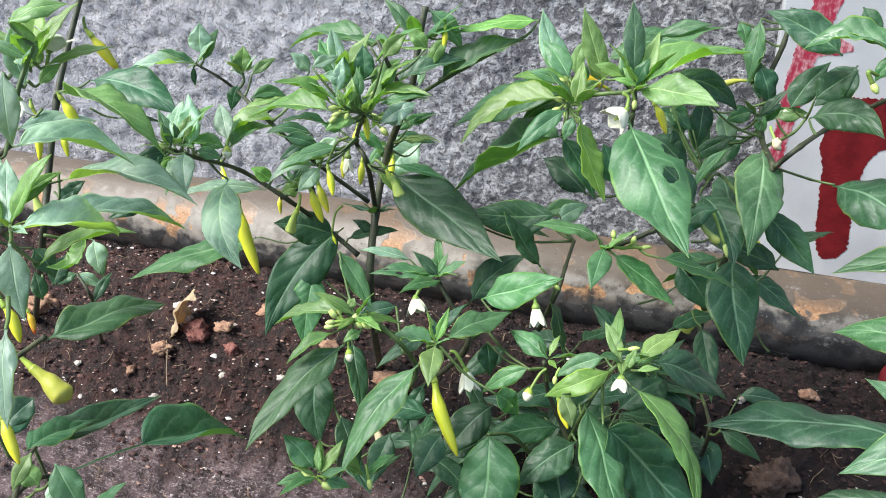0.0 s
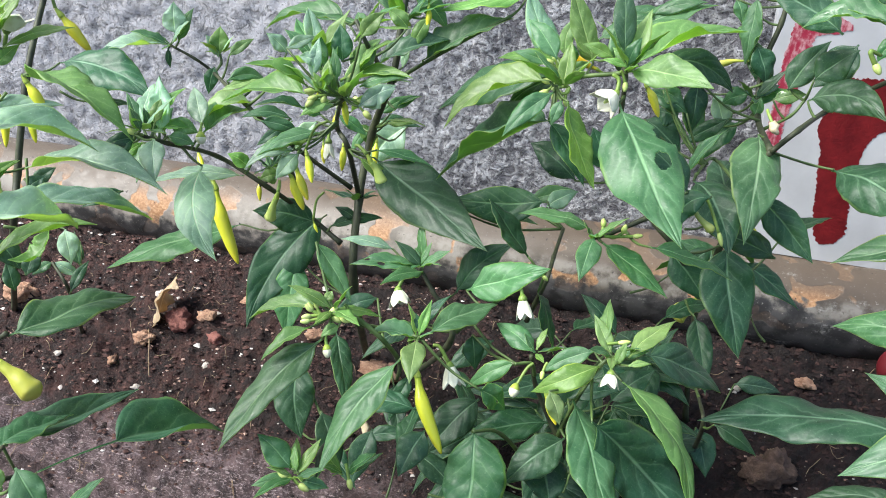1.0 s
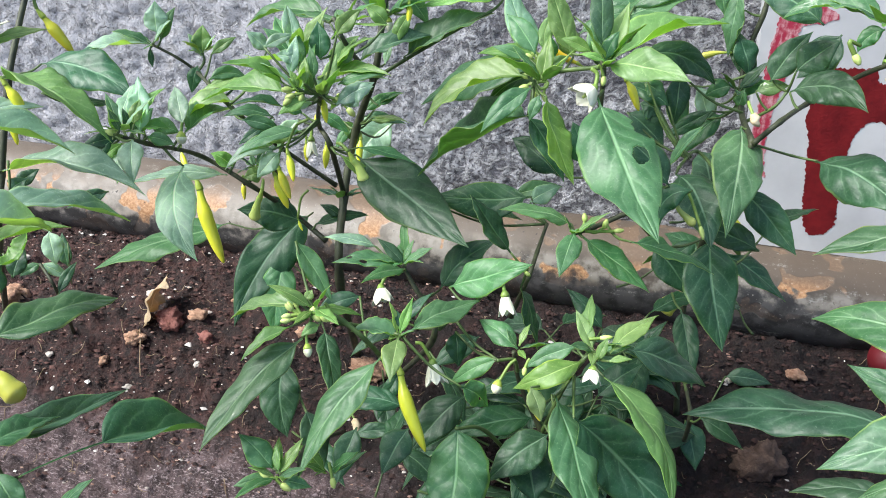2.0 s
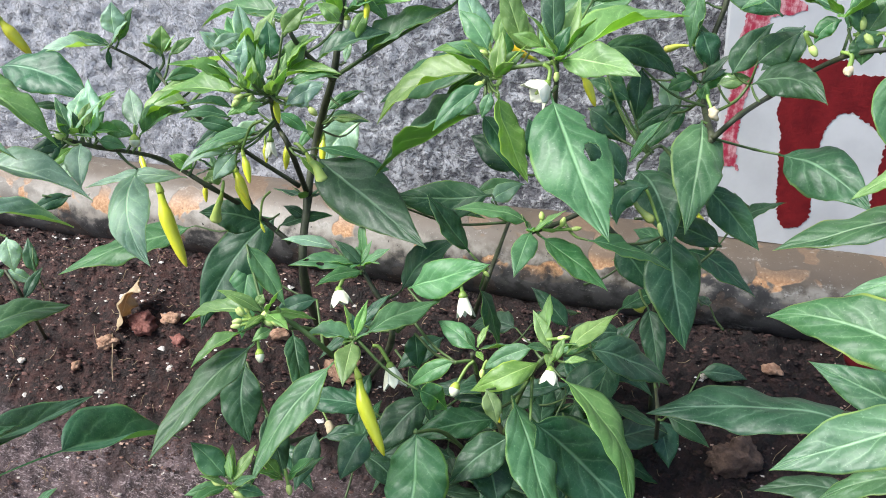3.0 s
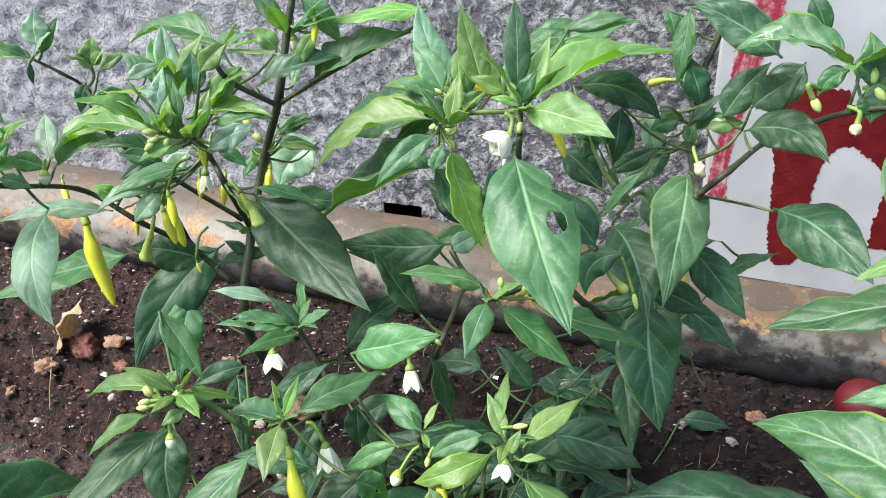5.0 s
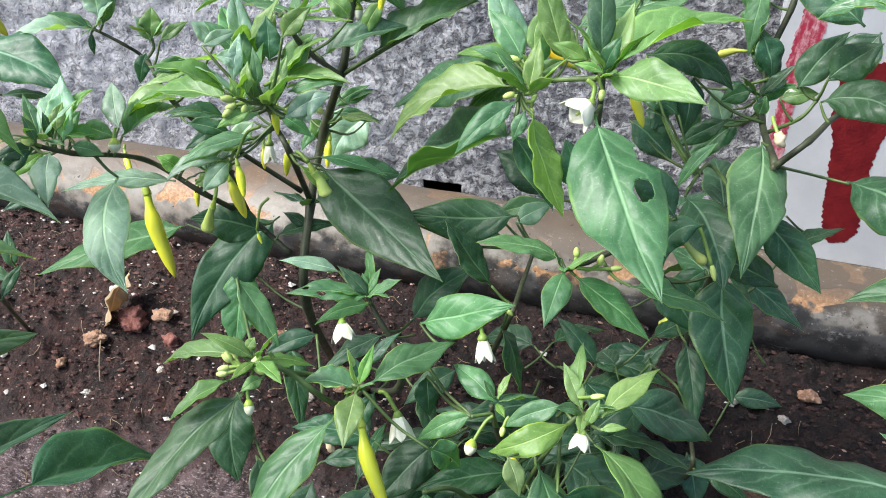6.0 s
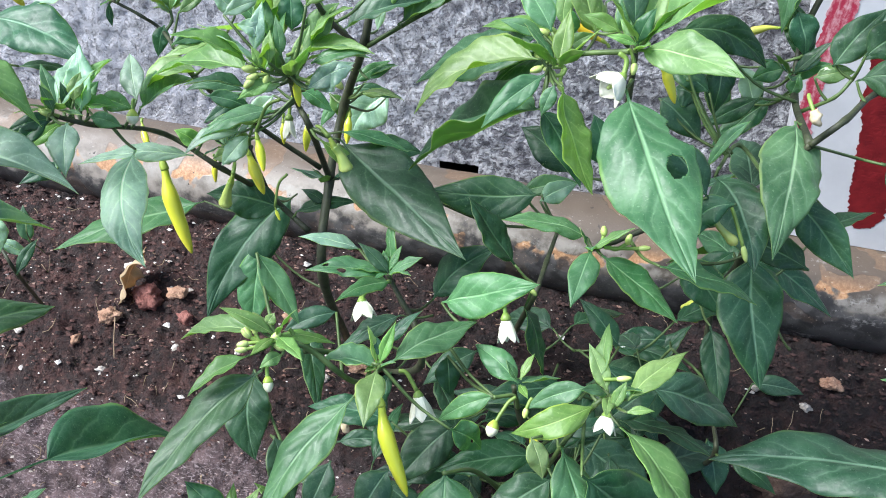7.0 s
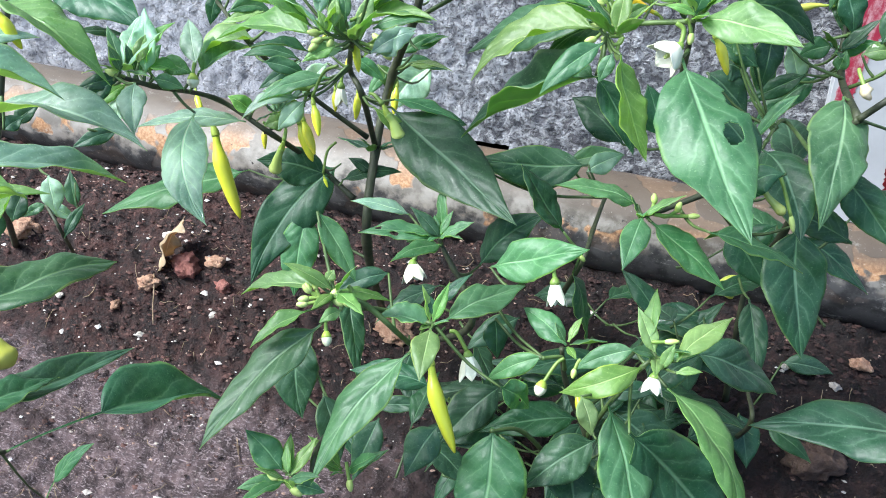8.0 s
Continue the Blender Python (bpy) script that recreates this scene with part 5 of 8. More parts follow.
leaf(young_plant, (-0.137, 0.415, 0.096), (-0.103, 0.406, 0.077), 0.020, 18, (0.001, -0.000, 0.002), tone=0)
leaf(young_plant, (-0.050, 0.413, 0.121), (-0.037, 0.390, 0.099), 0.034, -3, (0.001, -0.001, 0.002), tone=0)
leaf(young_plant, (-0.016, 0.527, 0.141), (-0.046, 0.542, 0.162), 0.018, -25, (0.001, -0.001, 0.002), tone=0)
leaf(young_plant, (-0.020, 0.627, 0.013), (0.053, 0.620, 0.007), 0.026, 21, (0.002, 0.010, 0.008), tone=0)
leaf(young_plant, (-0.010, 0.595, 0.009), (-0.024, 0.560, -0.021), 0.034, -2, (-0.001, -0.002, 0.002), tone=0)
leaf(young_plant, (-0.031, 0.528, 0.041), (0.028, 0.508, 0.018), 0.039, 23, (0.001, 0.002, 0.001), tone=0)
leaf(young_plant, (-0.040, 0.618, 0.010), (0.057, 0.633, 0.018), 0.036, -1, (-0.002, 0.010, 0.009), tone=0)
leaf(young_plant, (-0.093, 0.444, 0.100), (-0.125, 0.420, 0.092), 0.024, -27, (-0.000, -0.000, 0.002), tone=0)
leaf(young_plant, (-0.103, 0.504, 0.133), (-0.132, 0.478, 0.118), 0.021, -30, (-0.001, -0.001, 0.002), tone=0)
leaf(young_plant, (-0.028, 0.460, 0.148), (-0.045, 0.436, 0.128), 0.026, -16, (-0.001, -0.001, 0.002), tone=0)
# leaves of the right plant
leaf(right_plant, (-0.039, 0.477, 0.256), (-0.080, 0.458, 0.273), 0.017, -13, (0.000, 0.002, 0.002), tone=1)
leaf(right_plant, (-0.078, 0.484, 0.224), (-0.104, 0.485, 0.263), 0.020, -24, (-0.001, -0.001, 0.001), fold=34.0, tone=0)
leaf(right_plant, (-0.035, 0.462, 0.259), (-0.038, 0.427, 0.251), 0.017, -3, (-0.000, -0.000, 0.002), tone=1)
leaf(right_plant, (-0.030, 0.471, 0.251), (0.014, 0.460, 0.227), 0.019, 19, (0.000, 0.001, -0.000), tone=1)
leaf(right_plant, (-0.001, 0.456, 0.262), (0.050, 0.474, 0.239), 0.020, 3, (0.001, 0.000, 0.003), tone=1)
leaf(right_plant, (-0.077, 0.544, 0.234), (-0.145, 0.525, 0.236), 0.028, -47, (0.000, -0.000, -0.003), fold=6.0, tone=5)
leaf(right_plant, (-0.077, 0.542, 0.230), (-0.057, 0.552, 0.241), 0.016, 43, (-0.001, -0.000, 0.001), tone=3)
leaf(right_plant, (-0.091, 0.550, 0.229), (-0.057, 0.561, 0.236), 0.015, 46, (-0.000, -0.000, 0.002), tone=1)
leaf(right_plant, (-0.074, 0.497, 0.341), (-0.139, 0.488, 0.309), 0.029, -6, (-0.004, 0.007, 0.006), fold=40.0, curl=0.0, tone=2)
leaf(right_plant, (-0.068, 0.478, 0.325), (-0.149, 0.501, 0.267), 0.042, -4, (0.001, 0.003, 0.003), fold=46.0, curl=0.0, tone=0)
leaf(right_plant, (-0.070, 0.487, 0.338), (-0.095, 0.465, 0.317), 0.015, -35, (-0.001, -0.001, 0.002), tone=1)
leaf(right_plant, (-0.073, 0.513, 0.349), (-0.095, 0.529, 0.368), 0.017, -28, (0.001, -0.001, 0.002), tone=1)
leaf(right_plant, (-0.079, 0.524, 0.342), (-0.102, 0.521, 0.349), 0.009, -55, (0.000, 0.000, 0.001), tone=1)
leaf(right_plant, (-0.055, 0.549, 0.336), (-0.067, 0.555, 0.359), 0.018, -36, (0.001, -0.001, 0.001), tone=2)
leaf(right_plant, (-0.035, 0.513, 0.346), (-0.040, 0.522, 0.374), 0.018, -5, (0.001, -0.001, 0.001), tone=1)
leaf(right_plant, (-0.060, 0.481, 0.336), (-0.036, 0.463, 0.292), 0.022, -10, (-0.003, -0.001, -0.001), fold=24.0, curl=0.0, tone=2)
leaf(right_plant, (-0.032, 0.493, 0.334), (0.014, 0.401, 0.301), 0.044, 10, (-0.002, -0.001, 0.000), fold=6.0, pet=0.08, tone=1, holes=((0.49, -0.50, 0.09),),notches=((0.29, -1.04, 0.24), (0.83, -1.0, 0.10)))
leaf(right_plant, (-0.029, 0.499, 0.351), (0.017, 0.466, 0.360), 0.021, 40, (-0.000, 0.000, 0.003), tone=2)
leaf(right_plant, (-0.029, 0.535, 0.342), (0.039, 0.616, 0.350), 0.033, -6, (-0.007, 0.006, -0.000), fold=40.0, curl=0.0, tone=2)
leaf(right_plant, (-0.016, 0.593, 0.326), (0.038, 0.606, 0.305), 0.021, 54, (0.003, 0.003, 0.008), tone=0)
leaf(right_plant, (-0.041, 0.513, 0.350), (-0.026, 0.520, 0.363), 0.014, 50, (-0.001, -0.000, 0.001), tone=1)
leaf(right_plant, (-0.068, 0.546, 0.334), (-0.074, 0.551, 0.350), 0.011, -28, (0.001, -0.001, 0.000), tone=1)
leaf(right_plant, (-0.052, 0.622, 0.341), (0.001, 0.629, 0.346), 0.019, 41, (-0.000, -0.000, 0.003), tone=1)
leaf(right_plant, (-0.072, 0.490, 0.319), (-0.045, 0.478, 0.284), 0.017, 32, (0.002, -0.001, 0.002), tone=0)
leaf(right_plant, (-0.036, 0.499, 0.286), (-0.047, 0.509, 0.310), 0.022, -21, (0.001, -0.001, 0.001), tone=0)
leaf(right_plant, (-0.064, 0.481, 0.336), (-0.068, 0.474, 0.323), 0.009, -29, (-0.000, -0.001, 0.001), tone=1)
leaf(right_plant, (-0.068, 0.551, 0.330), (-0.112, 0.530, 0.304), 0.020, -15, (-0.001, -0.001, 0.003), tone=0)
leaf(right_plant, (0.038, 0.619, 0.280), (0.007, 0.618, 0.256), 0.015, -57, (0.000, 0.001, -0.000), tone=0)
leaf(right_plant, (0.056, 0.576, 0.289), (0.054, 0.493, 0.254), 0.035, -13, (0.001, -0.003, 0.008), fold=8.0, tone=1)
leaf(right_plant, (0.062, 0.551, 0.256), (0.102, 0.529, 0.224), 0.024, 39, (0.001, 0.001, 0.000), tone=0)
leaf(right_plant, (0.019, 0.545, 0.264), (0.045, 0.488, 0.247), 0.032, 14, (0.003, -0.001, 0.007), tone=0)
leaf(right_plant, (0.045, 0.517, 0.237), (0.064, 0.474, 0.179), 0.037, 8, (-0.002, 0.001, -0.001), tone=0)
leaf(right_plant, (0.084, 0.599, 0.307), (0.123, 0.553, 0.317), 0.025, 56, (0.002, 0.003, 0.009), fold=12.0, tone=0)
leaf(right_plant, (0.072, 0.612, 0.308), (0.093, 0.622, 0.342), 0.023, 44, (-0.002, -0.001, 0.001), tone=0)
leaf(right_plant, (0.086, 0.606, 0.319), (0.110, 0.611, 0.341), 0.026, 50, (-0.001, -0.000, 0.001), tone=0)
leaf(right_plant, (0.111, 0.603, 0.257), (0.158, 0.534, 0.260), 0.037, 42, (0.002, 0.001, 0.006), fold=8.0, tone=0)
leaf(right_plant, (0.192, 0.493, 0.286), (0.102, 0.494, 0.251), 0.035, -7, (0.000, 0.002, -0.001), tone=5)
leaf(right_plant, (0.121, 0.560, 0.369), (0.067, 0.575, 0.365), 0.027, -14, (0.000, 0.004, 0.007), fold=40.0, curl=0.0, tone=1)
leaf(right_plant, (0.050, 0.658, 0.342), (0.045, 0.649, 0.315), 0.023, 25, (-0.001, -0.001, 0.001), fold=40.0, curl=0.0, tone=1)
leaf(right_plant, (0.049, 0.646, 0.326), (0.060, 0.638, 0.301), 0.021, 34, (0.001, -0.001, 0.001), tone=0)
leaf(right_plant, (0.013, 0.607, 0.310), (0.013, 0.594, 0.276), 0.020, -13, (0.000, -0.002, 0.001), tone=0)
leaf(right_plant, (-0.010, 0.593, 0.306), (0.006, 0.591, 0.298), 0.015, 51, (0.000, -0.000, 0.001), tone=1)
leaf(right_plant, (-0.020, 0.594, 0.283), (0.009, 0.587, 0.262), 0.025, 46, (0.001, -0.000, 0.002), tone=0)
leaf(right_plant, (0.008, 0.589, 0.293), (-0.022, 0.592, 0.305), 0.016, -52, (0.001, -0.000, 0.002), tone=0)
leaf(right_plant, (0.064, 0.613, 0.300), (0.085, 0.614, 0.306), 0.013, 54, (-0.000, -0.000, 0.001), tone=2)
leaf(right_plant, (0.049, 0.626, 0.298), (0.031, 0.623, 0.289), 0.015, -52, (-0.001, -0.000, 0.001), tone=1)
leaf(right_plant, (0.055, 0.620, 0.284), (0.057, 0.625, 0.297), 0.011, 3, (-0.000, -0.001, 0.000), tone=1)
leaf(right_plant, (0.134, 0.553, 0.363), (0.139, 0.548, 0.349), 0.017, 37, (0.001, -0.001, 0.000), tone=1)
leaf(right_plant, (0.181, 0.486, 0.318), (0.134, 0.485, 0.292), 0.020, -7, (-0.001, 0.002, 0.002), tone=2)
leaf(right_plant, (0.079, 0.535, 0.220), (0.031, 0.542, 0.230), 0.022, -44, (0.001, -0.000, 0.003), tone=0)
leaf(right_plant, (0.133, 0.552, 0.359), (0.127, 0.561, 0.385), 0.018, -27, (0.001, -0.001, 0.001), tone=1)
leaf(right_plant, (0.136, 0.552, 0.360), (0.154, 0.558, 0.391), 0.018, 42, (-0.002, -0.001, 0.001), tone=1)
leaf(right_plant, (0.144, 0.547, 0.351), (0.169, 0.549, 0.374), 0.014, 50, (-0.001, -0.000, 0.001), tone=2)
leaf(right_plant, (0.095, 0.596, 0.354), (0.043, 0.609, 0.377), 0.025, -55, (0.001, -0.000, 0.003), tone=0)
leaf(right_plant, (0.108, 0.644, 0.375), (0.122, 0.634, 0.354), 0.015, 47, (0.001, -0.001, 0.001), tone=0)
leaf(right_plant, (0.030, 0.664, 0.353), (0.037, 0.658, 0.337), 0.012, 33, (0.001, -0.001, 0.001), tone=1)
leaf(right_plant, (0.011, 0.536, 0.212), (0.041, 0.519, 0.187), 0.028, 32, (0.001, -0.001, 0.002), tone=0)
leaf(right_plant, (0.149, 0.521, 0.355), (0.170, 0.496, 0.307), 0.021, 35, (-0.007, 0.001, -0.004), tone=1)
leaf(right_plant, (-0.052, 0.519, 0.349), (-0.069, 0.529, 0.391), 0.018, -32, (-0.001, 0.000, -0.000), tone=2)
leaf(right_plant, (-0.071, 0.538, 0.342), (-0.066, 0.547, 0.366), 0.011, 23, (-0.004, -0.000, 0.001), tone=2)
leaf(right_plant, (-0.030, 0.498, 0.354), (-0.024, 0.504, 0.370), 0.010, 35, (-0.001, -0.001, 0.001), tone=1)
leaf(right_plant, (-0.039, 0.503, 0.357), (-0.057, 0.502, 0.364), 0.009, -55, (0.000, 0.000, 0.001), tone=2)
leaf(right_plant, (-0.030, 0.493, 0.356), (-0.044, 0.492, 0.359), 0.005, -56, (0.000, 0.000, 0.001), tone=2)
leaf(right_plant, (-0.070, 0.533, 0.329), (-0.056, 0.540, 0.340), 0.011, 51, (-0.001, -0.000, 0.001), tone=2)
leaf(right_plant, (-0.080, 0.529, 0.332), (-0.165, 0.558, 0.290), 0.030, -44, (-0.002, 0.002, 0.005), tone=0)
leaf(right_plant, (0.119, 0.670, 0.326), (0.094, 0.662, 0.294), 0.030, -45, (0.001, -0.000, -0.001), tone=0)
leaf(right_plant, (0.132, 0.553, 0.360), (0.136, 0.546, 0.344), 0.017, 28, (0.001, -0.001, 0.000), fold=30.0, tone=1)
leaf(right_plant, (0.122, 0.556, 0.366), (0.110, 0.554, 0.352), 0.013, -48, (-0.002, 0.001, 0.002), tone=1)
leaf(right_plant, (0.126, 0.555, 0.362), (0.133, 0.558, 0.379), 0.011, 34, (-0.001, -0.000, 0.000), tone=1)
leaf(right_plant, (0.037, 0.644, 0.263), (0.026, 0.653, 0.285), 0.018, -32, (0.001, -0.001, 0.001), tone=3)
leaf(right_plant, (0.052, 0.642, 0.285), (0.076, 0.645, 0.297), 0.013, 52, (-0.001, -0.000, 0.001), tone=1)
leaf(right_plant, (0.003, 0.597, 0.285), (-0.012, 0.598, 0.289), 0.021, -52, (0.000, -0.000, 0.001), tone=0)
leaf(right_plant, (0.015, 0.491, 0.283), (-0.018, 0.501, 0.309), 0.022, -42, (0.002, -0.000, 0.002), tone=0)
leaf(right_plant, (0.029, 0.491, 0.282), (0.013, 0.478, 0.261), 0.018, -30, (-0.007, 0.002, 0.004), tone=0)
leaf(right_plant, (0.040, 0.557, 0.208), (0.020, 0.545, 0.189), 0.018, -32, (-0.001, -0.001, 0.001), tone=0)
leaf(right_plant, (-0.056, 0.523, 0.264), (-0.091, 0.538, 0.281), 0.024, -42, (0.000, 0.000, 0.003), tone=0)
leaf(right_plant, (-0.144, 0.540, 0.218), (-0.083, 0.552, 0.212), 0.022, -1, (0.000, 0.000, 0.004), tone=5)
leaf(right_plant, (-0.059, 0.602, 0.334), (-0.010, 0.610, 0.352), 0.019, 24, (-0.002, 0.002, 0.004), tone=1)
leaf(right_plant, (-0.024, 0.610, 0.353), (0.010, 0.613, 0.364), 0.013, 43, (-0.001, -0.000, 0.002), tone=1)
leaf(right_plant, (-0.078, 0.549, 0.335), (-0.100, 0.558, 0.380), 0.019, -34, (-0.003, -0.001, -0.001), tone=3)
leaf(right_plant, (-0.032, 0.500, 0.360), (-0.038, 0.513, 0.401), 0.016, 1, (-0.000, 0.000, -0.000), tone=5)
leaf(right_plant, (-0.048, 0.598, 0.335), (0.016, 0.615, 0.364), 0.026, 15, (-0.001, 0.002, 0.002), tone=1)
leaf(right_plant, (-0.077, 0.544, 0.336), (-0.114, 0.534, 0.340), 0.014, -28, (-0.000, 0.001, 0.002), tone=2)
leaf(right_plant, (-0.089, 0.559, 0.326), (-0.112, 0.551, 0.325), 0.011, -54, (-0.000, -0.000, 0.001), tone=0)
leaf(right_plant, (0.063, 0.646, 0.294), (0.040, 0.661, 0.332), 0.019, -39, (0.001, 0.001, 0.000), tone=0)
leaf(right_plant, (0.044, 0.658, 0.358), (0.042, 0.643, 0.312), 0.018, 26, (-0.000, -0.003, 0.001), tone=1)
leaf(right_plant, (0.010, 0.653, 0.285), (0.017, 0.637, 0.251), 0.022, 4, (0.001, -0.002, 0.001), tone=0)
leaf(right_plant, (0.048, 0.646, 0.268), (0.015, 0.629, 0.234), 0.018, -31, (-0.001, 0.001, 0.001), tone=0)
leaf(right_plant, (0.043, 0.658, 0.269), (0.029, 0.654, 0.260), 0.016, -48, (-0.000, -0.000, 0.001), tone=5)
# leaves of the near plant
leaf(near_plant, (0.169, 0.355, 0.275), (0.093, 0.410, 0.262), 0.034, -32, (0.000, 0.003, 0.010), fold=14.0, tone=5)
leaf(near_plant, (0.196, 0.425, 0.196), (0.129, 0.451, 0.204), 0.028, -37, (-0.000, -0.000, -0.002), tone=5)
leaf(near_plant, (0.173, 0.353, 0.265), (0.098, 0.340, 0.226), 0.031, -15, (0.000, 0.002, -0.001), fold=14.0, tone=5)
leaf(near_plant, (0.205, 0.409, 0.179), (0.139, 0.402, 0.148), 0.026, 7, (-0.002, -0.000, 0.004), tone=1)
leaf(near_plant, (0.173, 0.449, 0.160), (0.044, 0.455, 0.145), 0.047, 4, (0.000, 0.008, 0.003), fold=8.0, tone=0)
leaf(near_plant, (0.176, 0.422, 0.285), (0.130, 0.425, 0.269), 0.017, -26, (-0.001, 0.000, 0.003), tone=1)
leaf(near_plant, (0.172, 0.440, 0.118), (0.116, 0.441, 0.105), 0.021, 0, (-0.001, 0.000, 0.003), tone=0)
leaf(near_plant, (0.164, 0.345, 0.252), (0.148, 0.328, 0.228), 0.017, -2, (-0.001, -0.001, 0.001), tone=5)
# leaves of the low plant
leaf(low_plant, (0.096, 0.698, -0.024), (0.140, 0.701, -0.026), 0.021, 36, (0.000, 0.000, 0.003), tone=0)
leaf(low_plant, (0.059, 0.594, 0.006), (0.073, 0.565, -0.022), 0.028, 6, (0.001, -0.001, 0.002), tone=0)
leaf(low_plant, (0.060, 0.490, 0.106), (0.090, 0.478, 0.096), 0.015, 29, (0.001, -0.000, 0.002), tone=0)
leaf(low_plant, (0.003, 0.636, 0.021), (0.032, 0.665, 0.057), 0.019, -1, (-0.001, -0.001, 0.002), tone=0)
leaf(low_plant, (0.019, 0.655, 0.043), (-0.030, 0.645, 0.035), 0.024, -37, (-0.000, -0.000, 0.003), tone=0)
# stems and branches
branch(back_plant, [(-0.273, 0.662, -0.051), (-0.231, 0.545, 0.132), (-0.237, 0.581, 0.190), (-0.233, 0.607, 0.239), (-0.208, 0.591, 0.294), (-0.205, 0.606, 0.332), (-0.202, 0.616, 0.358)], 0.0042, 0.0026, "main_stem")
branch(back_plant, [(-0.330, 0.441, 0.298), (-0.319, 0.458, 0.285), (-0.328, 0.527, 0.242), (-0.295, 0.536, 0.217), (-0.278, 0.564, 0.180), (-0.245, 0.557, 0.161)], 0.0013, 0.0022)
branch(back_plant, [(-0.194, 0.464, 0.331), (-0.233, 0.539, 0.274), (-0.224, 0.536, 0.259), (-0.237, 0.582, 0.192)], 0.0015, 0.0026)
branch(back_plant, [(-0.399, 0.594, 0.300), (-0.383, 0.601, 0.288), (-0.370, 0.606, 0.275), (-0.303, 0.538, 0.281), (-0.279, 0.559, 0.242), (-0.244, 0.583, 0.199)], 0.0010, 0.0018)
branch(back_plant, [(-0.367, 0.614, 0.289), (-0.366, 0.612, 0.282), (-0.370, 0.606, 0.275)], 0.0010, 0.0012)
branch(back_plant, [(-0.198, 0.502, 0.365), (-0.189, 0.500, 0.348), (-0.209, 0.589, 0.291)], 0.0012, 0.0018)
branch(back_plant, [(-0.124, 0.618, 0.341), (-0.165, 0.598, 0.319), (-0.207, 0.590, 0.292)], 0.0010, 0.0016)
branch(back_plant, [(-0.302, 0.538, 0.215), (-0.283, 0.556, 0.223), (-0.281, 0.555, 0.219), (-0.277, 0.564, 0.180)], 0.0010, 0.0018)
branch(front_plant, [(-0.234, 0.646, -0.057), (-0.147, 0.418, 0.173), (-0.157, 0.385, 0.226), (-0.172, 0.381, 0.232)], 0.0017, 0.0013, "main_stem")
branch(front_plant, [(-0.147, 0.465, 0.215), (-0.136, 0.459, 0.201), (-0.127, 0.454, 0.191), (-0.118, 0.434, 0.179), (-0.227, 0.644, -0.057)], 0.0015, 0.0026)
branch(front_plant, [(-0.127, 0.402, 0.208), (-0.152, 0.402, 0.209), (-0.162, 0.390, 0.219)], 0.0012, 0.0016)
branch(front_plant, [(-0.064, 0.471, 0.224), (-0.085, 0.467, 0.206), (-0.113, 0.433, 0.192)], 0.0010, 0.0016)
branch(front_plant, [(-0.165, 0.325, 0.158), (-0.177, 0.363, 0.140), (-0.263, 0.588, -0.088)], 0.0014, 0.0020)
branch(young_plant, [(-0.020, 0.540, -0.140), (-0.049, 0.428, 0.080), (-0.041, 0.424, 0.128), (-0.029, 0.416, 0.176), (-0.019, 0.414, 0.202), (-0.013, 0.419, 0.206)], 0.0016, 0.0011, "main_stem")
branch(young_plant, [(-0.062, 0.425, 0.191), (-0.058, 0.429, 0.163), (-0.041, 0.424, 0.128)], 0.0012, 0.0018)
branch(young_plant, [(-0.070, 0.414, 0.191), (-0.061, 0.422, 0.187), (-0.059, 0.426, 0.175)], 0.0010, 0.0012)
branch(young_plant, [(-0.089, 0.389, 0.153), (-0.074, 0.407, 0.137), (-0.049, 0.428, 0.080)], 0.0010, 0.0016)
branch(right_plant, [(0.055, 0.660, -0.050), (0.047, 0.660, 0.038), (0.044, 0.655, 0.100), (0.043, 0.543, 0.212), (0.051, 0.570, 0.251), (0.063, 0.550, 0.289)], 0.0032, 0.0020, "main_stem")
branch(right_plant, [(0.044, 0.655, 0.100), (0.016, 0.508, 0.230), (-0.007, 0.500, 0.261), (-0.029, 0.507, 0.301), (-0.031, 0.502, 0.349), (-0.041, 0.514, 0.353)], 0.0028, 0.0014)
branch(right_plant, [(-0.037, 0.472, 0.252), (-0.026, 0.485, 0.251), (-0.006, 0.498, 0.258)], 0.0012, 0.0018)
branch(right_plant, [(-0.063, 0.536, 0.218), (-0.064, 0.506, 0.213), (-0.064, 0.477, 0.212), (-0.077, 0.489, 0.168)], 0.0012, 0.0018)
branch(right_plant, [(-0.070, 0.496, 0.338), (-0.060, 0.510, 0.340), (-0.031, 0.502, 0.349)], 0.0012, 0.0014)
branch(right_plant, [(0.063, 0.550, 0.289), (0.077, 0.555, 0.304), (0.099, 0.617, 0.293), (0.114, 0.583, 0.323), (0.133, 0.549, 0.350), (0.168, 0.544, 0.357)], 0.0019, 0.0014)
branch(right_plant, [(0.063, 0.550, 0.289), (0.057, 0.620, 0.284), (0.056, 0.648, 0.311), (0.063, 0.657, 0.341), (0.065, 0.664, 0.366)], 0.0022, 0.0017)
branch(right_plant, [(0.063, 0.550, 0.289), (0.092, 0.580, 0.270), (0.108, 0.578, 0.269)], 0.0009, 0.0008)
branch(right_plant, [(0.084, 0.612, 0.302), (0.077, 0.609, 0.291), (0.062, 0.616, 0.276)], 0.0010, 0.0012)
branch(right_plant, [(0.020, 0.547, 0.268), (0.032, 0.607, 0.253), (0.051, 0.570, 0.251)], 0.0010, 0.0014)
branch(near_plant, [(0.340, 0.400, -0.150), (0.300, 0.400, 0.050), (0.250, 0.390, 0.180), (0.182, 0.365, 0.272), (0.179, 0.403, 0.327)], 0.0034, 0.0018, "main_stem")
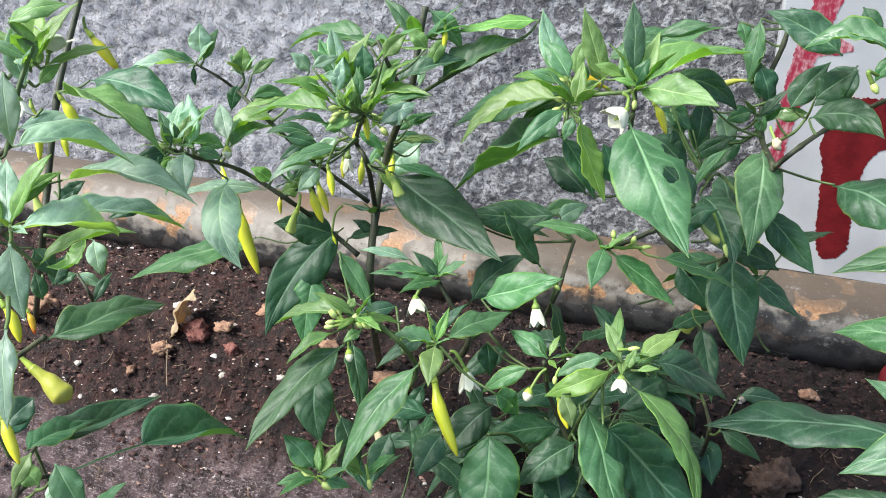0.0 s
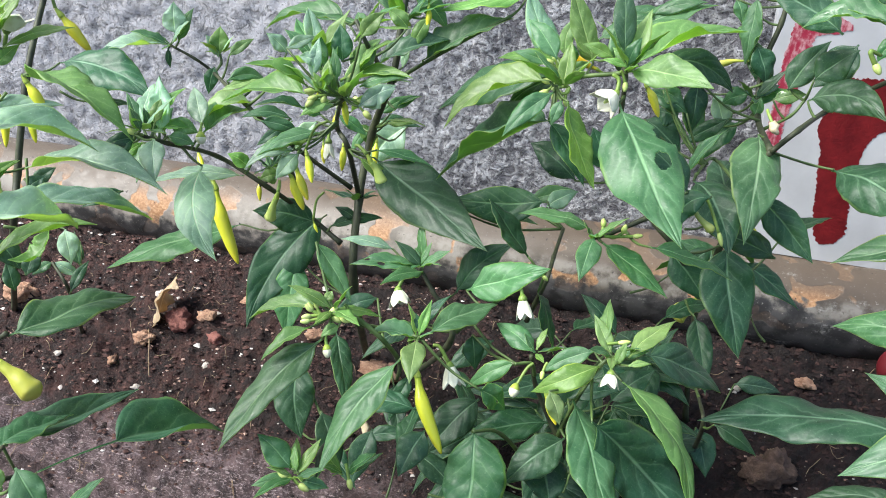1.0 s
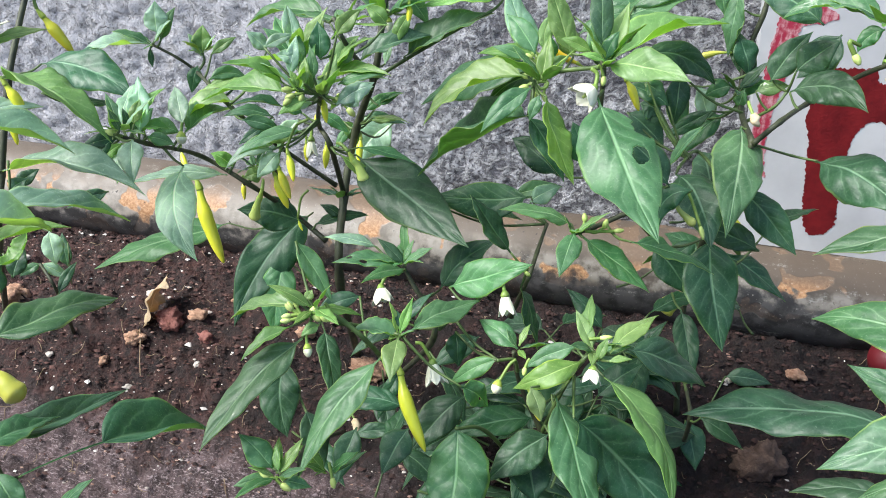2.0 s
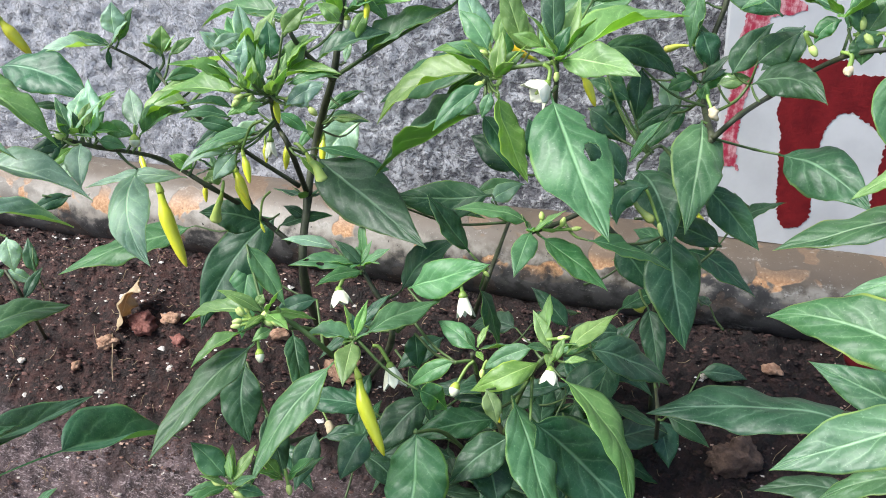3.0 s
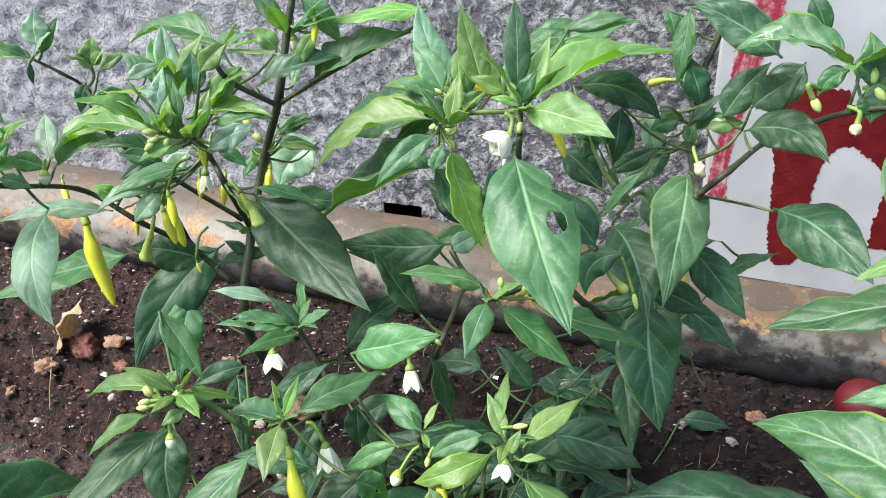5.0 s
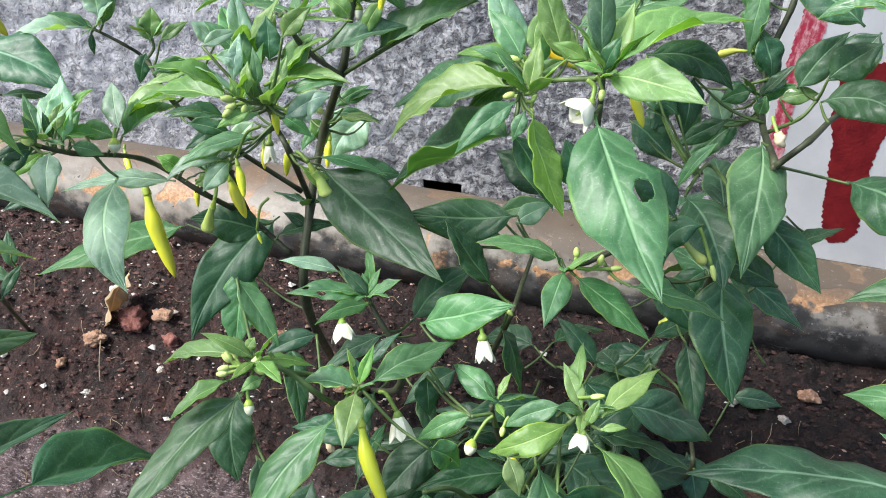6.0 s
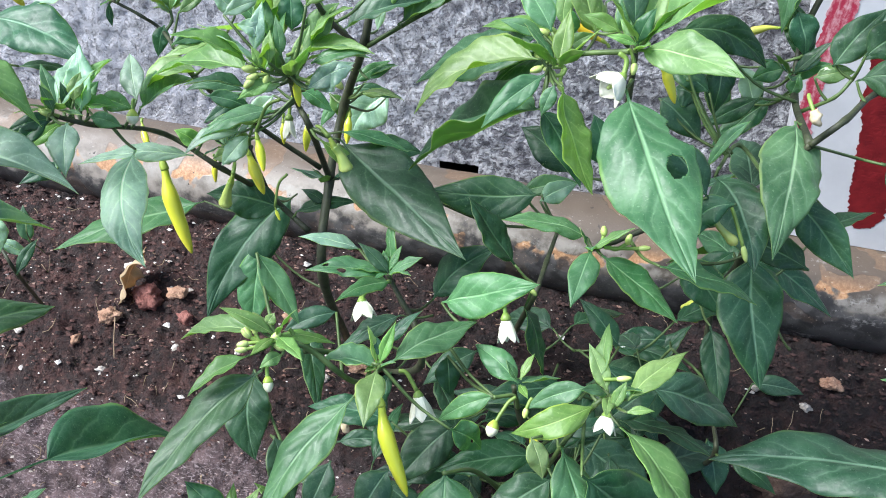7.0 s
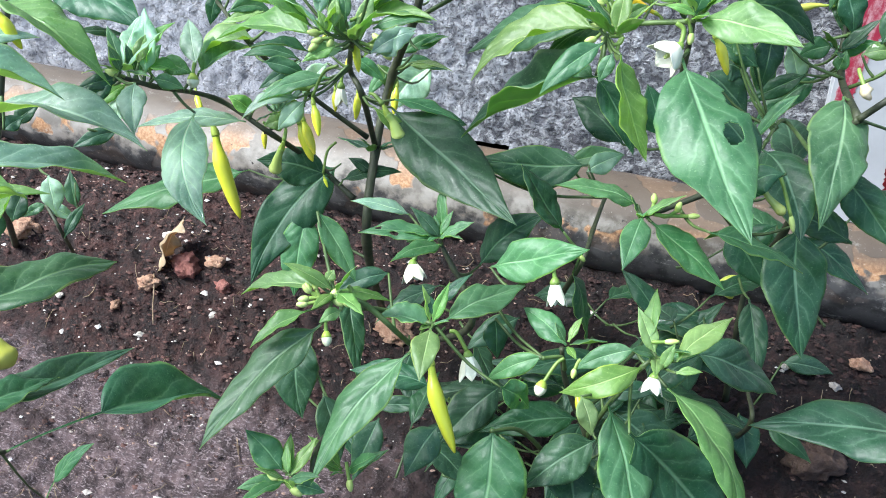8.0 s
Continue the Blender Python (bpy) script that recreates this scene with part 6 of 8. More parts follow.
branch(near_plant, [(0.300, 0.400, 0.050), (0.159, 0.402, 0.199), (0.133, 0.385, 0.218)], 0.0018, 0.0012)
branch(low_plant, [(0.062, 0.625, -0.065), (0.055, 0.510, 0.084), (0.052, 0.546, 0.079)], 0.0022, 0.0012, "main_stem")
branch(low_plant, [(0.052, 0.546, 0.079), (0.046, 0.626, 0.039), (0.020, 0.636, 0.052)], 0.0012, 0.0010)
branch(left_plant, [(-0.704, 0.638, -0.060), (-0.511, 0.491, 0.158), (-0.502, 0.506, 0.212), (-0.502, 0.540, 0.275), (-0.504, 0.568, 0.310), (-0.503, 0.595, 0.345), (-0.499, 0.605, 0.371)], 0.0036, 0.0024, "main_stem")
branch(left_plant, [(-0.396, 0.435, 0.333), (-0.451, 0.487, 0.307), (-0.503, 0.541, 0.279)], 0.0010, 0.0014)
branch(left_plant, [(-0.358, 0.341, 0.338), (-0.384, 0.348, 0.317), (-0.411, 0.349, 0.266), (-0.422, 0.306, 0.232), (-0.410, 0.254, 0.173)], 0.0014, 0.0028)
branch(left_plant, [(-0.293, 0.267, 0.338), (-0.325, 0.283, 0.318), (-0.411, 0.349, 0.266)], 0.0014, 0.0020)
branch(left_plant, [(-0.341, 0.311, 0.231), (-0.367, 0.315, 0.210), (-0.386, 0.315, 0.195), (-0.415, 0.315, 0.193)], 0.0014, 0.0020)
branch(left_plant, [(-0.364, 0.313, 0.108), (-0.365, 0.293, 0.124), (-0.363, 0.262, 0.131)], 0.0012, 0.0020)
branch(left_plant, [(-0.395, 0.325, 0.113), (-0.373, 0.294, 0.131), (-0.346, 0.257, 0.142)], 0.0012, 0.0020)
branch(left_plant, [(-0.345, 0.364, 0.390), (-0.350, 0.348, 0.366), (-0.358, 0.341, 0.338)], 0.0012, 0.0016)
branch(left_plant, [(-0.604, 0.627, -0.065), (-0.518, 0.540, 0.068), (-0.534, 0.546, 0.095)], 0.0020, 0.0013)
branch(left_plant, [(-0.644, 0.685, -0.043), (-0.507, 0.554, 0.099), (-0.510, 0.561, 0.113)], 0.0006, 0.0005)
# leaf stalks
petiole(left_plant, (-0.472, 0.550, 0.293), (-0.483, 0.534, 0.289))
petiole(left_plant, (-0.367, 0.383, 0.296), (-0.379, 0.365, 0.302))
petiole(left_plant, (-0.311, 0.301, 0.322), (-0.320, 0.281, 0.321))
petiole(left_plant, (-0.285, 0.261, 0.341), (-0.293, 0.267, 0.338))
petiole(left_plant, (-0.294, 0.278, 0.310), (-0.307, 0.274, 0.328))
petiole(left_plant, (-0.279, 0.251, 0.340), (-0.293, 0.267, 0.338))
petiole(left_plant, (-0.442, 0.433, 0.301), (-0.432, 0.450, 0.311))
petiole(left_plant, (-0.360, 0.384, 0.370), (-0.350, 0.367, 0.379))
petiole(left_plant, (-0.354, 0.360, 0.403), (-0.345, 0.364, 0.390))
petiole(left_plant, (-0.333, 0.308, 0.320), (-0.338, 0.293, 0.310))
petiole(left_plant, (-0.247, 0.208, 0.330), (-0.260, 0.225, 0.332))
petiole(left_plant, (-0.308, 0.302, 0.399), (-0.320, 0.318, 0.391))
petiole(left_plant, (-0.362, 0.379, 0.361), (-0.352, 0.361, 0.370))
petiole(left_plant, (-0.499, 0.481, 0.129), (-0.510, 0.490, 0.146))
petiole(left_plant, (-0.503, 0.469, 0.121), (-0.510, 0.483, 0.137))
petiole(left_plant, (-0.528, 0.571, 0.077), (-0.527, 0.573, 0.078))
petiole(left_plant, (-0.443, 0.454, 0.234), (-0.445, 0.463, 0.254))
petiole(left_plant, (-0.448, 0.544, 0.265), (-0.465, 0.534, 0.276))
petiole(left_plant, (-0.445, 0.556, 0.179), (-0.461, 0.542, 0.185))
petiole(left_plant, (-0.360, 0.367, 0.365), (-0.349, 0.352, 0.372))
petiole(left_plant, (-0.372, 0.386, 0.367), (-0.358, 0.371, 0.374))
petiole(left_plant, (-0.340, 0.316, 0.344), (-0.352, 0.335, 0.343))
petiole(left_plant, (-0.338, 0.302, 0.318), (-0.339, 0.294, 0.309))
petiole(left_plant, (-0.467, 0.483, 0.219), (-0.485, 0.495, 0.215))
petiole(left_plant, (-0.387, 0.365, 0.253), (-0.402, 0.353, 0.263))
petiole(left_plant, (-0.335, 0.356, 0.277), (-0.350, 0.340, 0.283))
petiole(left_plant, (-0.432, 0.467, 0.194), (-0.452, 0.477, 0.194))
petiole(left_plant, (-0.379, 0.290, 0.167), (-0.373, 0.288, 0.146))
petiole(left_plant, (-0.321, 0.259, 0.167), (-0.337, 0.258, 0.151))
petiole(left_plant, (-0.300, 0.250, 0.187), (-0.316, 0.252, 0.172))
petiole(left_plant, (-0.511, 0.534, 0.074), (-0.518, 0.540, 0.068))
petiole(back_plant, (-0.196, 0.490, 0.335), (-0.203, 0.480, 0.318))
petiole(back_plant, (-0.199, 0.490, 0.326), (-0.203, 0.480, 0.318))
petiole(back_plant, (-0.203, 0.495, 0.306), (-0.203, 0.480, 0.318))
petiole(back_plant, (-0.195, 0.490, 0.356), (-0.195, 0.501, 0.358))
petiole(back_plant, (-0.214, 0.600, 0.261), (-0.230, 0.606, 0.245))
petiole(back_plant, (-0.215, 0.600, 0.255), (-0.230, 0.606, 0.245))
petiole(back_plant, (-0.392, 0.596, 0.303), (-0.396, 0.595, 0.298))
petiole(back_plant, (-0.394, 0.596, 0.309), (-0.399, 0.594, 0.300))
petiole(back_plant, (-0.400, 0.592, 0.298), (-0.399, 0.594, 0.300))
petiole(back_plant, (-0.349, 0.598, 0.295), (-0.355, 0.591, 0.276))
petiole(back_plant, (-0.338, 0.460, 0.297), (-0.326, 0.448, 0.292))
petiole(back_plant, (-0.308, 0.430, 0.302), (-0.330, 0.441, 0.298))
petiole(back_plant, (-0.339, 0.476, 0.288), (-0.321, 0.471, 0.277))
petiole(back_plant, (-0.324, 0.455, 0.300), (-0.325, 0.449, 0.292))
petiole(back_plant, (-0.317, 0.497, 0.282), (-0.323, 0.487, 0.267))
petiole(back_plant, (-0.319, 0.501, 0.274), (-0.324, 0.494, 0.263))
petiole(back_plant, (-0.324, 0.459, 0.295), (-0.322, 0.453, 0.288))
petiole(back_plant, (-0.330, 0.439, 0.295), (-0.330, 0.441, 0.298))
petiole(back_plant, (-0.215, 0.460, 0.336), (-0.194, 0.466, 0.330))
petiole(back_plant, (-0.221, 0.473, 0.325), (-0.201, 0.479, 0.320))
petiole(back_plant, (-0.199, 0.461, 0.332), (-0.194, 0.464, 0.331))
petiole(back_plant, (-0.197, 0.488, 0.331), (-0.201, 0.478, 0.321))
petiole(back_plant, (-0.184, 0.466, 0.324), (-0.194, 0.465, 0.330))
petiole(back_plant, (-0.205, 0.510, 0.327), (-0.193, 0.519, 0.336))
petiole(back_plant, (-0.204, 0.490, 0.342), (-0.190, 0.501, 0.350))
petiole(back_plant, (-0.225, 0.554, 0.345), (-0.198, 0.544, 0.320))
petiole(back_plant, (-0.176, 0.455, 0.371), (-0.194, 0.464, 0.331))
petiole(back_plant, (-0.267, 0.539, 0.325), (-0.303, 0.538, 0.281))
petiole(back_plant, (-0.216, 0.471, 0.337), (-0.197, 0.472, 0.326))
petiole(back_plant, (-0.201, 0.458, 0.328), (-0.194, 0.464, 0.331))
petiole(back_plant, (-0.213, 0.474, 0.342), (-0.197, 0.471, 0.326))
petiole(back_plant, (-0.280, 0.515, 0.282), (-0.303, 0.538, 0.281))
petiole(back_plant, (-0.214, 0.574, 0.309), (-0.205, 0.571, 0.302))
petiole(back_plant, (-0.183, 0.588, 0.311), (-0.183, 0.595, 0.308))
petiole(back_plant, (-0.181, 0.599, 0.340), (-0.204, 0.609, 0.339))
petiole(back_plant, (-0.175, 0.533, 0.353), (-0.193, 0.518, 0.337))
petiole(back_plant, (-0.237, 0.708, 0.201), (-0.233, 0.607, 0.239))
petiole(back_plant, (-0.222, 0.615, 0.245), (-0.230, 0.605, 0.245))
petiole(back_plant, (-0.203, 0.534, 0.255), (-0.224, 0.536, 0.259))
petiole(back_plant, (-0.283, 0.614, 0.150), (-0.277, 0.564, 0.180))
petiole(back_plant, (-0.306, 0.473, 0.263), (-0.322, 0.477, 0.273))
petiole(back_plant, (-0.370, 0.613, 0.126), (-0.278, 0.564, 0.180))
petiole(back_plant, (-0.300, 0.583, 0.119), (-0.239, 0.569, 0.096))
petiole(back_plant, (-0.255, 0.561, 0.173), (-0.258, 0.560, 0.168))
petiole(back_plant, (-0.308, 0.546, 0.235), (-0.309, 0.532, 0.228))
petiole(back_plant, (-0.265, 0.557, 0.177), (-0.266, 0.561, 0.173))
petiole(back_plant, (-0.211, 0.516, 0.358), (-0.198, 0.502, 0.365))
petiole(back_plant, (-0.194, 0.489, 0.333), (-0.200, 0.477, 0.322))
petiole(back_plant, (-0.181, 0.457, 0.328), (-0.194, 0.464, 0.331))
petiole(back_plant, (-0.301, 0.541, 0.283), (-0.303, 0.539, 0.281))
petiole(back_plant, (-0.307, 0.567, 0.291), (-0.318, 0.554, 0.279))
petiole(back_plant, (-0.221, 0.467, 0.318), (-0.201, 0.479, 0.320))
petiole(back_plant, (-0.274, 0.550, 0.268), (-0.290, 0.550, 0.259))
petiole(back_plant, (-0.207, 0.592, 0.269), (-0.217, 0.597, 0.275))
petiole(back_plant, (-0.227, 0.623, 0.241), (-0.233, 0.607, 0.239))
petiole(back_plant, (-0.208, 0.614, 0.294), (-0.208, 0.594, 0.302))
petiole(back_plant, (-0.212, 0.476, 0.345), (-0.197, 0.470, 0.327))
petiole(back_plant, (-0.198, 0.453, 0.341), (-0.194, 0.464, 0.331))
petiole(back_plant, (-0.202, 0.450, 0.339), (-0.194, 0.464, 0.331))
petiole(back_plant, (-0.244, 0.537, 0.282), (-0.232, 0.538, 0.275))
petiole(back_plant, (-0.247, 0.614, 0.242), (-0.233, 0.607, 0.239))
petiole(back_plant, (-0.237, 0.551, 0.277), (-0.233, 0.539, 0.274))
petiole(back_plant, (-0.256, 0.522, 0.266), (-0.233, 0.539, 0.274))
petiole(back_plant, (-0.245, 0.519, 0.273), (-0.229, 0.532, 0.279))
petiole(back_plant, (-0.209, 0.520, 0.261), (-0.224, 0.536, 0.259))
petiole(back_plant, (-0.198, 0.527, 0.265), (-0.224, 0.536, 0.259))
petiole(back_plant, (-0.216, 0.601, 0.208), (-0.235, 0.594, 0.214))
petiole(back_plant, (-0.307, 0.536, 0.231), (-0.309, 0.532, 0.227))
petiole(back_plant, (-0.321, 0.460, 0.291), (-0.321, 0.456, 0.286))
petiole(back_plant, (-0.332, 0.463, 0.288), (-0.321, 0.455, 0.287))
petiole(back_plant, (-0.314, 0.453, 0.293), (-0.322, 0.454, 0.288))
petiole(back_plant, (-0.322, 0.437, 0.303), (-0.330, 0.441, 0.298))
petiole(back_plant, (-0.336, 0.445, 0.289), (-0.328, 0.445, 0.295))
petiole(back_plant, (-0.337, 0.456, 0.284), (-0.323, 0.451, 0.290))
petiole(back_plant, (-0.328, 0.456, 0.294), (-0.324, 0.451, 0.291))
petiole(back_plant, (-0.334, 0.486, 0.286), (-0.322, 0.479, 0.272))
petiole(back_plant, (-0.114, 0.620, 0.354), (-0.124, 0.618, 0.341))
petiole(back_plant, (-0.200, 0.620, 0.354), (-0.202, 0.615, 0.356))
petiole(back_plant, (-0.270, 0.541, 0.274), (-0.293, 0.547, 0.264))
petiole(back_plant, (-0.273, 0.537, 0.269), (-0.292, 0.548, 0.263))
petiole(back_plant, (-0.250, 0.542, 0.274), (-0.233, 0.539, 0.274))
petiole(back_plant, (-0.235, 0.515, 0.279), (-0.225, 0.525, 0.285))
petiole(back_plant, (-0.250, 0.499, 0.270), (-0.225, 0.524, 0.286))
petiole(back_plant, (-0.246, 0.500, 0.268), (-0.225, 0.525, 0.285))
petiole(back_plant, (-0.234, 0.476, 0.352), (-0.198, 0.473, 0.324))
petiole(back_plant, (-0.215, 0.482, 0.338), (-0.200, 0.477, 0.321))
petiole(back_plant, (-0.194, 0.458, 0.343), (-0.194, 0.464, 0.331))
petiole(back_plant, (-0.202, 0.468, 0.322), (-0.198, 0.472, 0.325))
petiole(back_plant, (-0.327, 0.554, 0.292), (-0.322, 0.558, 0.279))
petiole(back_plant, (-0.239, 0.617, 0.239), (-0.233, 0.607, 0.239))
petiole(back_plant, (-0.232, 0.625, 0.248), (-0.231, 0.606, 0.242))
petiole(back_plant, (-0.232, 0.623, 0.244), (-0.232, 0.607, 0.240))
petiole(front_plant, (-0.192, 0.407, 0.261), (-0.172, 0.381, 0.232))
petiole(front_plant, (-0.179, 0.380, 0.236), (-0.172, 0.381, 0.232))
petiole(front_plant, (-0.183, 0.371, 0.226), (-0.172, 0.381, 0.232))
petiole(front_plant, (-0.176, 0.371, 0.219), (-0.172, 0.381, 0.232))
petiole(front_plant, (-0.168, 0.378, 0.225), (-0.167, 0.382, 0.230))
petiole(front_plant, (-0.232, 0.444, 0.133), (-0.202, 0.418, 0.095))
petiole(front_plant, (-0.130, 0.375, 0.211), (-0.131, 0.402, 0.208))
petiole(front_plant, (-0.198, 0.403, 0.128), (-0.188, 0.391, 0.111))
petiole(front_plant, (-0.178, 0.321, 0.163), (-0.165, 0.325, 0.158))
petiole(front_plant, (-0.177, 0.318, 0.159), (-0.165, 0.325, 0.158))
petiole(front_plant, (-0.175, 0.321, 0.161), (-0.165, 0.325, 0.158))
petiole(front_plant, (-0.171, 0.319, 0.157), (-0.165, 0.325, 0.158))
petiole(front_plant, (-0.177, 0.383, 0.238), (-0.172, 0.381, 0.232))
petiole(front_plant, (-0.126, 0.395, 0.211), (-0.127, 0.402, 0.208))
petiole(front_plant, (-0.121, 0.402, 0.212), (-0.127, 0.402, 0.208))
petiole(front_plant, (-0.070, 0.415, 0.191), (-0.106, 0.443, 0.196))
petiole(front_plant, (-0.086, 0.391, 0.186), (-0.127, 0.402, 0.208))
petiole(front_plant, (-0.134, 0.428, 0.197), (-0.113, 0.433, 0.192))
petiole(front_plant, (-0.166, 0.435, 0.206), (-0.151, 0.406, 0.191))
petiole(front_plant, (-0.141, 0.453, 0.220), (-0.145, 0.464, 0.212))
petiole(front_plant, (-0.147, 0.470, 0.208), (-0.145, 0.464, 0.213))
petiole(front_plant, (-0.174, 0.488, 0.210), (-0.147, 0.465, 0.215))
petiole(front_plant, (-0.114, 0.463, 0.204), (-0.098, 0.452, 0.200))
petiole(front_plant, (-0.128, 0.488, 0.182), (-0.133, 0.457, 0.198))
petiole(young_plant, (-0.024, 0.420, 0.207), (-0.017, 0.415, 0.203))
petiole(young_plant, (-0.037, 0.427, 0.160), (-0.034, 0.419, 0.158))
petiole(young_plant, (-0.019, 0.423, 0.212), (-0.013, 0.419, 0.206))
petiole(young_plant, (-0.004, 0.411, 0.214), (-0.013, 0.419, 0.206))
petiole(young_plant, (-0.003, 0.400, 0.217), (-0.013, 0.419, 0.206))
petiole(young_plant, (-0.044, 0.386, 0.200), (-0.022, 0.415, 0.194))
petiole(young_plant, (-0.005, 0.407, 0.199), (-0.016, 0.417, 0.205))
petiole(young_plant, (-0.031, 0.398, 0.186), (-0.025, 0.416, 0.186))
petiole(young_plant, (-0.018, 0.383, 0.186), (-0.023, 0.415, 0.190))
petiole(young_plant, (-0.067, 0.466, 0.210), (-0.064, 0.471, 0.224))
petiole(young_plant, (0.005, 0.443, 0.193), (-0.013, 0.419, 0.206))
petiole(young_plant, (-0.035, 0.417, 0.136), (-0.039, 0.422, 0.138))
petiole(young_plant, (-0.104, 0.443, 0.184), (-0.070, 0.414, 0.191))
petiole(young_plant, (-0.010, 0.407, 0.210), (-0.015, 0.417, 0.205))
petiole(young_plant, (-0.014, 0.527, 0.075), (-0.032, 0.481, 0.050))
petiole(young_plant, (-0.050, 0.413, 0.121), (-0.043, 0.424, 0.121))
petiole(young_plant, (-0.016, 0.527, 0.141), (-0.032, 0.474, 0.141))
petiole(young_plant, (-0.010, 0.595, 0.009), (-0.020, 0.548, -0.017))
petiole(young_plant, (-0.031, 0.528, 0.041), (-0.038, 0.480, 0.016))
petiole(young_plant, (-0.028, 0.460, 0.148), (-0.049, 0.426, 0.144))
petiole(right_plant, (-0.039, 0.477, 0.256), (-0.036, 0.474, 0.252))
petiole(right_plant, (-0.078, 0.484, 0.224), (-0.064, 0.484, 0.212))
petiole(right_plant, (-0.035, 0.462, 0.259), (-0.037, 0.472, 0.252))
petiole(right_plant, (-0.030, 0.471, 0.251), (-0.034, 0.475, 0.252))
petiole(right_plant, (-0.001, 0.456, 0.262), (-0.020, 0.489, 0.253))
petiole(right_plant, (-0.077, 0.544, 0.234), (-0.063, 0.536, 0.218))
petiole(right_plant, (-0.077, 0.542, 0.230), (-0.063, 0.536, 0.218))
petiole(right_plant, (-0.091, 0.550, 0.229), (-0.063, 0.536, 0.218))
petiole(right_plant, (-0.074, 0.497, 0.341), (-0.070, 0.496, 0.338))
petiole(right_plant, (-0.068, 0.478, 0.325), (-0.070, 0.496, 0.338))
petiole(right_plant, (-0.070, 0.487, 0.338), (-0.070, 0.496, 0.338))
petiole(right_plant, (-0.073, 0.513, 0.349), (-0.063, 0.507, 0.340))
petiole(right_plant, (-0.079, 0.524, 0.342), (-0.060, 0.510, 0.340))
petiole(right_plant, (-0.055, 0.549, 0.336), (-0.060, 0.510, 0.340))
petiole(right_plant, (-0.035, 0.513, 0.346), (-0.038, 0.510, 0.351))
petiole(right_plant, (-0.060, 0.481, 0.336), (-0.070, 0.496, 0.338))
petiole(right_plant, (-0.032, 0.493, 0.334), (-0.030, 0.503, 0.335))
petiole(right_plant, (-0.029, 0.499, 0.351), (-0.031, 0.502, 0.349))
petiole(right_plant, (-0.029, 0.535, 0.342), (-0.041, 0.514, 0.353))
petiole(right_plant, (-0.016, 0.593, 0.326), (0.019, 0.572, 0.270))
petiole(right_plant, (-0.068, 0.546, 0.334), (-0.060, 0.510, 0.340))
petiole(right_plant, (-0.052, 0.622, 0.341), (-0.045, 0.553, 0.348))
petiole(right_plant, (-0.072, 0.490, 0.319), (-0.070, 0.496, 0.338))
petiole(right_plant, (-0.036, 0.499, 0.286), (-0.024, 0.505, 0.291))
petiole(right_plant, (-0.064, 0.481, 0.336), (-0.070, 0.496, 0.338))
petiole(right_plant, (-0.068, 0.551, 0.330), (-0.060, 0.510, 0.340))
petiole(right_plant, (0.038, 0.619, 0.280), (0.057, 0.620, 0.284))
petiole(right_plant, (0.056, 0.576, 0.289), (0.060, 0.576, 0.287))
petiole(right_plant, (0.062, 0.551, 0.256), (0.055, 0.563, 0.265))
petiole(right_plant, (0.019, 0.545, 0.264), (0.020, 0.547, 0.268))
petiole(right_plant, (0.045, 0.517, 0.237), (0.017, 0.513, 0.226))
petiole(right_plant, (0.084, 0.599, 0.307), (0.091, 0.594, 0.297))
petiole(right_plant, (0.072, 0.615, 0.310), (0.084, 0.612, 0.302))
petiole(right_plant, (0.086, 0.606, 0.319), (0.084, 0.612, 0.302))
petiole(right_plant, (0.192, 0.493, 0.286), (0.174, 0.533, 0.341))
petiole(right_plant, (0.131, 0.574, 0.358), (0.127, 0.560, 0.342))
petiole(right_plant, (0.050, 0.658, 0.342), (0.063, 0.657, 0.339))
petiole(right_plant, (0.049, 0.646, 0.326), (0.059, 0.651, 0.322))
petiole(right_plant, (0.013, 0.607, 0.310), (0.058, 0.609, 0.285))
petiole(right_plant, (-0.010, 0.593, 0.306), (0.025, 0.574, 0.261))
petiole(right_plant, (-0.020, 0.594, 0.283), (0.026, 0.579, 0.260))
petiole(right_plant, (0.008, 0.589, 0.293), (0.026, 0.577, 0.260))
petiole(right_plant, (0.064, 0.613, 0.300), (0.074, 0.610, 0.288))
petiole(right_plant, (0.049, 0.626, 0.298), (0.057, 0.630, 0.294))
petiole(right_plant, (0.134, 0.553, 0.363), (0.136, 0.549, 0.350))
petiole(right_plant, (0.079, 0.535, 0.220), (0.044, 0.548, 0.219))
petiole(right_plant, (0.030, 0.664, 0.353), (0.064, 0.660, 0.352))
petiole(right_plant, (0.011, 0.536, 0.212), (0.020, 0.532, 0.209))
petiole(right_plant, (-0.052, 0.519, 0.349), (-0.041, 0.514, 0.353))
petiole(right_plant, (-0.071, 0.538, 0.342), (-0.060, 0.510, 0.340))
petiole(right_plant, (-0.030, 0.498, 0.354), (-0.031, 0.502, 0.349))
petiole(right_plant, (-0.039, 0.503, 0.357), (-0.035, 0.507, 0.351))
petiole(right_plant, (-0.030, 0.493, 0.356), (-0.031, 0.502, 0.349))
petiole(right_plant, (-0.070, 0.533, 0.329), (-0.060, 0.510, 0.340))
petiole(right_plant, (-0.080, 0.529, 0.332), (-0.060, 0.510, 0.340))
petiole(right_plant, (0.132, 0.553, 0.360), (0.134, 0.549, 0.350))
petiole(right_plant, (0.126, 0.555, 0.362), (0.133, 0.549, 0.350))
petiole(right_plant, (0.037, 0.644, 0.263), (0.057, 0.622, 0.286))
petiole(right_plant, (0.052, 0.642, 0.285), (0.057, 0.632, 0.296))
petiole(right_plant, (0.003, 0.597, 0.285), (0.028, 0.585, 0.258))
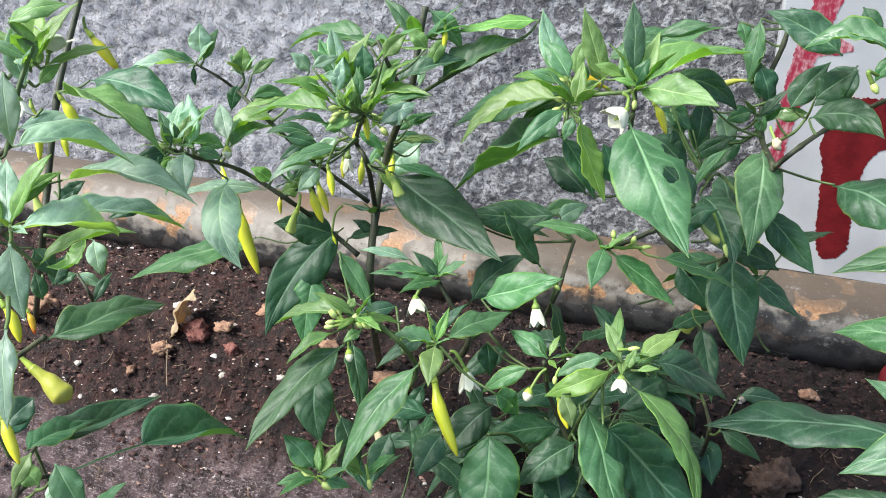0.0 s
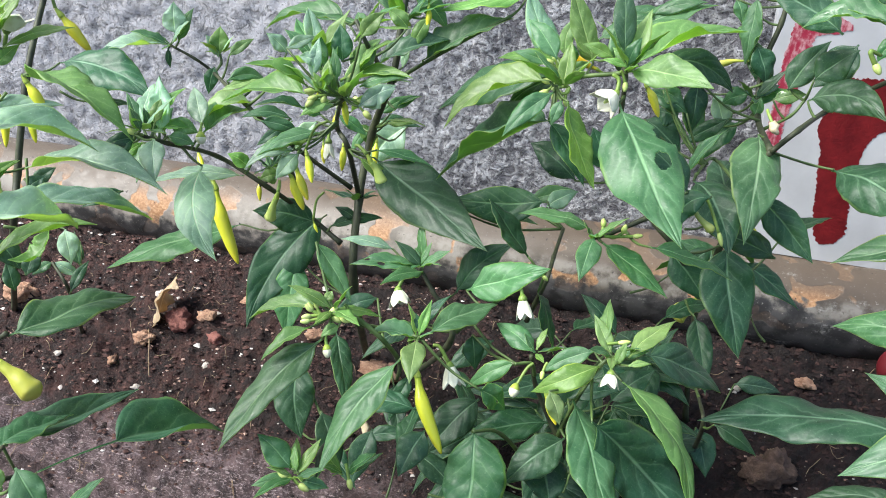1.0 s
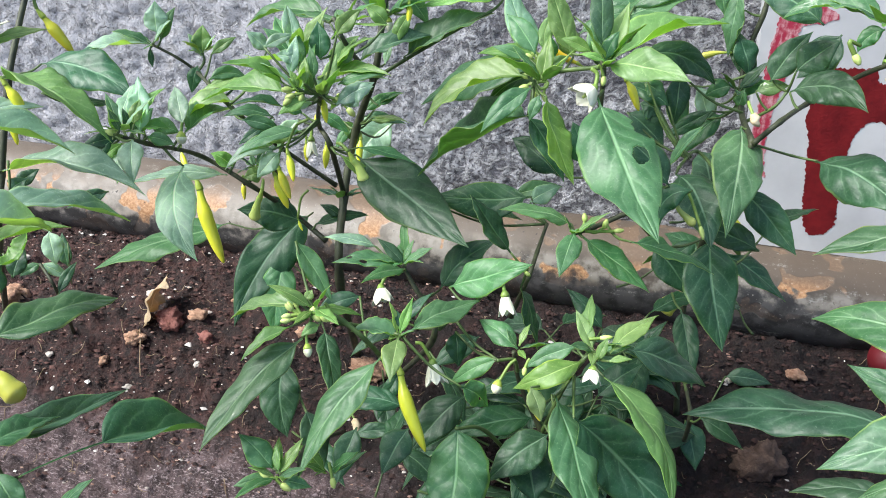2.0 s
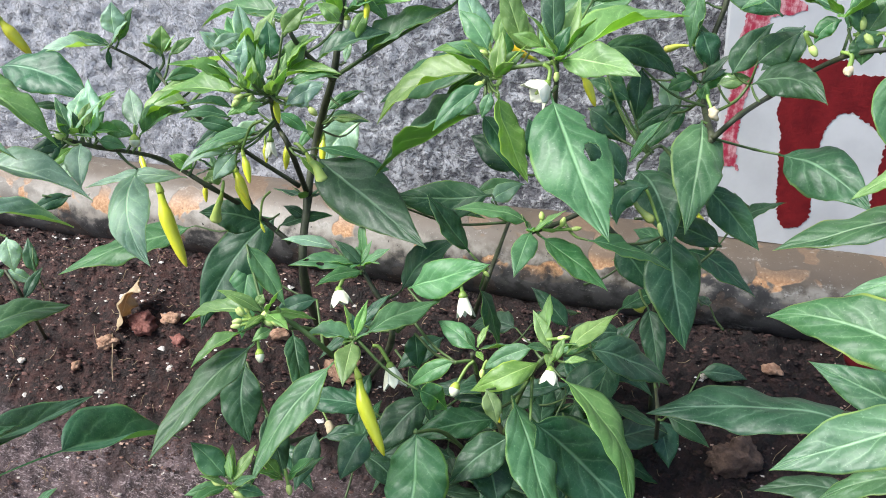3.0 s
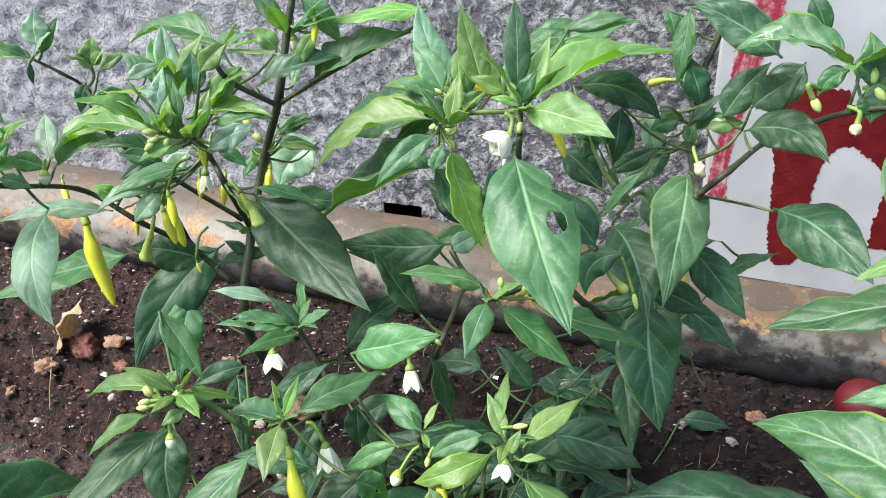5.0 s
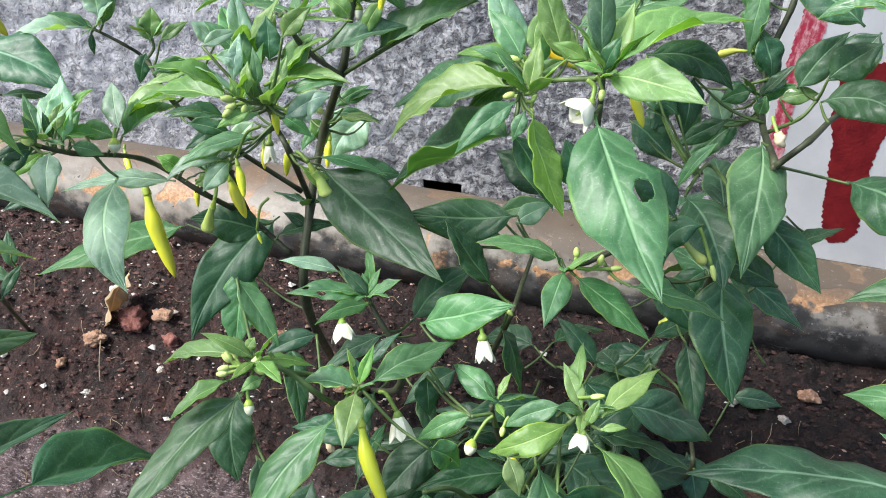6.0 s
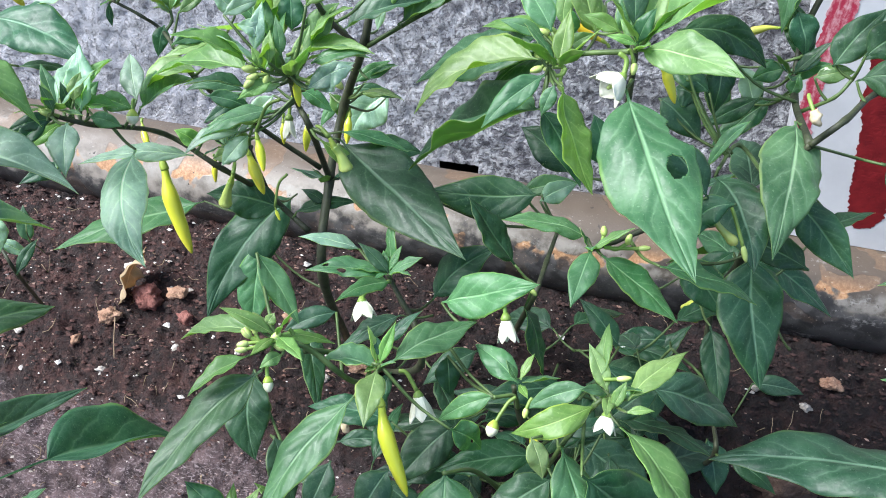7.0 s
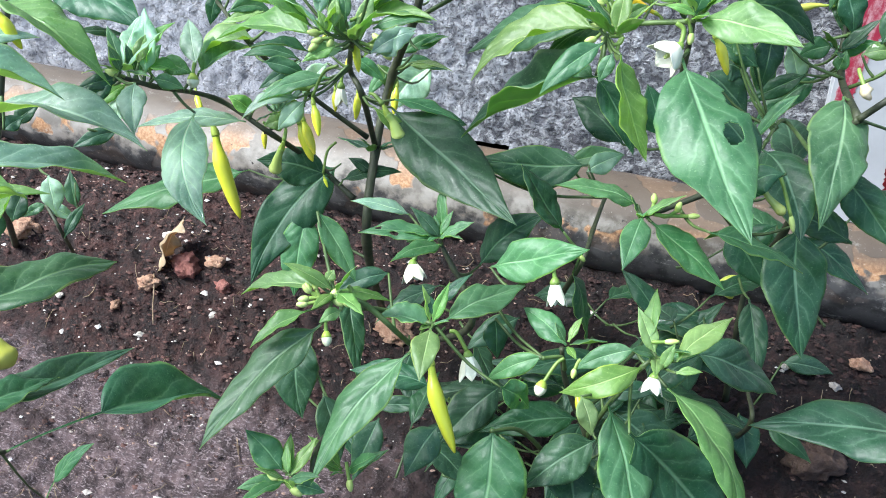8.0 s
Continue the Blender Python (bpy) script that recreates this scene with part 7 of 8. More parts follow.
petiole(right_plant, (0.015, 0.491, 0.283), (-0.010, 0.501, 0.267))
petiole(right_plant, (0.029, 0.491, 0.282), (-0.005, 0.501, 0.259))
petiole(right_plant, (0.040, 0.557, 0.208), (0.043, 0.552, 0.203))
petiole(right_plant, (-0.056, 0.523, 0.264), (-0.020, 0.505, 0.284))
petiole(right_plant, (-0.144, 0.540, 0.218), (-0.063, 0.536, 0.218))
petiole(right_plant, (-0.059, 0.602, 0.334), (-0.045, 0.535, 0.348))
petiole(right_plant, (-0.024, 0.610, 0.353), (-0.036, 0.541, 0.353))
petiole(right_plant, (-0.078, 0.549, 0.335), (-0.060, 0.510, 0.340))
petiole(right_plant, (-0.032, 0.500, 0.360), (-0.031, 0.503, 0.350))
petiole(right_plant, (-0.048, 0.598, 0.335), (-0.042, 0.529, 0.349))
petiole(right_plant, (-0.077, 0.544, 0.336), (-0.060, 0.510, 0.340))
petiole(right_plant, (-0.089, 0.559, 0.326), (-0.060, 0.510, 0.340))
petiole(right_plant, (0.063, 0.646, 0.294), (0.057, 0.638, 0.302))
petiole(right_plant, (0.044, 0.658, 0.358), (0.064, 0.661, 0.356))
petiole(right_plant, (0.010, 0.653, 0.285), (0.057, 0.638, 0.301))
petiole(right_plant, (0.048, 0.646, 0.268), (0.057, 0.626, 0.289))
petiole(right_plant, (0.043, 0.658, 0.269), (0.057, 0.632, 0.296))
petiole(near_plant, (0.169, 0.355, 0.275), (0.182, 0.365, 0.272))
petiole(near_plant, (0.196, 0.425, 0.196), (0.178, 0.402, 0.179))
petiole(near_plant, (0.173, 0.353, 0.265), (0.182, 0.365, 0.272))
petiole(near_plant, (0.205, 0.409, 0.179), (0.191, 0.402, 0.166))
petiole(near_plant, (0.173, 0.449, 0.160), (0.185, 0.402, 0.172))
petiole(near_plant, (0.176, 0.422, 0.285), (0.180, 0.390, 0.308))
petiole(near_plant, (0.172, 0.440, 0.118), (0.203, 0.405, 0.147))
petiole(near_plant, (0.164, 0.345, 0.252), (0.183, 0.366, 0.271))
petiole(low_plant, (0.096, 0.698, -0.024), (0.075, 0.653, -0.049))
petiole(low_plant, (0.059, 0.594, 0.006), (0.059, 0.579, -0.005))
petiole(low_plant, (0.060, 0.490, 0.106), (0.055, 0.510, 0.084))
petiole(low_plant, (0.003, 0.636, 0.021), (0.020, 0.636, 0.052))
petiole(low_plant, (0.019, 0.655, 0.043), (0.020, 0.636, 0.052))
petiole(left_plant, (-0.418, 0.347, 0.089), (-0.406, 0.335, 0.102))
petiole(left_plant, (-0.362, 0.316, 0.108), (-0.364, 0.313, 0.108))
petiole(left_plant, (-0.437, 0.372, -0.049), (-0.395, 0.325, 0.113))
# fruit
chili(young_plant, (-0.131, 0.409, 0.171), (-0.107, 0.382, 0.135), 0.0040, (-0.135, 0.414, 0.178), 1)
chili(back_plant, (-0.202, 0.485, 0.319), (-0.199, 0.480, 0.304), 0.0040, (-0.197, 0.478, 0.331), 1)
chili(back_plant, (-0.344, 0.541, 0.205), (-0.320, 0.520, 0.150), 0.0051, (-0.345, 0.546, 0.216), 1)
chili(back_plant, (-0.252, 0.507, 0.251), (-0.241, 0.498, 0.233), 0.0050, (-0.240, 0.520, 0.276), 1)
chili(back_plant, (-0.282, 0.554, 0.219), (-0.270, 0.546, 0.194), 0.0043, (-0.280, 0.561, 0.229), 1)
chili(back_plant, (-0.284, 0.530, 0.211), (-0.291, 0.528, 0.191), 0.0046, (-0.285, 0.540, 0.221), 2)
chili(back_plant, (-0.353, 0.540, 0.236), (-0.344, 0.530, 0.226), 0.0036, (-0.356, 0.545, 0.239), 1)
chili(back_plant, (-0.311, 0.555, 0.208), (-0.309, 0.548, 0.195), 0.0026, (-0.313, 0.556, 0.212), 1)
chili(back_plant, (-0.259, 0.540, 0.188), (-0.255, 0.537, 0.181), 0.0043, (-0.255, 0.555, 0.208), 1)
chili(back_plant, (-0.198, 0.515, 0.261), (-0.189, 0.512, 0.246), 0.0052, (-0.212, 0.522, 0.269), 2)
chili(back_plant, (-0.237, 0.495, 0.271), (-0.231, 0.487, 0.254), 0.0050, (-0.223, 0.503, 0.294), 1)
chili(back_plant, (-0.234, 0.543, 0.283), (-0.236, 0.537, 0.272), 0.0030, (-0.234, 0.546, 0.288), 1)
chili(back_plant, (-0.238, 0.560, 0.248), (-0.237, 0.551, 0.231), 0.0028, (-0.239, 0.562, 0.252), 1)
chili(back_plant, (-0.229, 0.606, 0.232), (-0.228, 0.596, 0.214), 0.0037, (-0.231, 0.607, 0.237), 1)
chili(back_plant, (-0.182, 0.601, 0.347), (-0.182, 0.596, 0.332), 0.0034, (-0.182, 0.603, 0.353), 1)
chili(back_plant, (-0.220, 0.486, 0.322), (-0.222, 0.481, 0.313), 0.0027, (-0.219, 0.488, 0.325), 1)
chili(back_plant, (-0.248, 0.546, 0.254), (-0.246, 0.540, 0.241), 0.0027, (-0.248, 0.548, 0.259), 1)
chili(right_plant, (0.041, 0.652, 0.095), (0.026, 0.640, 0.083), 0.0078, (0.045, 0.655, 0.104), 3)
chili(right_plant, (0.061, 0.559, 0.230), (0.070, 0.552, 0.218), 0.0026, (0.059, 0.562, 0.235), 1)
chili(young_plant, (-0.050, 0.422, 0.164), (-0.041, 0.411, 0.151), 0.0026, (-0.050, 0.426, 0.168), 1)
chili(right_plant, (-0.019, 0.529, 0.332), (-0.009, 0.523, 0.315), 0.0024, (-0.022, 0.530, 0.336), 1)
chili(right_plant, (-0.053, 0.558, 0.329), (-0.074, 0.558, 0.340), 0.0021, (-0.049, 0.557, 0.326), 4)
chili(right_plant, (0.041, 0.652, 0.312), (0.025, 0.651, 0.308), 0.0024, (0.046, 0.652, 0.312), 3)
chili(right_plant, (0.020, 0.496, 0.270), (0.034, 0.490, 0.259), 0.0025, (0.007, 0.502, 0.281), 2)
chili(left_plant, (-0.496, 0.591, 0.317), (-0.477, 0.594, 0.286), 0.0043, (-0.500, 0.593, 0.332), 1)
chili(left_plant, (-0.406, 0.353, 0.160), (-0.381, 0.351, 0.138), 0.0074, (-0.416, 0.352, 0.172), 3)
chili(left_plant, (-0.328, 0.280, 0.277), (-0.318, 0.274, 0.259), 0.0030, (-0.331, 0.282, 0.283), 1)
chili(left_plant, (-0.332, 0.297, 0.261), (-0.326, 0.292, 0.250), 0.0028, (-0.334, 0.299, 0.266), 4)
chili(left_plant, (-0.265, 0.208, 0.279), (-0.254, 0.199, 0.262), 0.0023, (-0.267, 0.210, 0.284), 1)
chili(left_plant, (-0.463, 0.472, 0.300), (-0.456, 0.459, 0.263), 0.0032, (-0.464, 0.474, 0.306), 1)
chili(left_plant, (-0.423, 0.460, 0.316), (-0.411, 0.459, 0.293), 0.0036, (-0.424, 0.460, 0.319), 1)
chili(left_plant, (-0.447, 0.477, 0.278), (-0.442, 0.473, 0.262), 0.0030, (-0.448, 0.478, 0.282), 1)
chili(left_plant, (-0.391, 0.383, 0.284), (-0.387, 0.379, 0.271), 0.0032, (-0.393, 0.385, 0.289), 2)
chili(near_plant, (0.163, 0.336, 0.242), (0.147, 0.330, 0.230), 0.0024, (0.167, 0.337, 0.244), 1)
# flowers and buds
flower(front_plant, (-0.158, 0.452, 0.204), (-0.155, 0.447, 0.197), 0.0070, (-0.150, 0.459, 0.210))
flower(right_plant, (-0.074, 0.450, 0.216), (-0.071, 0.444, 0.207), 0.0052, (-0.077, 0.454, 0.222))
flower(young_plant, (-0.111, 0.413, 0.182), (-0.107, 0.407, 0.173), 0.0067, (-0.123, 0.417, 0.191))
flower(right_plant, (-0.034, 0.495, 0.339), (-0.040, 0.490, 0.334), 0.0093, (-0.038, 0.500, 0.348))
flower(young_plant, (-0.012, 0.413, 0.200), (-0.012, 0.408, 0.194), 0.0056, (-0.012, 0.419, 0.206))
flower(left_plant, (-0.365, 0.396, 0.375), (-0.363, 0.400, 0.383), 0.0098, (-0.365, 0.391, 0.363))
flower(left_plant, (-0.350, 0.348, 0.365), (-0.348, 0.346, 0.357), 0.0060, (-0.351, 0.349, 0.370))
flower(back_plant, (-0.245, 0.549, 0.257), (-0.244, 0.544, 0.247), 0.0047, (-0.245, 0.553, 0.264))
bud(young_plant, (-0.067, 0.406, 0.181), (-0.068, 0.401, 0.176), 0.0033, (-0.059, 0.418, 0.191), 0)
bud(front_plant, (-0.173, 0.370, 0.215), (-0.171, 0.366, 0.210), 0.0026, (-0.175, 0.374, 0.221), 0)
bud(back_plant, (-0.307, 0.479, 0.284), (-0.306, 0.476, 0.278), 0.0036, (-0.307, 0.483, 0.291), 0)
bud(back_plant, (-0.201, 0.608, 0.332), (-0.200, 0.605, 0.323), 0.0030, (-0.204, 0.610, 0.341), 0)
bud(right_plant, (-0.019, 0.477, 0.256), (-0.018, 0.480, 0.261), 0.0018, (-0.028, 0.475, 0.254), 1)
bud(right_plant, (-0.013, 0.477, 0.255), (-0.007, 0.478, 0.256), 0.0015, (-0.030, 0.474, 0.254), 1)
bud(right_plant, (-0.031, 0.477, 0.259), (-0.032, 0.480, 0.263), 0.0018, (-0.033, 0.474, 0.253), 1)
bud(front_plant, (-0.183, 0.376, 0.234), (-0.185, 0.376, 0.236), 0.0020, (-0.176, 0.379, 0.232), 1)
bud(front_plant, (-0.183, 0.372, 0.230), (-0.187, 0.370, 0.230), 0.0020, (-0.176, 0.377, 0.231), 1)
bud(front_plant, (-0.164, 0.385, 0.231), (-0.163, 0.381, 0.226), 0.0023, (-0.167, 0.386, 0.235), 1)
bud(back_plant, (-0.196, 0.463, 0.332), (-0.199, 0.462, 0.334), 0.0018, (-0.192, 0.464, 0.329), 1)
bud(back_plant, (-0.189, 0.469, 0.335), (-0.188, 0.470, 0.338), 0.0021, (-0.191, 0.465, 0.330), 1)
bud(back_plant, (-0.207, 0.456, 0.332), (-0.210, 0.454, 0.331), 0.0021, (-0.202, 0.459, 0.331), 1)
bud(back_plant, (-0.186, 0.467, 0.327), (-0.183, 0.468, 0.326), 0.0018, (-0.191, 0.465, 0.329), 1)
bud(back_plant, (-0.329, 0.442, 0.298), (-0.331, 0.441, 0.299), 0.0024, (-0.326, 0.444, 0.296), 1)
bud(right_plant, (-0.066, 0.495, 0.334), (-0.069, 0.496, 0.336), 0.0018, (-0.062, 0.498, 0.338), 1)
bud(right_plant, (-0.068, 0.497, 0.338), (-0.071, 0.496, 0.337), 0.0018, (-0.062, 0.498, 0.338), 1)
bud(right_plant, (-0.073, 0.526, 0.344), (-0.077, 0.526, 0.345), 0.0019, (-0.067, 0.527, 0.341), 1)
bud(right_plant, (-0.030, 0.500, 0.344), (-0.030, 0.498, 0.339), 0.0020, (-0.034, 0.501, 0.350), 1)
bud(right_plant, (-0.064, 0.495, 0.332), (-0.063, 0.494, 0.329), 0.0018, (-0.062, 0.498, 0.338), 1)
bud(young_plant, (-0.011, 0.424, 0.213), (-0.004, 0.426, 0.214), 0.0015, (-0.017, 0.423, 0.212), 1)
bud(young_plant, (-0.052, 0.411, 0.192), (-0.052, 0.408, 0.189), 0.0018, (-0.050, 0.415, 0.196), 1)
bud(front_plant, (-0.148, 0.462, 0.211), (-0.152, 0.460, 0.211), 0.0016, (-0.144, 0.464, 0.212), 1)
bud(front_plant, (-0.065, 0.469, 0.221), (-0.062, 0.468, 0.219), 0.0016, (-0.068, 0.470, 0.224), 1)
bud(right_plant, (0.107, 0.545, 0.354), (0.110, 0.543, 0.350), 0.0026, (0.110, 0.548, 0.358), 1, over=(0.103, 0.545, 0.361))
bud(right_plant, (0.130, 0.545, 0.343), (0.129, 0.541, 0.339), 0.0030, (0.125, 0.552, 0.349), 2, over=(0.130, 0.547, 0.349))
bud(right_plant, (0.059, 0.545, 0.311), (0.063, 0.540, 0.306), 0.0030, (0.056, 0.555, 0.315), 2)
bud(right_plant, (0.037, 0.490, 0.259), (0.040, 0.486, 0.252), 0.0015, (0.026, 0.500, 0.277), 1)
bud(front_plant, (-0.179, 0.317, 0.160), (-0.181, 0.317, 0.161), 0.0021, (-0.175, 0.318, 0.159), 1)
bud(front_plant, (-0.172, 0.317, 0.156), (-0.170, 0.317, 0.155), 0.0024, (-0.175, 0.318, 0.159), 1)
bud(front_plant, (-0.153, 0.343, 0.139), (-0.151, 0.340, 0.135), 0.0022, (-0.157, 0.349, 0.145), 1)
bud(right_plant, (-0.079, 0.538, 0.337), (-0.082, 0.538, 0.338), 0.0023, (-0.076, 0.536, 0.330), 1)
bud(right_plant, (-0.078, 0.540, 0.341), (-0.080, 0.541, 0.344), 0.0023, (-0.076, 0.536, 0.330), 1)
bud(right_plant, (-0.080, 0.531, 0.321), (-0.084, 0.529, 0.320), 0.0023, (-0.076, 0.536, 0.330), 1)
bud(right_plant, (-0.076, 0.532, 0.320), (-0.075, 0.530, 0.315), 0.0023, (-0.076, 0.536, 0.330), 1)
bud(right_plant, (-0.079, 0.534, 0.326), (-0.083, 0.533, 0.327), 0.0023, (-0.076, 0.536, 0.330), 1)
bud(right_plant, (-0.073, 0.536, 0.329), (-0.071, 0.536, 0.326), 0.0023, (-0.076, 0.536, 0.330), 1)
bud(front_plant, (-0.183, 0.376, 0.234), (-0.185, 0.377, 0.237), 0.0020, (-0.177, 0.377, 0.232), 1)
bud(front_plant, (-0.181, 0.378, 0.235), (-0.182, 0.380, 0.238), 0.0020, (-0.177, 0.377, 0.232), 1)
bud(front_plant, (-0.183, 0.374, 0.232), (-0.186, 0.372, 0.232), 0.0020, (-0.177, 0.377, 0.232), 1)
bud(front_plant, (-0.174, 0.380, 0.232), (-0.172, 0.382, 0.233), 0.0020, (-0.177, 0.377, 0.232), 1)
bud(front_plant, (-0.172, 0.379, 0.230), (-0.168, 0.379, 0.228), 0.0020, (-0.177, 0.377, 0.232), 1)
bud(front_plant, (-0.168, 0.381, 0.230), (-0.166, 0.381, 0.228), 0.0020, (-0.177, 0.377, 0.232), 1)
bud(back_plant, (-0.209, 0.457, 0.334), (-0.211, 0.455, 0.335), 0.0023, (-0.205, 0.460, 0.336), 1)
bud(back_plant, (-0.203, 0.459, 0.332), (-0.204, 0.458, 0.329), 0.0023, (-0.199, 0.463, 0.334), 1)
bud(back_plant, (-0.201, 0.465, 0.340), (-0.201, 0.466, 0.343), 0.0023, (-0.204, 0.463, 0.339), 1)
bud(back_plant, (-0.196, 0.465, 0.333), (-0.193, 0.466, 0.332), 0.0023, (-0.199, 0.462, 0.333), 1)
bud(back_plant, (-0.193, 0.470, 0.340), (-0.191, 0.472, 0.341), 0.0023, (-0.196, 0.467, 0.339), 1)
bud(back_plant, (-0.209, 0.455, 0.330), (-0.211, 0.452, 0.328), 0.0023, (-0.205, 0.458, 0.332), 1)
bud(back_plant, (-0.241, 0.611, 0.255), (-0.237, 0.611, 0.251), 0.0031, (-0.245, 0.611, 0.259), 1)
bud(back_plant, (-0.243, 0.612, 0.260), (-0.246, 0.612, 0.263), 0.0031, (-0.248, 0.612, 0.264), 1)
bud(right_plant, (0.145, 0.551, 0.362), (0.148, 0.550, 0.361), 0.0027, (0.141, 0.551, 0.360), 1)
bud(right_plant, (0.149, 0.551, 0.364), (0.152, 0.551, 0.366), 0.0027, (0.145, 0.551, 0.361), 1)
bud(right_plant, (0.133, 0.553, 0.362), (0.133, 0.554, 0.365), 0.0027, (0.129, 0.553, 0.359), 1)
bud(right_plant, (0.135, 0.552, 0.360), (0.137, 0.551, 0.358), 0.0027, (0.131, 0.552, 0.357), 1)
# young shoots and shaded inner leaves
shoot(back_plant, (-0.192, 0.464, 0.330), 0.024, 6, (-0.2, 0, 0.3), (1, 2, 3), 1)
shoot(back_plant, (-0.205, 0.458, 0.333), 0.030, 6, (-0.3, 0, 0.4), (1, 2, 3), 2)
shoot(back_plant, (-0.226, 0.501, 0.334), 0.034, 7, (-0.2, 0, 0.6), (1, 2, 3), 3)
shoot(back_plant, (-0.327, 0.445, 0.299), 0.030, 8, (-0.1, 0, 0.4), (1, 2, 3), 4)
shoot(back_plant, (-0.399, 0.594, 0.300), 0.024, 5, (0, 0, 0.5), (1, 3), 5)
shoot(back_plant, (-0.367, 0.614, 0.289), 0.022, 5, (0, 0, 0.5), (1, 2, 3), 6)
shoot(back_plant, (-0.201, 0.522, 0.355), 0.034, 6, (0, 0, 0.3), (1, 1, 2), 7)
shoot(front_plant, (-0.172, 0.382, 0.233), 0.024, 6, (-0.2, -0.2, 0.4), (1, 2), 8)
shoot(front_plant, (-0.128, 0.401, 0.207), 0.020, 4, (0, 0, 0.6), (1, 2), 9)
shoot(front_plant, (-0.147, 0.465, 0.215), 0.026, 6, (-0.2, 0, 0.4), (1, 1, 2), 10)
shoot(right_plant, (-0.037, 0.472, 0.252), 0.022, 4, (0, 0, 0.6), (1, 2), 11)
shoot(right_plant, (-0.066, 0.497, 0.338), 0.028, 6, (-0.2, 0, 0.5), (1, 2), 12)
shoot(right_plant, (-0.029, 0.502, 0.350), 0.032, 7, (0, 0, 0.9), (1, 2, 2), 13)
shoot(young_plant, (-0.013, 0.419, 0.206), 0.022, 5, (0.1, -0.1, 0.5), (2, 2, 1), 14)
shoot(young_plant, (-0.060, 0.427, 0.192), 0.020, 4, (0, 0, 0.4), (1, 2), 15)
shoot(front_plant, (-0.175, 0.319, 0.159), 0.030, 6, (0, 0, 0.5), (1, 2), 16)
shoot(front_plant, (-0.159, 0.350, 0.134), 0.024, 5, (0, 0, 0.5), (1, 2), 17)
shoot(right_plant, (0.124, 0.556, 0.368), 0.030, 6, (0, 0, 0.4), (1, 2), 18)
shoot(right_plant, (0.053, 0.624, 0.295), 0.030, 5, (-0.2, 0, 0.3), (0, 1), 19)
shoot(right_plant, (0.013, 0.547, 0.267), 0.030, 5, (-0.3, 0, 0.4), (0, 1), 20)
shoot(left_plant, (-0.358, 0.375, 0.376), 0.040, 10, (0, 0, 0.4), (2, 2, 3), 21)
shoot(left_plant, (-0.293, 0.266, 0.338), 0.034, 7, (0, 0, 0.3), (2, 2, 3), 22)
shoot(back_plant, (-0.296, 0.549, 0.226), 0.026, 7, (0, 0, 0), (0, 1), 23)
shoot(back_plant, (-0.237, 0.581, 0.190), 0.028, 5, (0.1, -0.2, 0), (0, 0, 1), 24)
shoot(back_plant, (-0.204, 0.607, 0.332), 0.040, 6, (0.1, 0, 0.3), (0, 1, 1), 25)
# Dense low leaves, part of them added only to block light from the soil.
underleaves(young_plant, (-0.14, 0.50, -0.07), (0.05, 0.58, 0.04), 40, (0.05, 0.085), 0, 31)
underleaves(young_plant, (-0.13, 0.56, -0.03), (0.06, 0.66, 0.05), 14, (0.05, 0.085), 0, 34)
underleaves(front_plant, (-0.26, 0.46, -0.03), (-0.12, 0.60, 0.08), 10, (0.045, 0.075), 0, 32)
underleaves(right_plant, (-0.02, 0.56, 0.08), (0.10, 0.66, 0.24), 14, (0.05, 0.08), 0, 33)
dry_leaf = leaf(None, (-0.503, 0.682, 0.000), (-0.524, 0.640, -0.052), 0.042, 48, (0.003, -0.004, 0.006), fold=30, curl=0.30, wave=0.30, tone=4)
dry_leaf.name = "dry_leaf"
tagged(dry_leaf, "curled papery tan dead leaf standing on the soil", "leaf")
verts, faces, uvs = tube(curve_points([(-0.524, 0.640, -0.050), (-0.512, 0.622, -0.052), (-0.504, 0.605, -0.062), (-0.497, 0.592, -0.072)], 14), [0.0005] * 14, 6)
mesh_object("leaf_stalk", STRAW, verts, faces, dry_leaf, uvs)


# ---- stones and litter ----
def stone(x, y, radius, mat, label, flat=0.75, seed=1):
    bm = bmesh.new()
    bmesh.ops.create_icosphere(bm, subdivisions=4 if radius > 0.009 else 3, radius=1)
    rng = random.Random(seed)
    off = Vector((rng.uniform(0, 50), rng.uniform(0, 50), rng.uniform(0, 50)))
    sx, sy = rng.uniform(0.85, 1.25), rng.uniform(0.8, 1.1)
    for v in bm.verts:
        k = 1 + 0.50 * noise.fractal(v.co * 1.3 + off, 0.8, 2.0, 3) + 0.16 * noise.fractal(v.co * 5 + off, 0.9, 2.0, 2)
        v.co = Vector((v.co.x * sx, v.co.y * sy, v.co.z * flat)) * radius * k
    ob = part("stone", bm, mat, None)
    ob.location = (x, y, ground_height(x, y) + soil_bumps(x, y) + radius * flat * 0.45)
    return tagged(ob, label, "stone", "stones on the soil")


stone(-0.491, 0.652, 0.0132, BRICK_RED, "round pitted red-brown lump on the soil", 0.85, 3)
stone(-0.523, 0.628, 0.012, ORANGE_STONE, "jagged orange-tan clay lump on the soil", 0.6, 4)
stone(-0.461, 0.662, 0.0085, ORANGE_STONE, "small orange-tan pebble on the soil", 0.7, 5)
stone(-0.442, 0.641, 0.0085, BRICK_RED, "small reddish pebble on the soil", 0.8, 6)
stone(-0.549, 0.602, 0.006, ORANGE_STONE, "small orange-tan pebble on the soil", 0.7, 7)
stone(0.163, 0.720, 0.008, ORANGE_STONE, "small pinkish-tan stone on the soil", 0.7, 8)
stone(0.131, 0.620, 0.018, BROWN_STONE, "large rough dark brown clod on the soil", 1.15, 9)
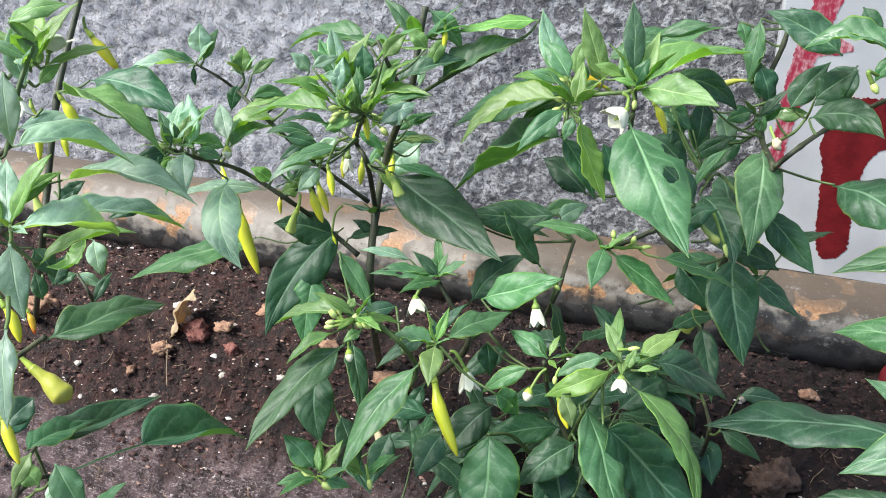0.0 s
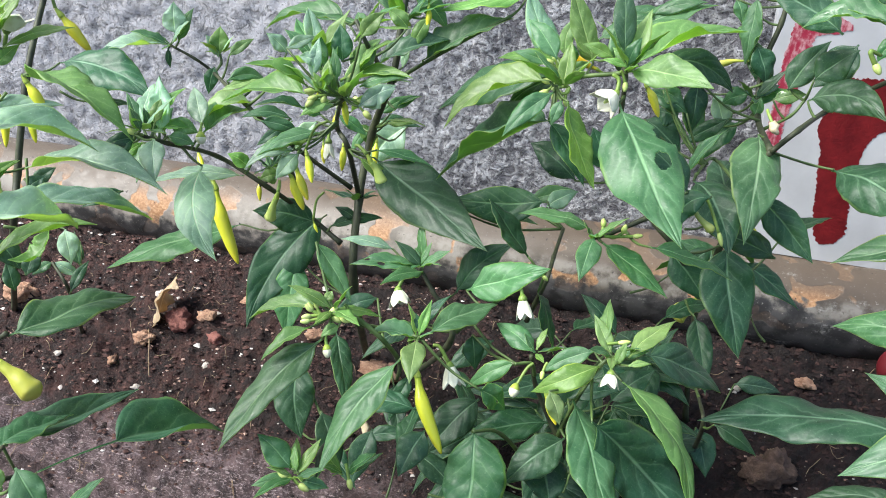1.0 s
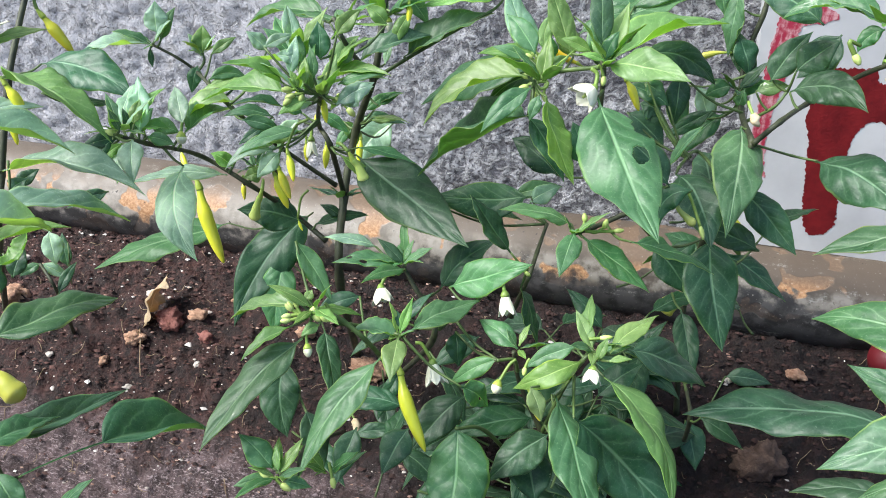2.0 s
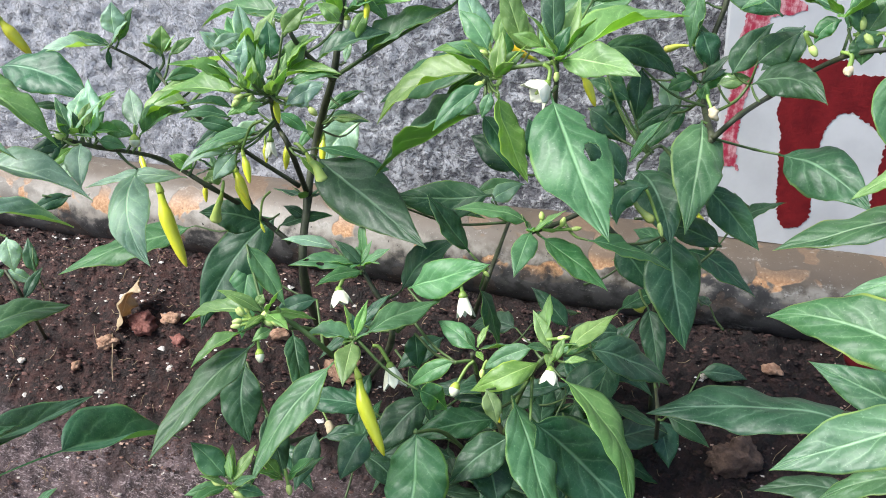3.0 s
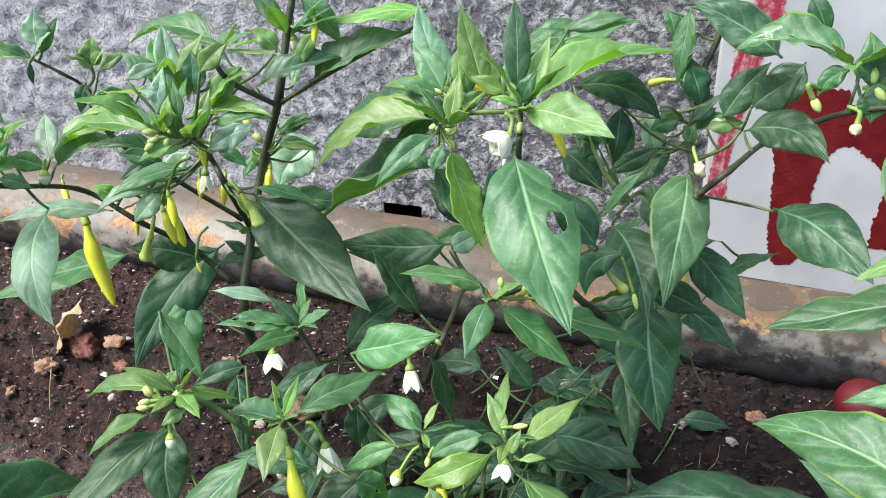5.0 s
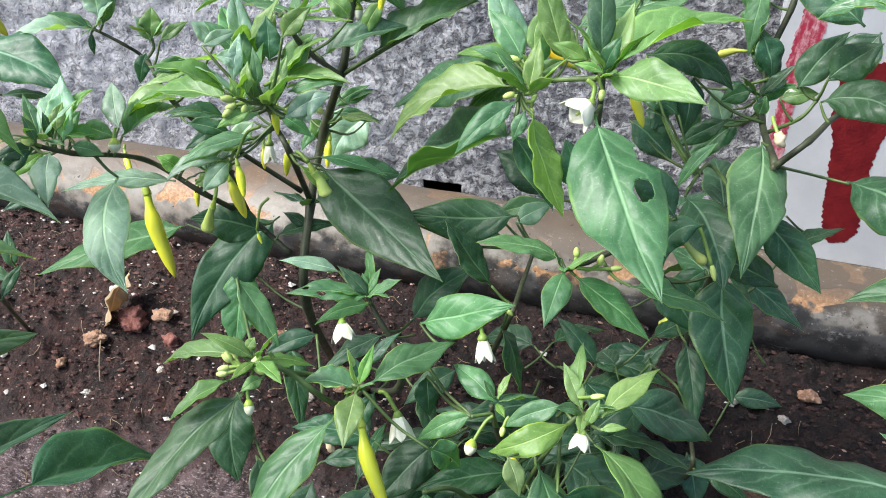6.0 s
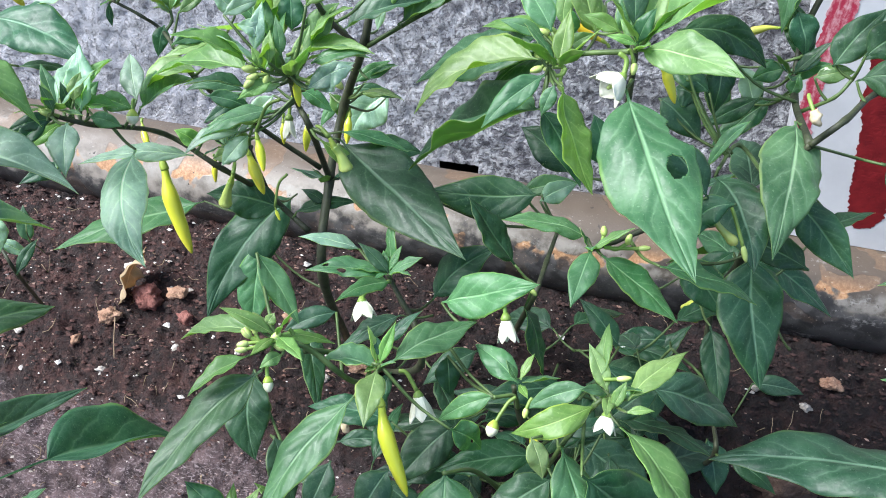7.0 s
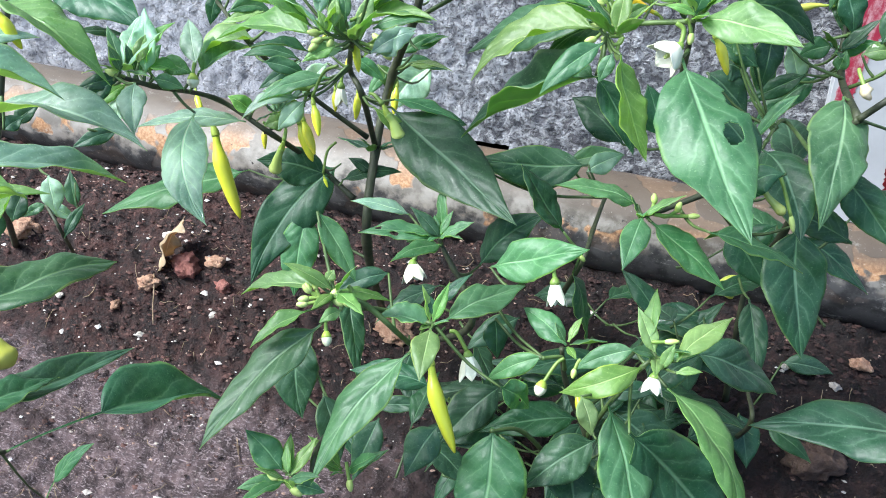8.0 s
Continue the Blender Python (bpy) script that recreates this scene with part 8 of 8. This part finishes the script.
stone(-0.006, 0.620, 0.020, BROWN_STONE, "rough brown clod in the shade of leaves", 0.8, 10)
stone(-0.425, 0.704, 0.012, ORANGE_STONE, "flat orange-tan stone on the soil", 0.55, 11)
stone(-0.701, 0.649, 0.018, ORANGE_STONE, "smooth pinkish-tan stone on the soil", 0.6, 12)
stone(-0.335, 0.669, 0.009, ORANGE_STONE, "small orange-tan pebble on the soil", 0.7, 13)
stone(-0.250, 0.640, 0.016, ORANGE_STONE, "flat tan stone on the soil under leaves", 0.45, 14)
for k, (x, y, r) in enumerate(((-0.513, 0.586, 0.0045), (-0.615, 0.597, 0.004), (-0.537, 0.691, 0.006), (-0.441, 0.616, 0.004), (-0.375, 0.626, 0.0045),
                               (-0.717, 0.702, 0.005), (-0.281, 0.619, 0.005), (0.141, 0.687, 0.005), (0.10, 0.70, 0.004))):
    stone(x, y, r, PALE_STONE, "small white chip of stone on the soil", 0.6, 20 + k)


withered = bud(None, (-0.248, 0.585, -0.064), (-0.240, 0.574, -0.073), 0.0040, (-0.261, 0.596, -0.062), 2)
withered.name = "withered_flower"
tagged(withered, "shrivelled beige fallen flower with thin stalk on soil", "flower")


def litter(name, mat, count, sizes, seed, label, category, thin=9.0, bare=0.35):
    """Many small angular bits strewn over the soil, as one mesh."""
    rng = random.Random(seed)
    verts, faces = [], []
    for _ in range(count):
        x, y = rng.uniform(-0.95, 0.45), rng.uniform(0.40, 0.77)
        r = rng.uniform(*sizes) * rng.uniform(0.5, 1.0)
        if x > thin and rng.random() < 0.8:
            continue
        if y < 0.545 + 0.03 * math.sin(x * 17) and x < -0.1 and rng.random() < bare:
            continue
        z = ground_height(x, y) + soil_bumps(x, y) + r * 0.15
        turn = rng.uniform(0, 6.28)
        k = len(verts)
        for a, b, c in ((1, 0, 0), (-1, 0, 0), (0, 1, 0), (0, -1, 0), (0, 0, 0.8), (0, 0, -0.8)):
            q = rng.uniform(0.5, 1.2) * r
            verts.append((x + (a * math.cos(turn) - b * math.sin(turn)) * q, y + (a * math.sin(turn) + b * math.cos(turn)) * q * 0.7, z + c * q * 0.6))
        for f in ((0, 2, 4), (2, 1, 4), (1, 3, 4), (3, 0, 4), (2, 0, 5), (1, 2, 5), (3, 1, 5), (0, 3, 5)):
            faces.append(tuple(k + i for i in f))
    tagged(mesh_object(name, mat, verts, faces, smooth=False), label, category, kind="stuff")


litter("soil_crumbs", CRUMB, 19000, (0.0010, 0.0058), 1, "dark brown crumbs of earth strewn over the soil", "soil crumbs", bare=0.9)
litter("gravel", GRIT, 3400, (0.0005, 0.0040), 2, "scattered tan grit on the soil", "gravel", -0.15)
litter("stone_flakes", CHIP, 230, (0.0030, 0.0078), 5, "pale pinkish-grey flakes of stone lying on the soil", "gravel", -0.2)
litter("white_chips", CHIP, 1900, (0.0004, 0.0030), 3, "scattered whitish chips and specks on the soil", "gravel", -0.2)


def straw():
    rng = random.Random(8)
    verts, faces = [], []
    for _ in range(420):
        x, y = rng.uniform(-0.95, 0.40), rng.uniform(0.40, 0.76)
        a, size = rng.uniform(0, 6.28), rng.uniform(0.004, 0.018)
        line = []
        bend = rng.uniform(-0.8, 0.8)
        for i in range(4):
            f = i / 3 - 0.5
            px, py = x + math.cos(a + bend * f) * f * size, y + math.sin(a + bend * f) * f * size
            line.append(Vector((px, py, ground_height(px, py) + soil_bumps(px, py) + 0.0012 + 0.002 * rng.random())))
        v, fs, _u = tube(line, [0.00028] * 4, 4)
        k = len(verts)
        verts += v
        faces += [tuple(i + k for i in q) for q in fs]
    tagged(mesh_object("straw_litter", STRAW, verts, faces), "fine dry straw and root bits on the soil", "straw", kind="stuff")


straw()


def red_ball():
    bm = bmesh.new()
    bmesh.ops.create_uvsphere(bm, u_segments=40, v_segments=24, radius=0.0245)
    for v in bm.verts:
        v.co.z *= 0.92
    ob = part("red_ball", bm, RED_PLASTIC, None)
    ob.location = (0.248, 0.738, -0.003)
    tagged(ob, "dull dark red plastic ball lying on soil against the pipe", "ball")


red_ball()
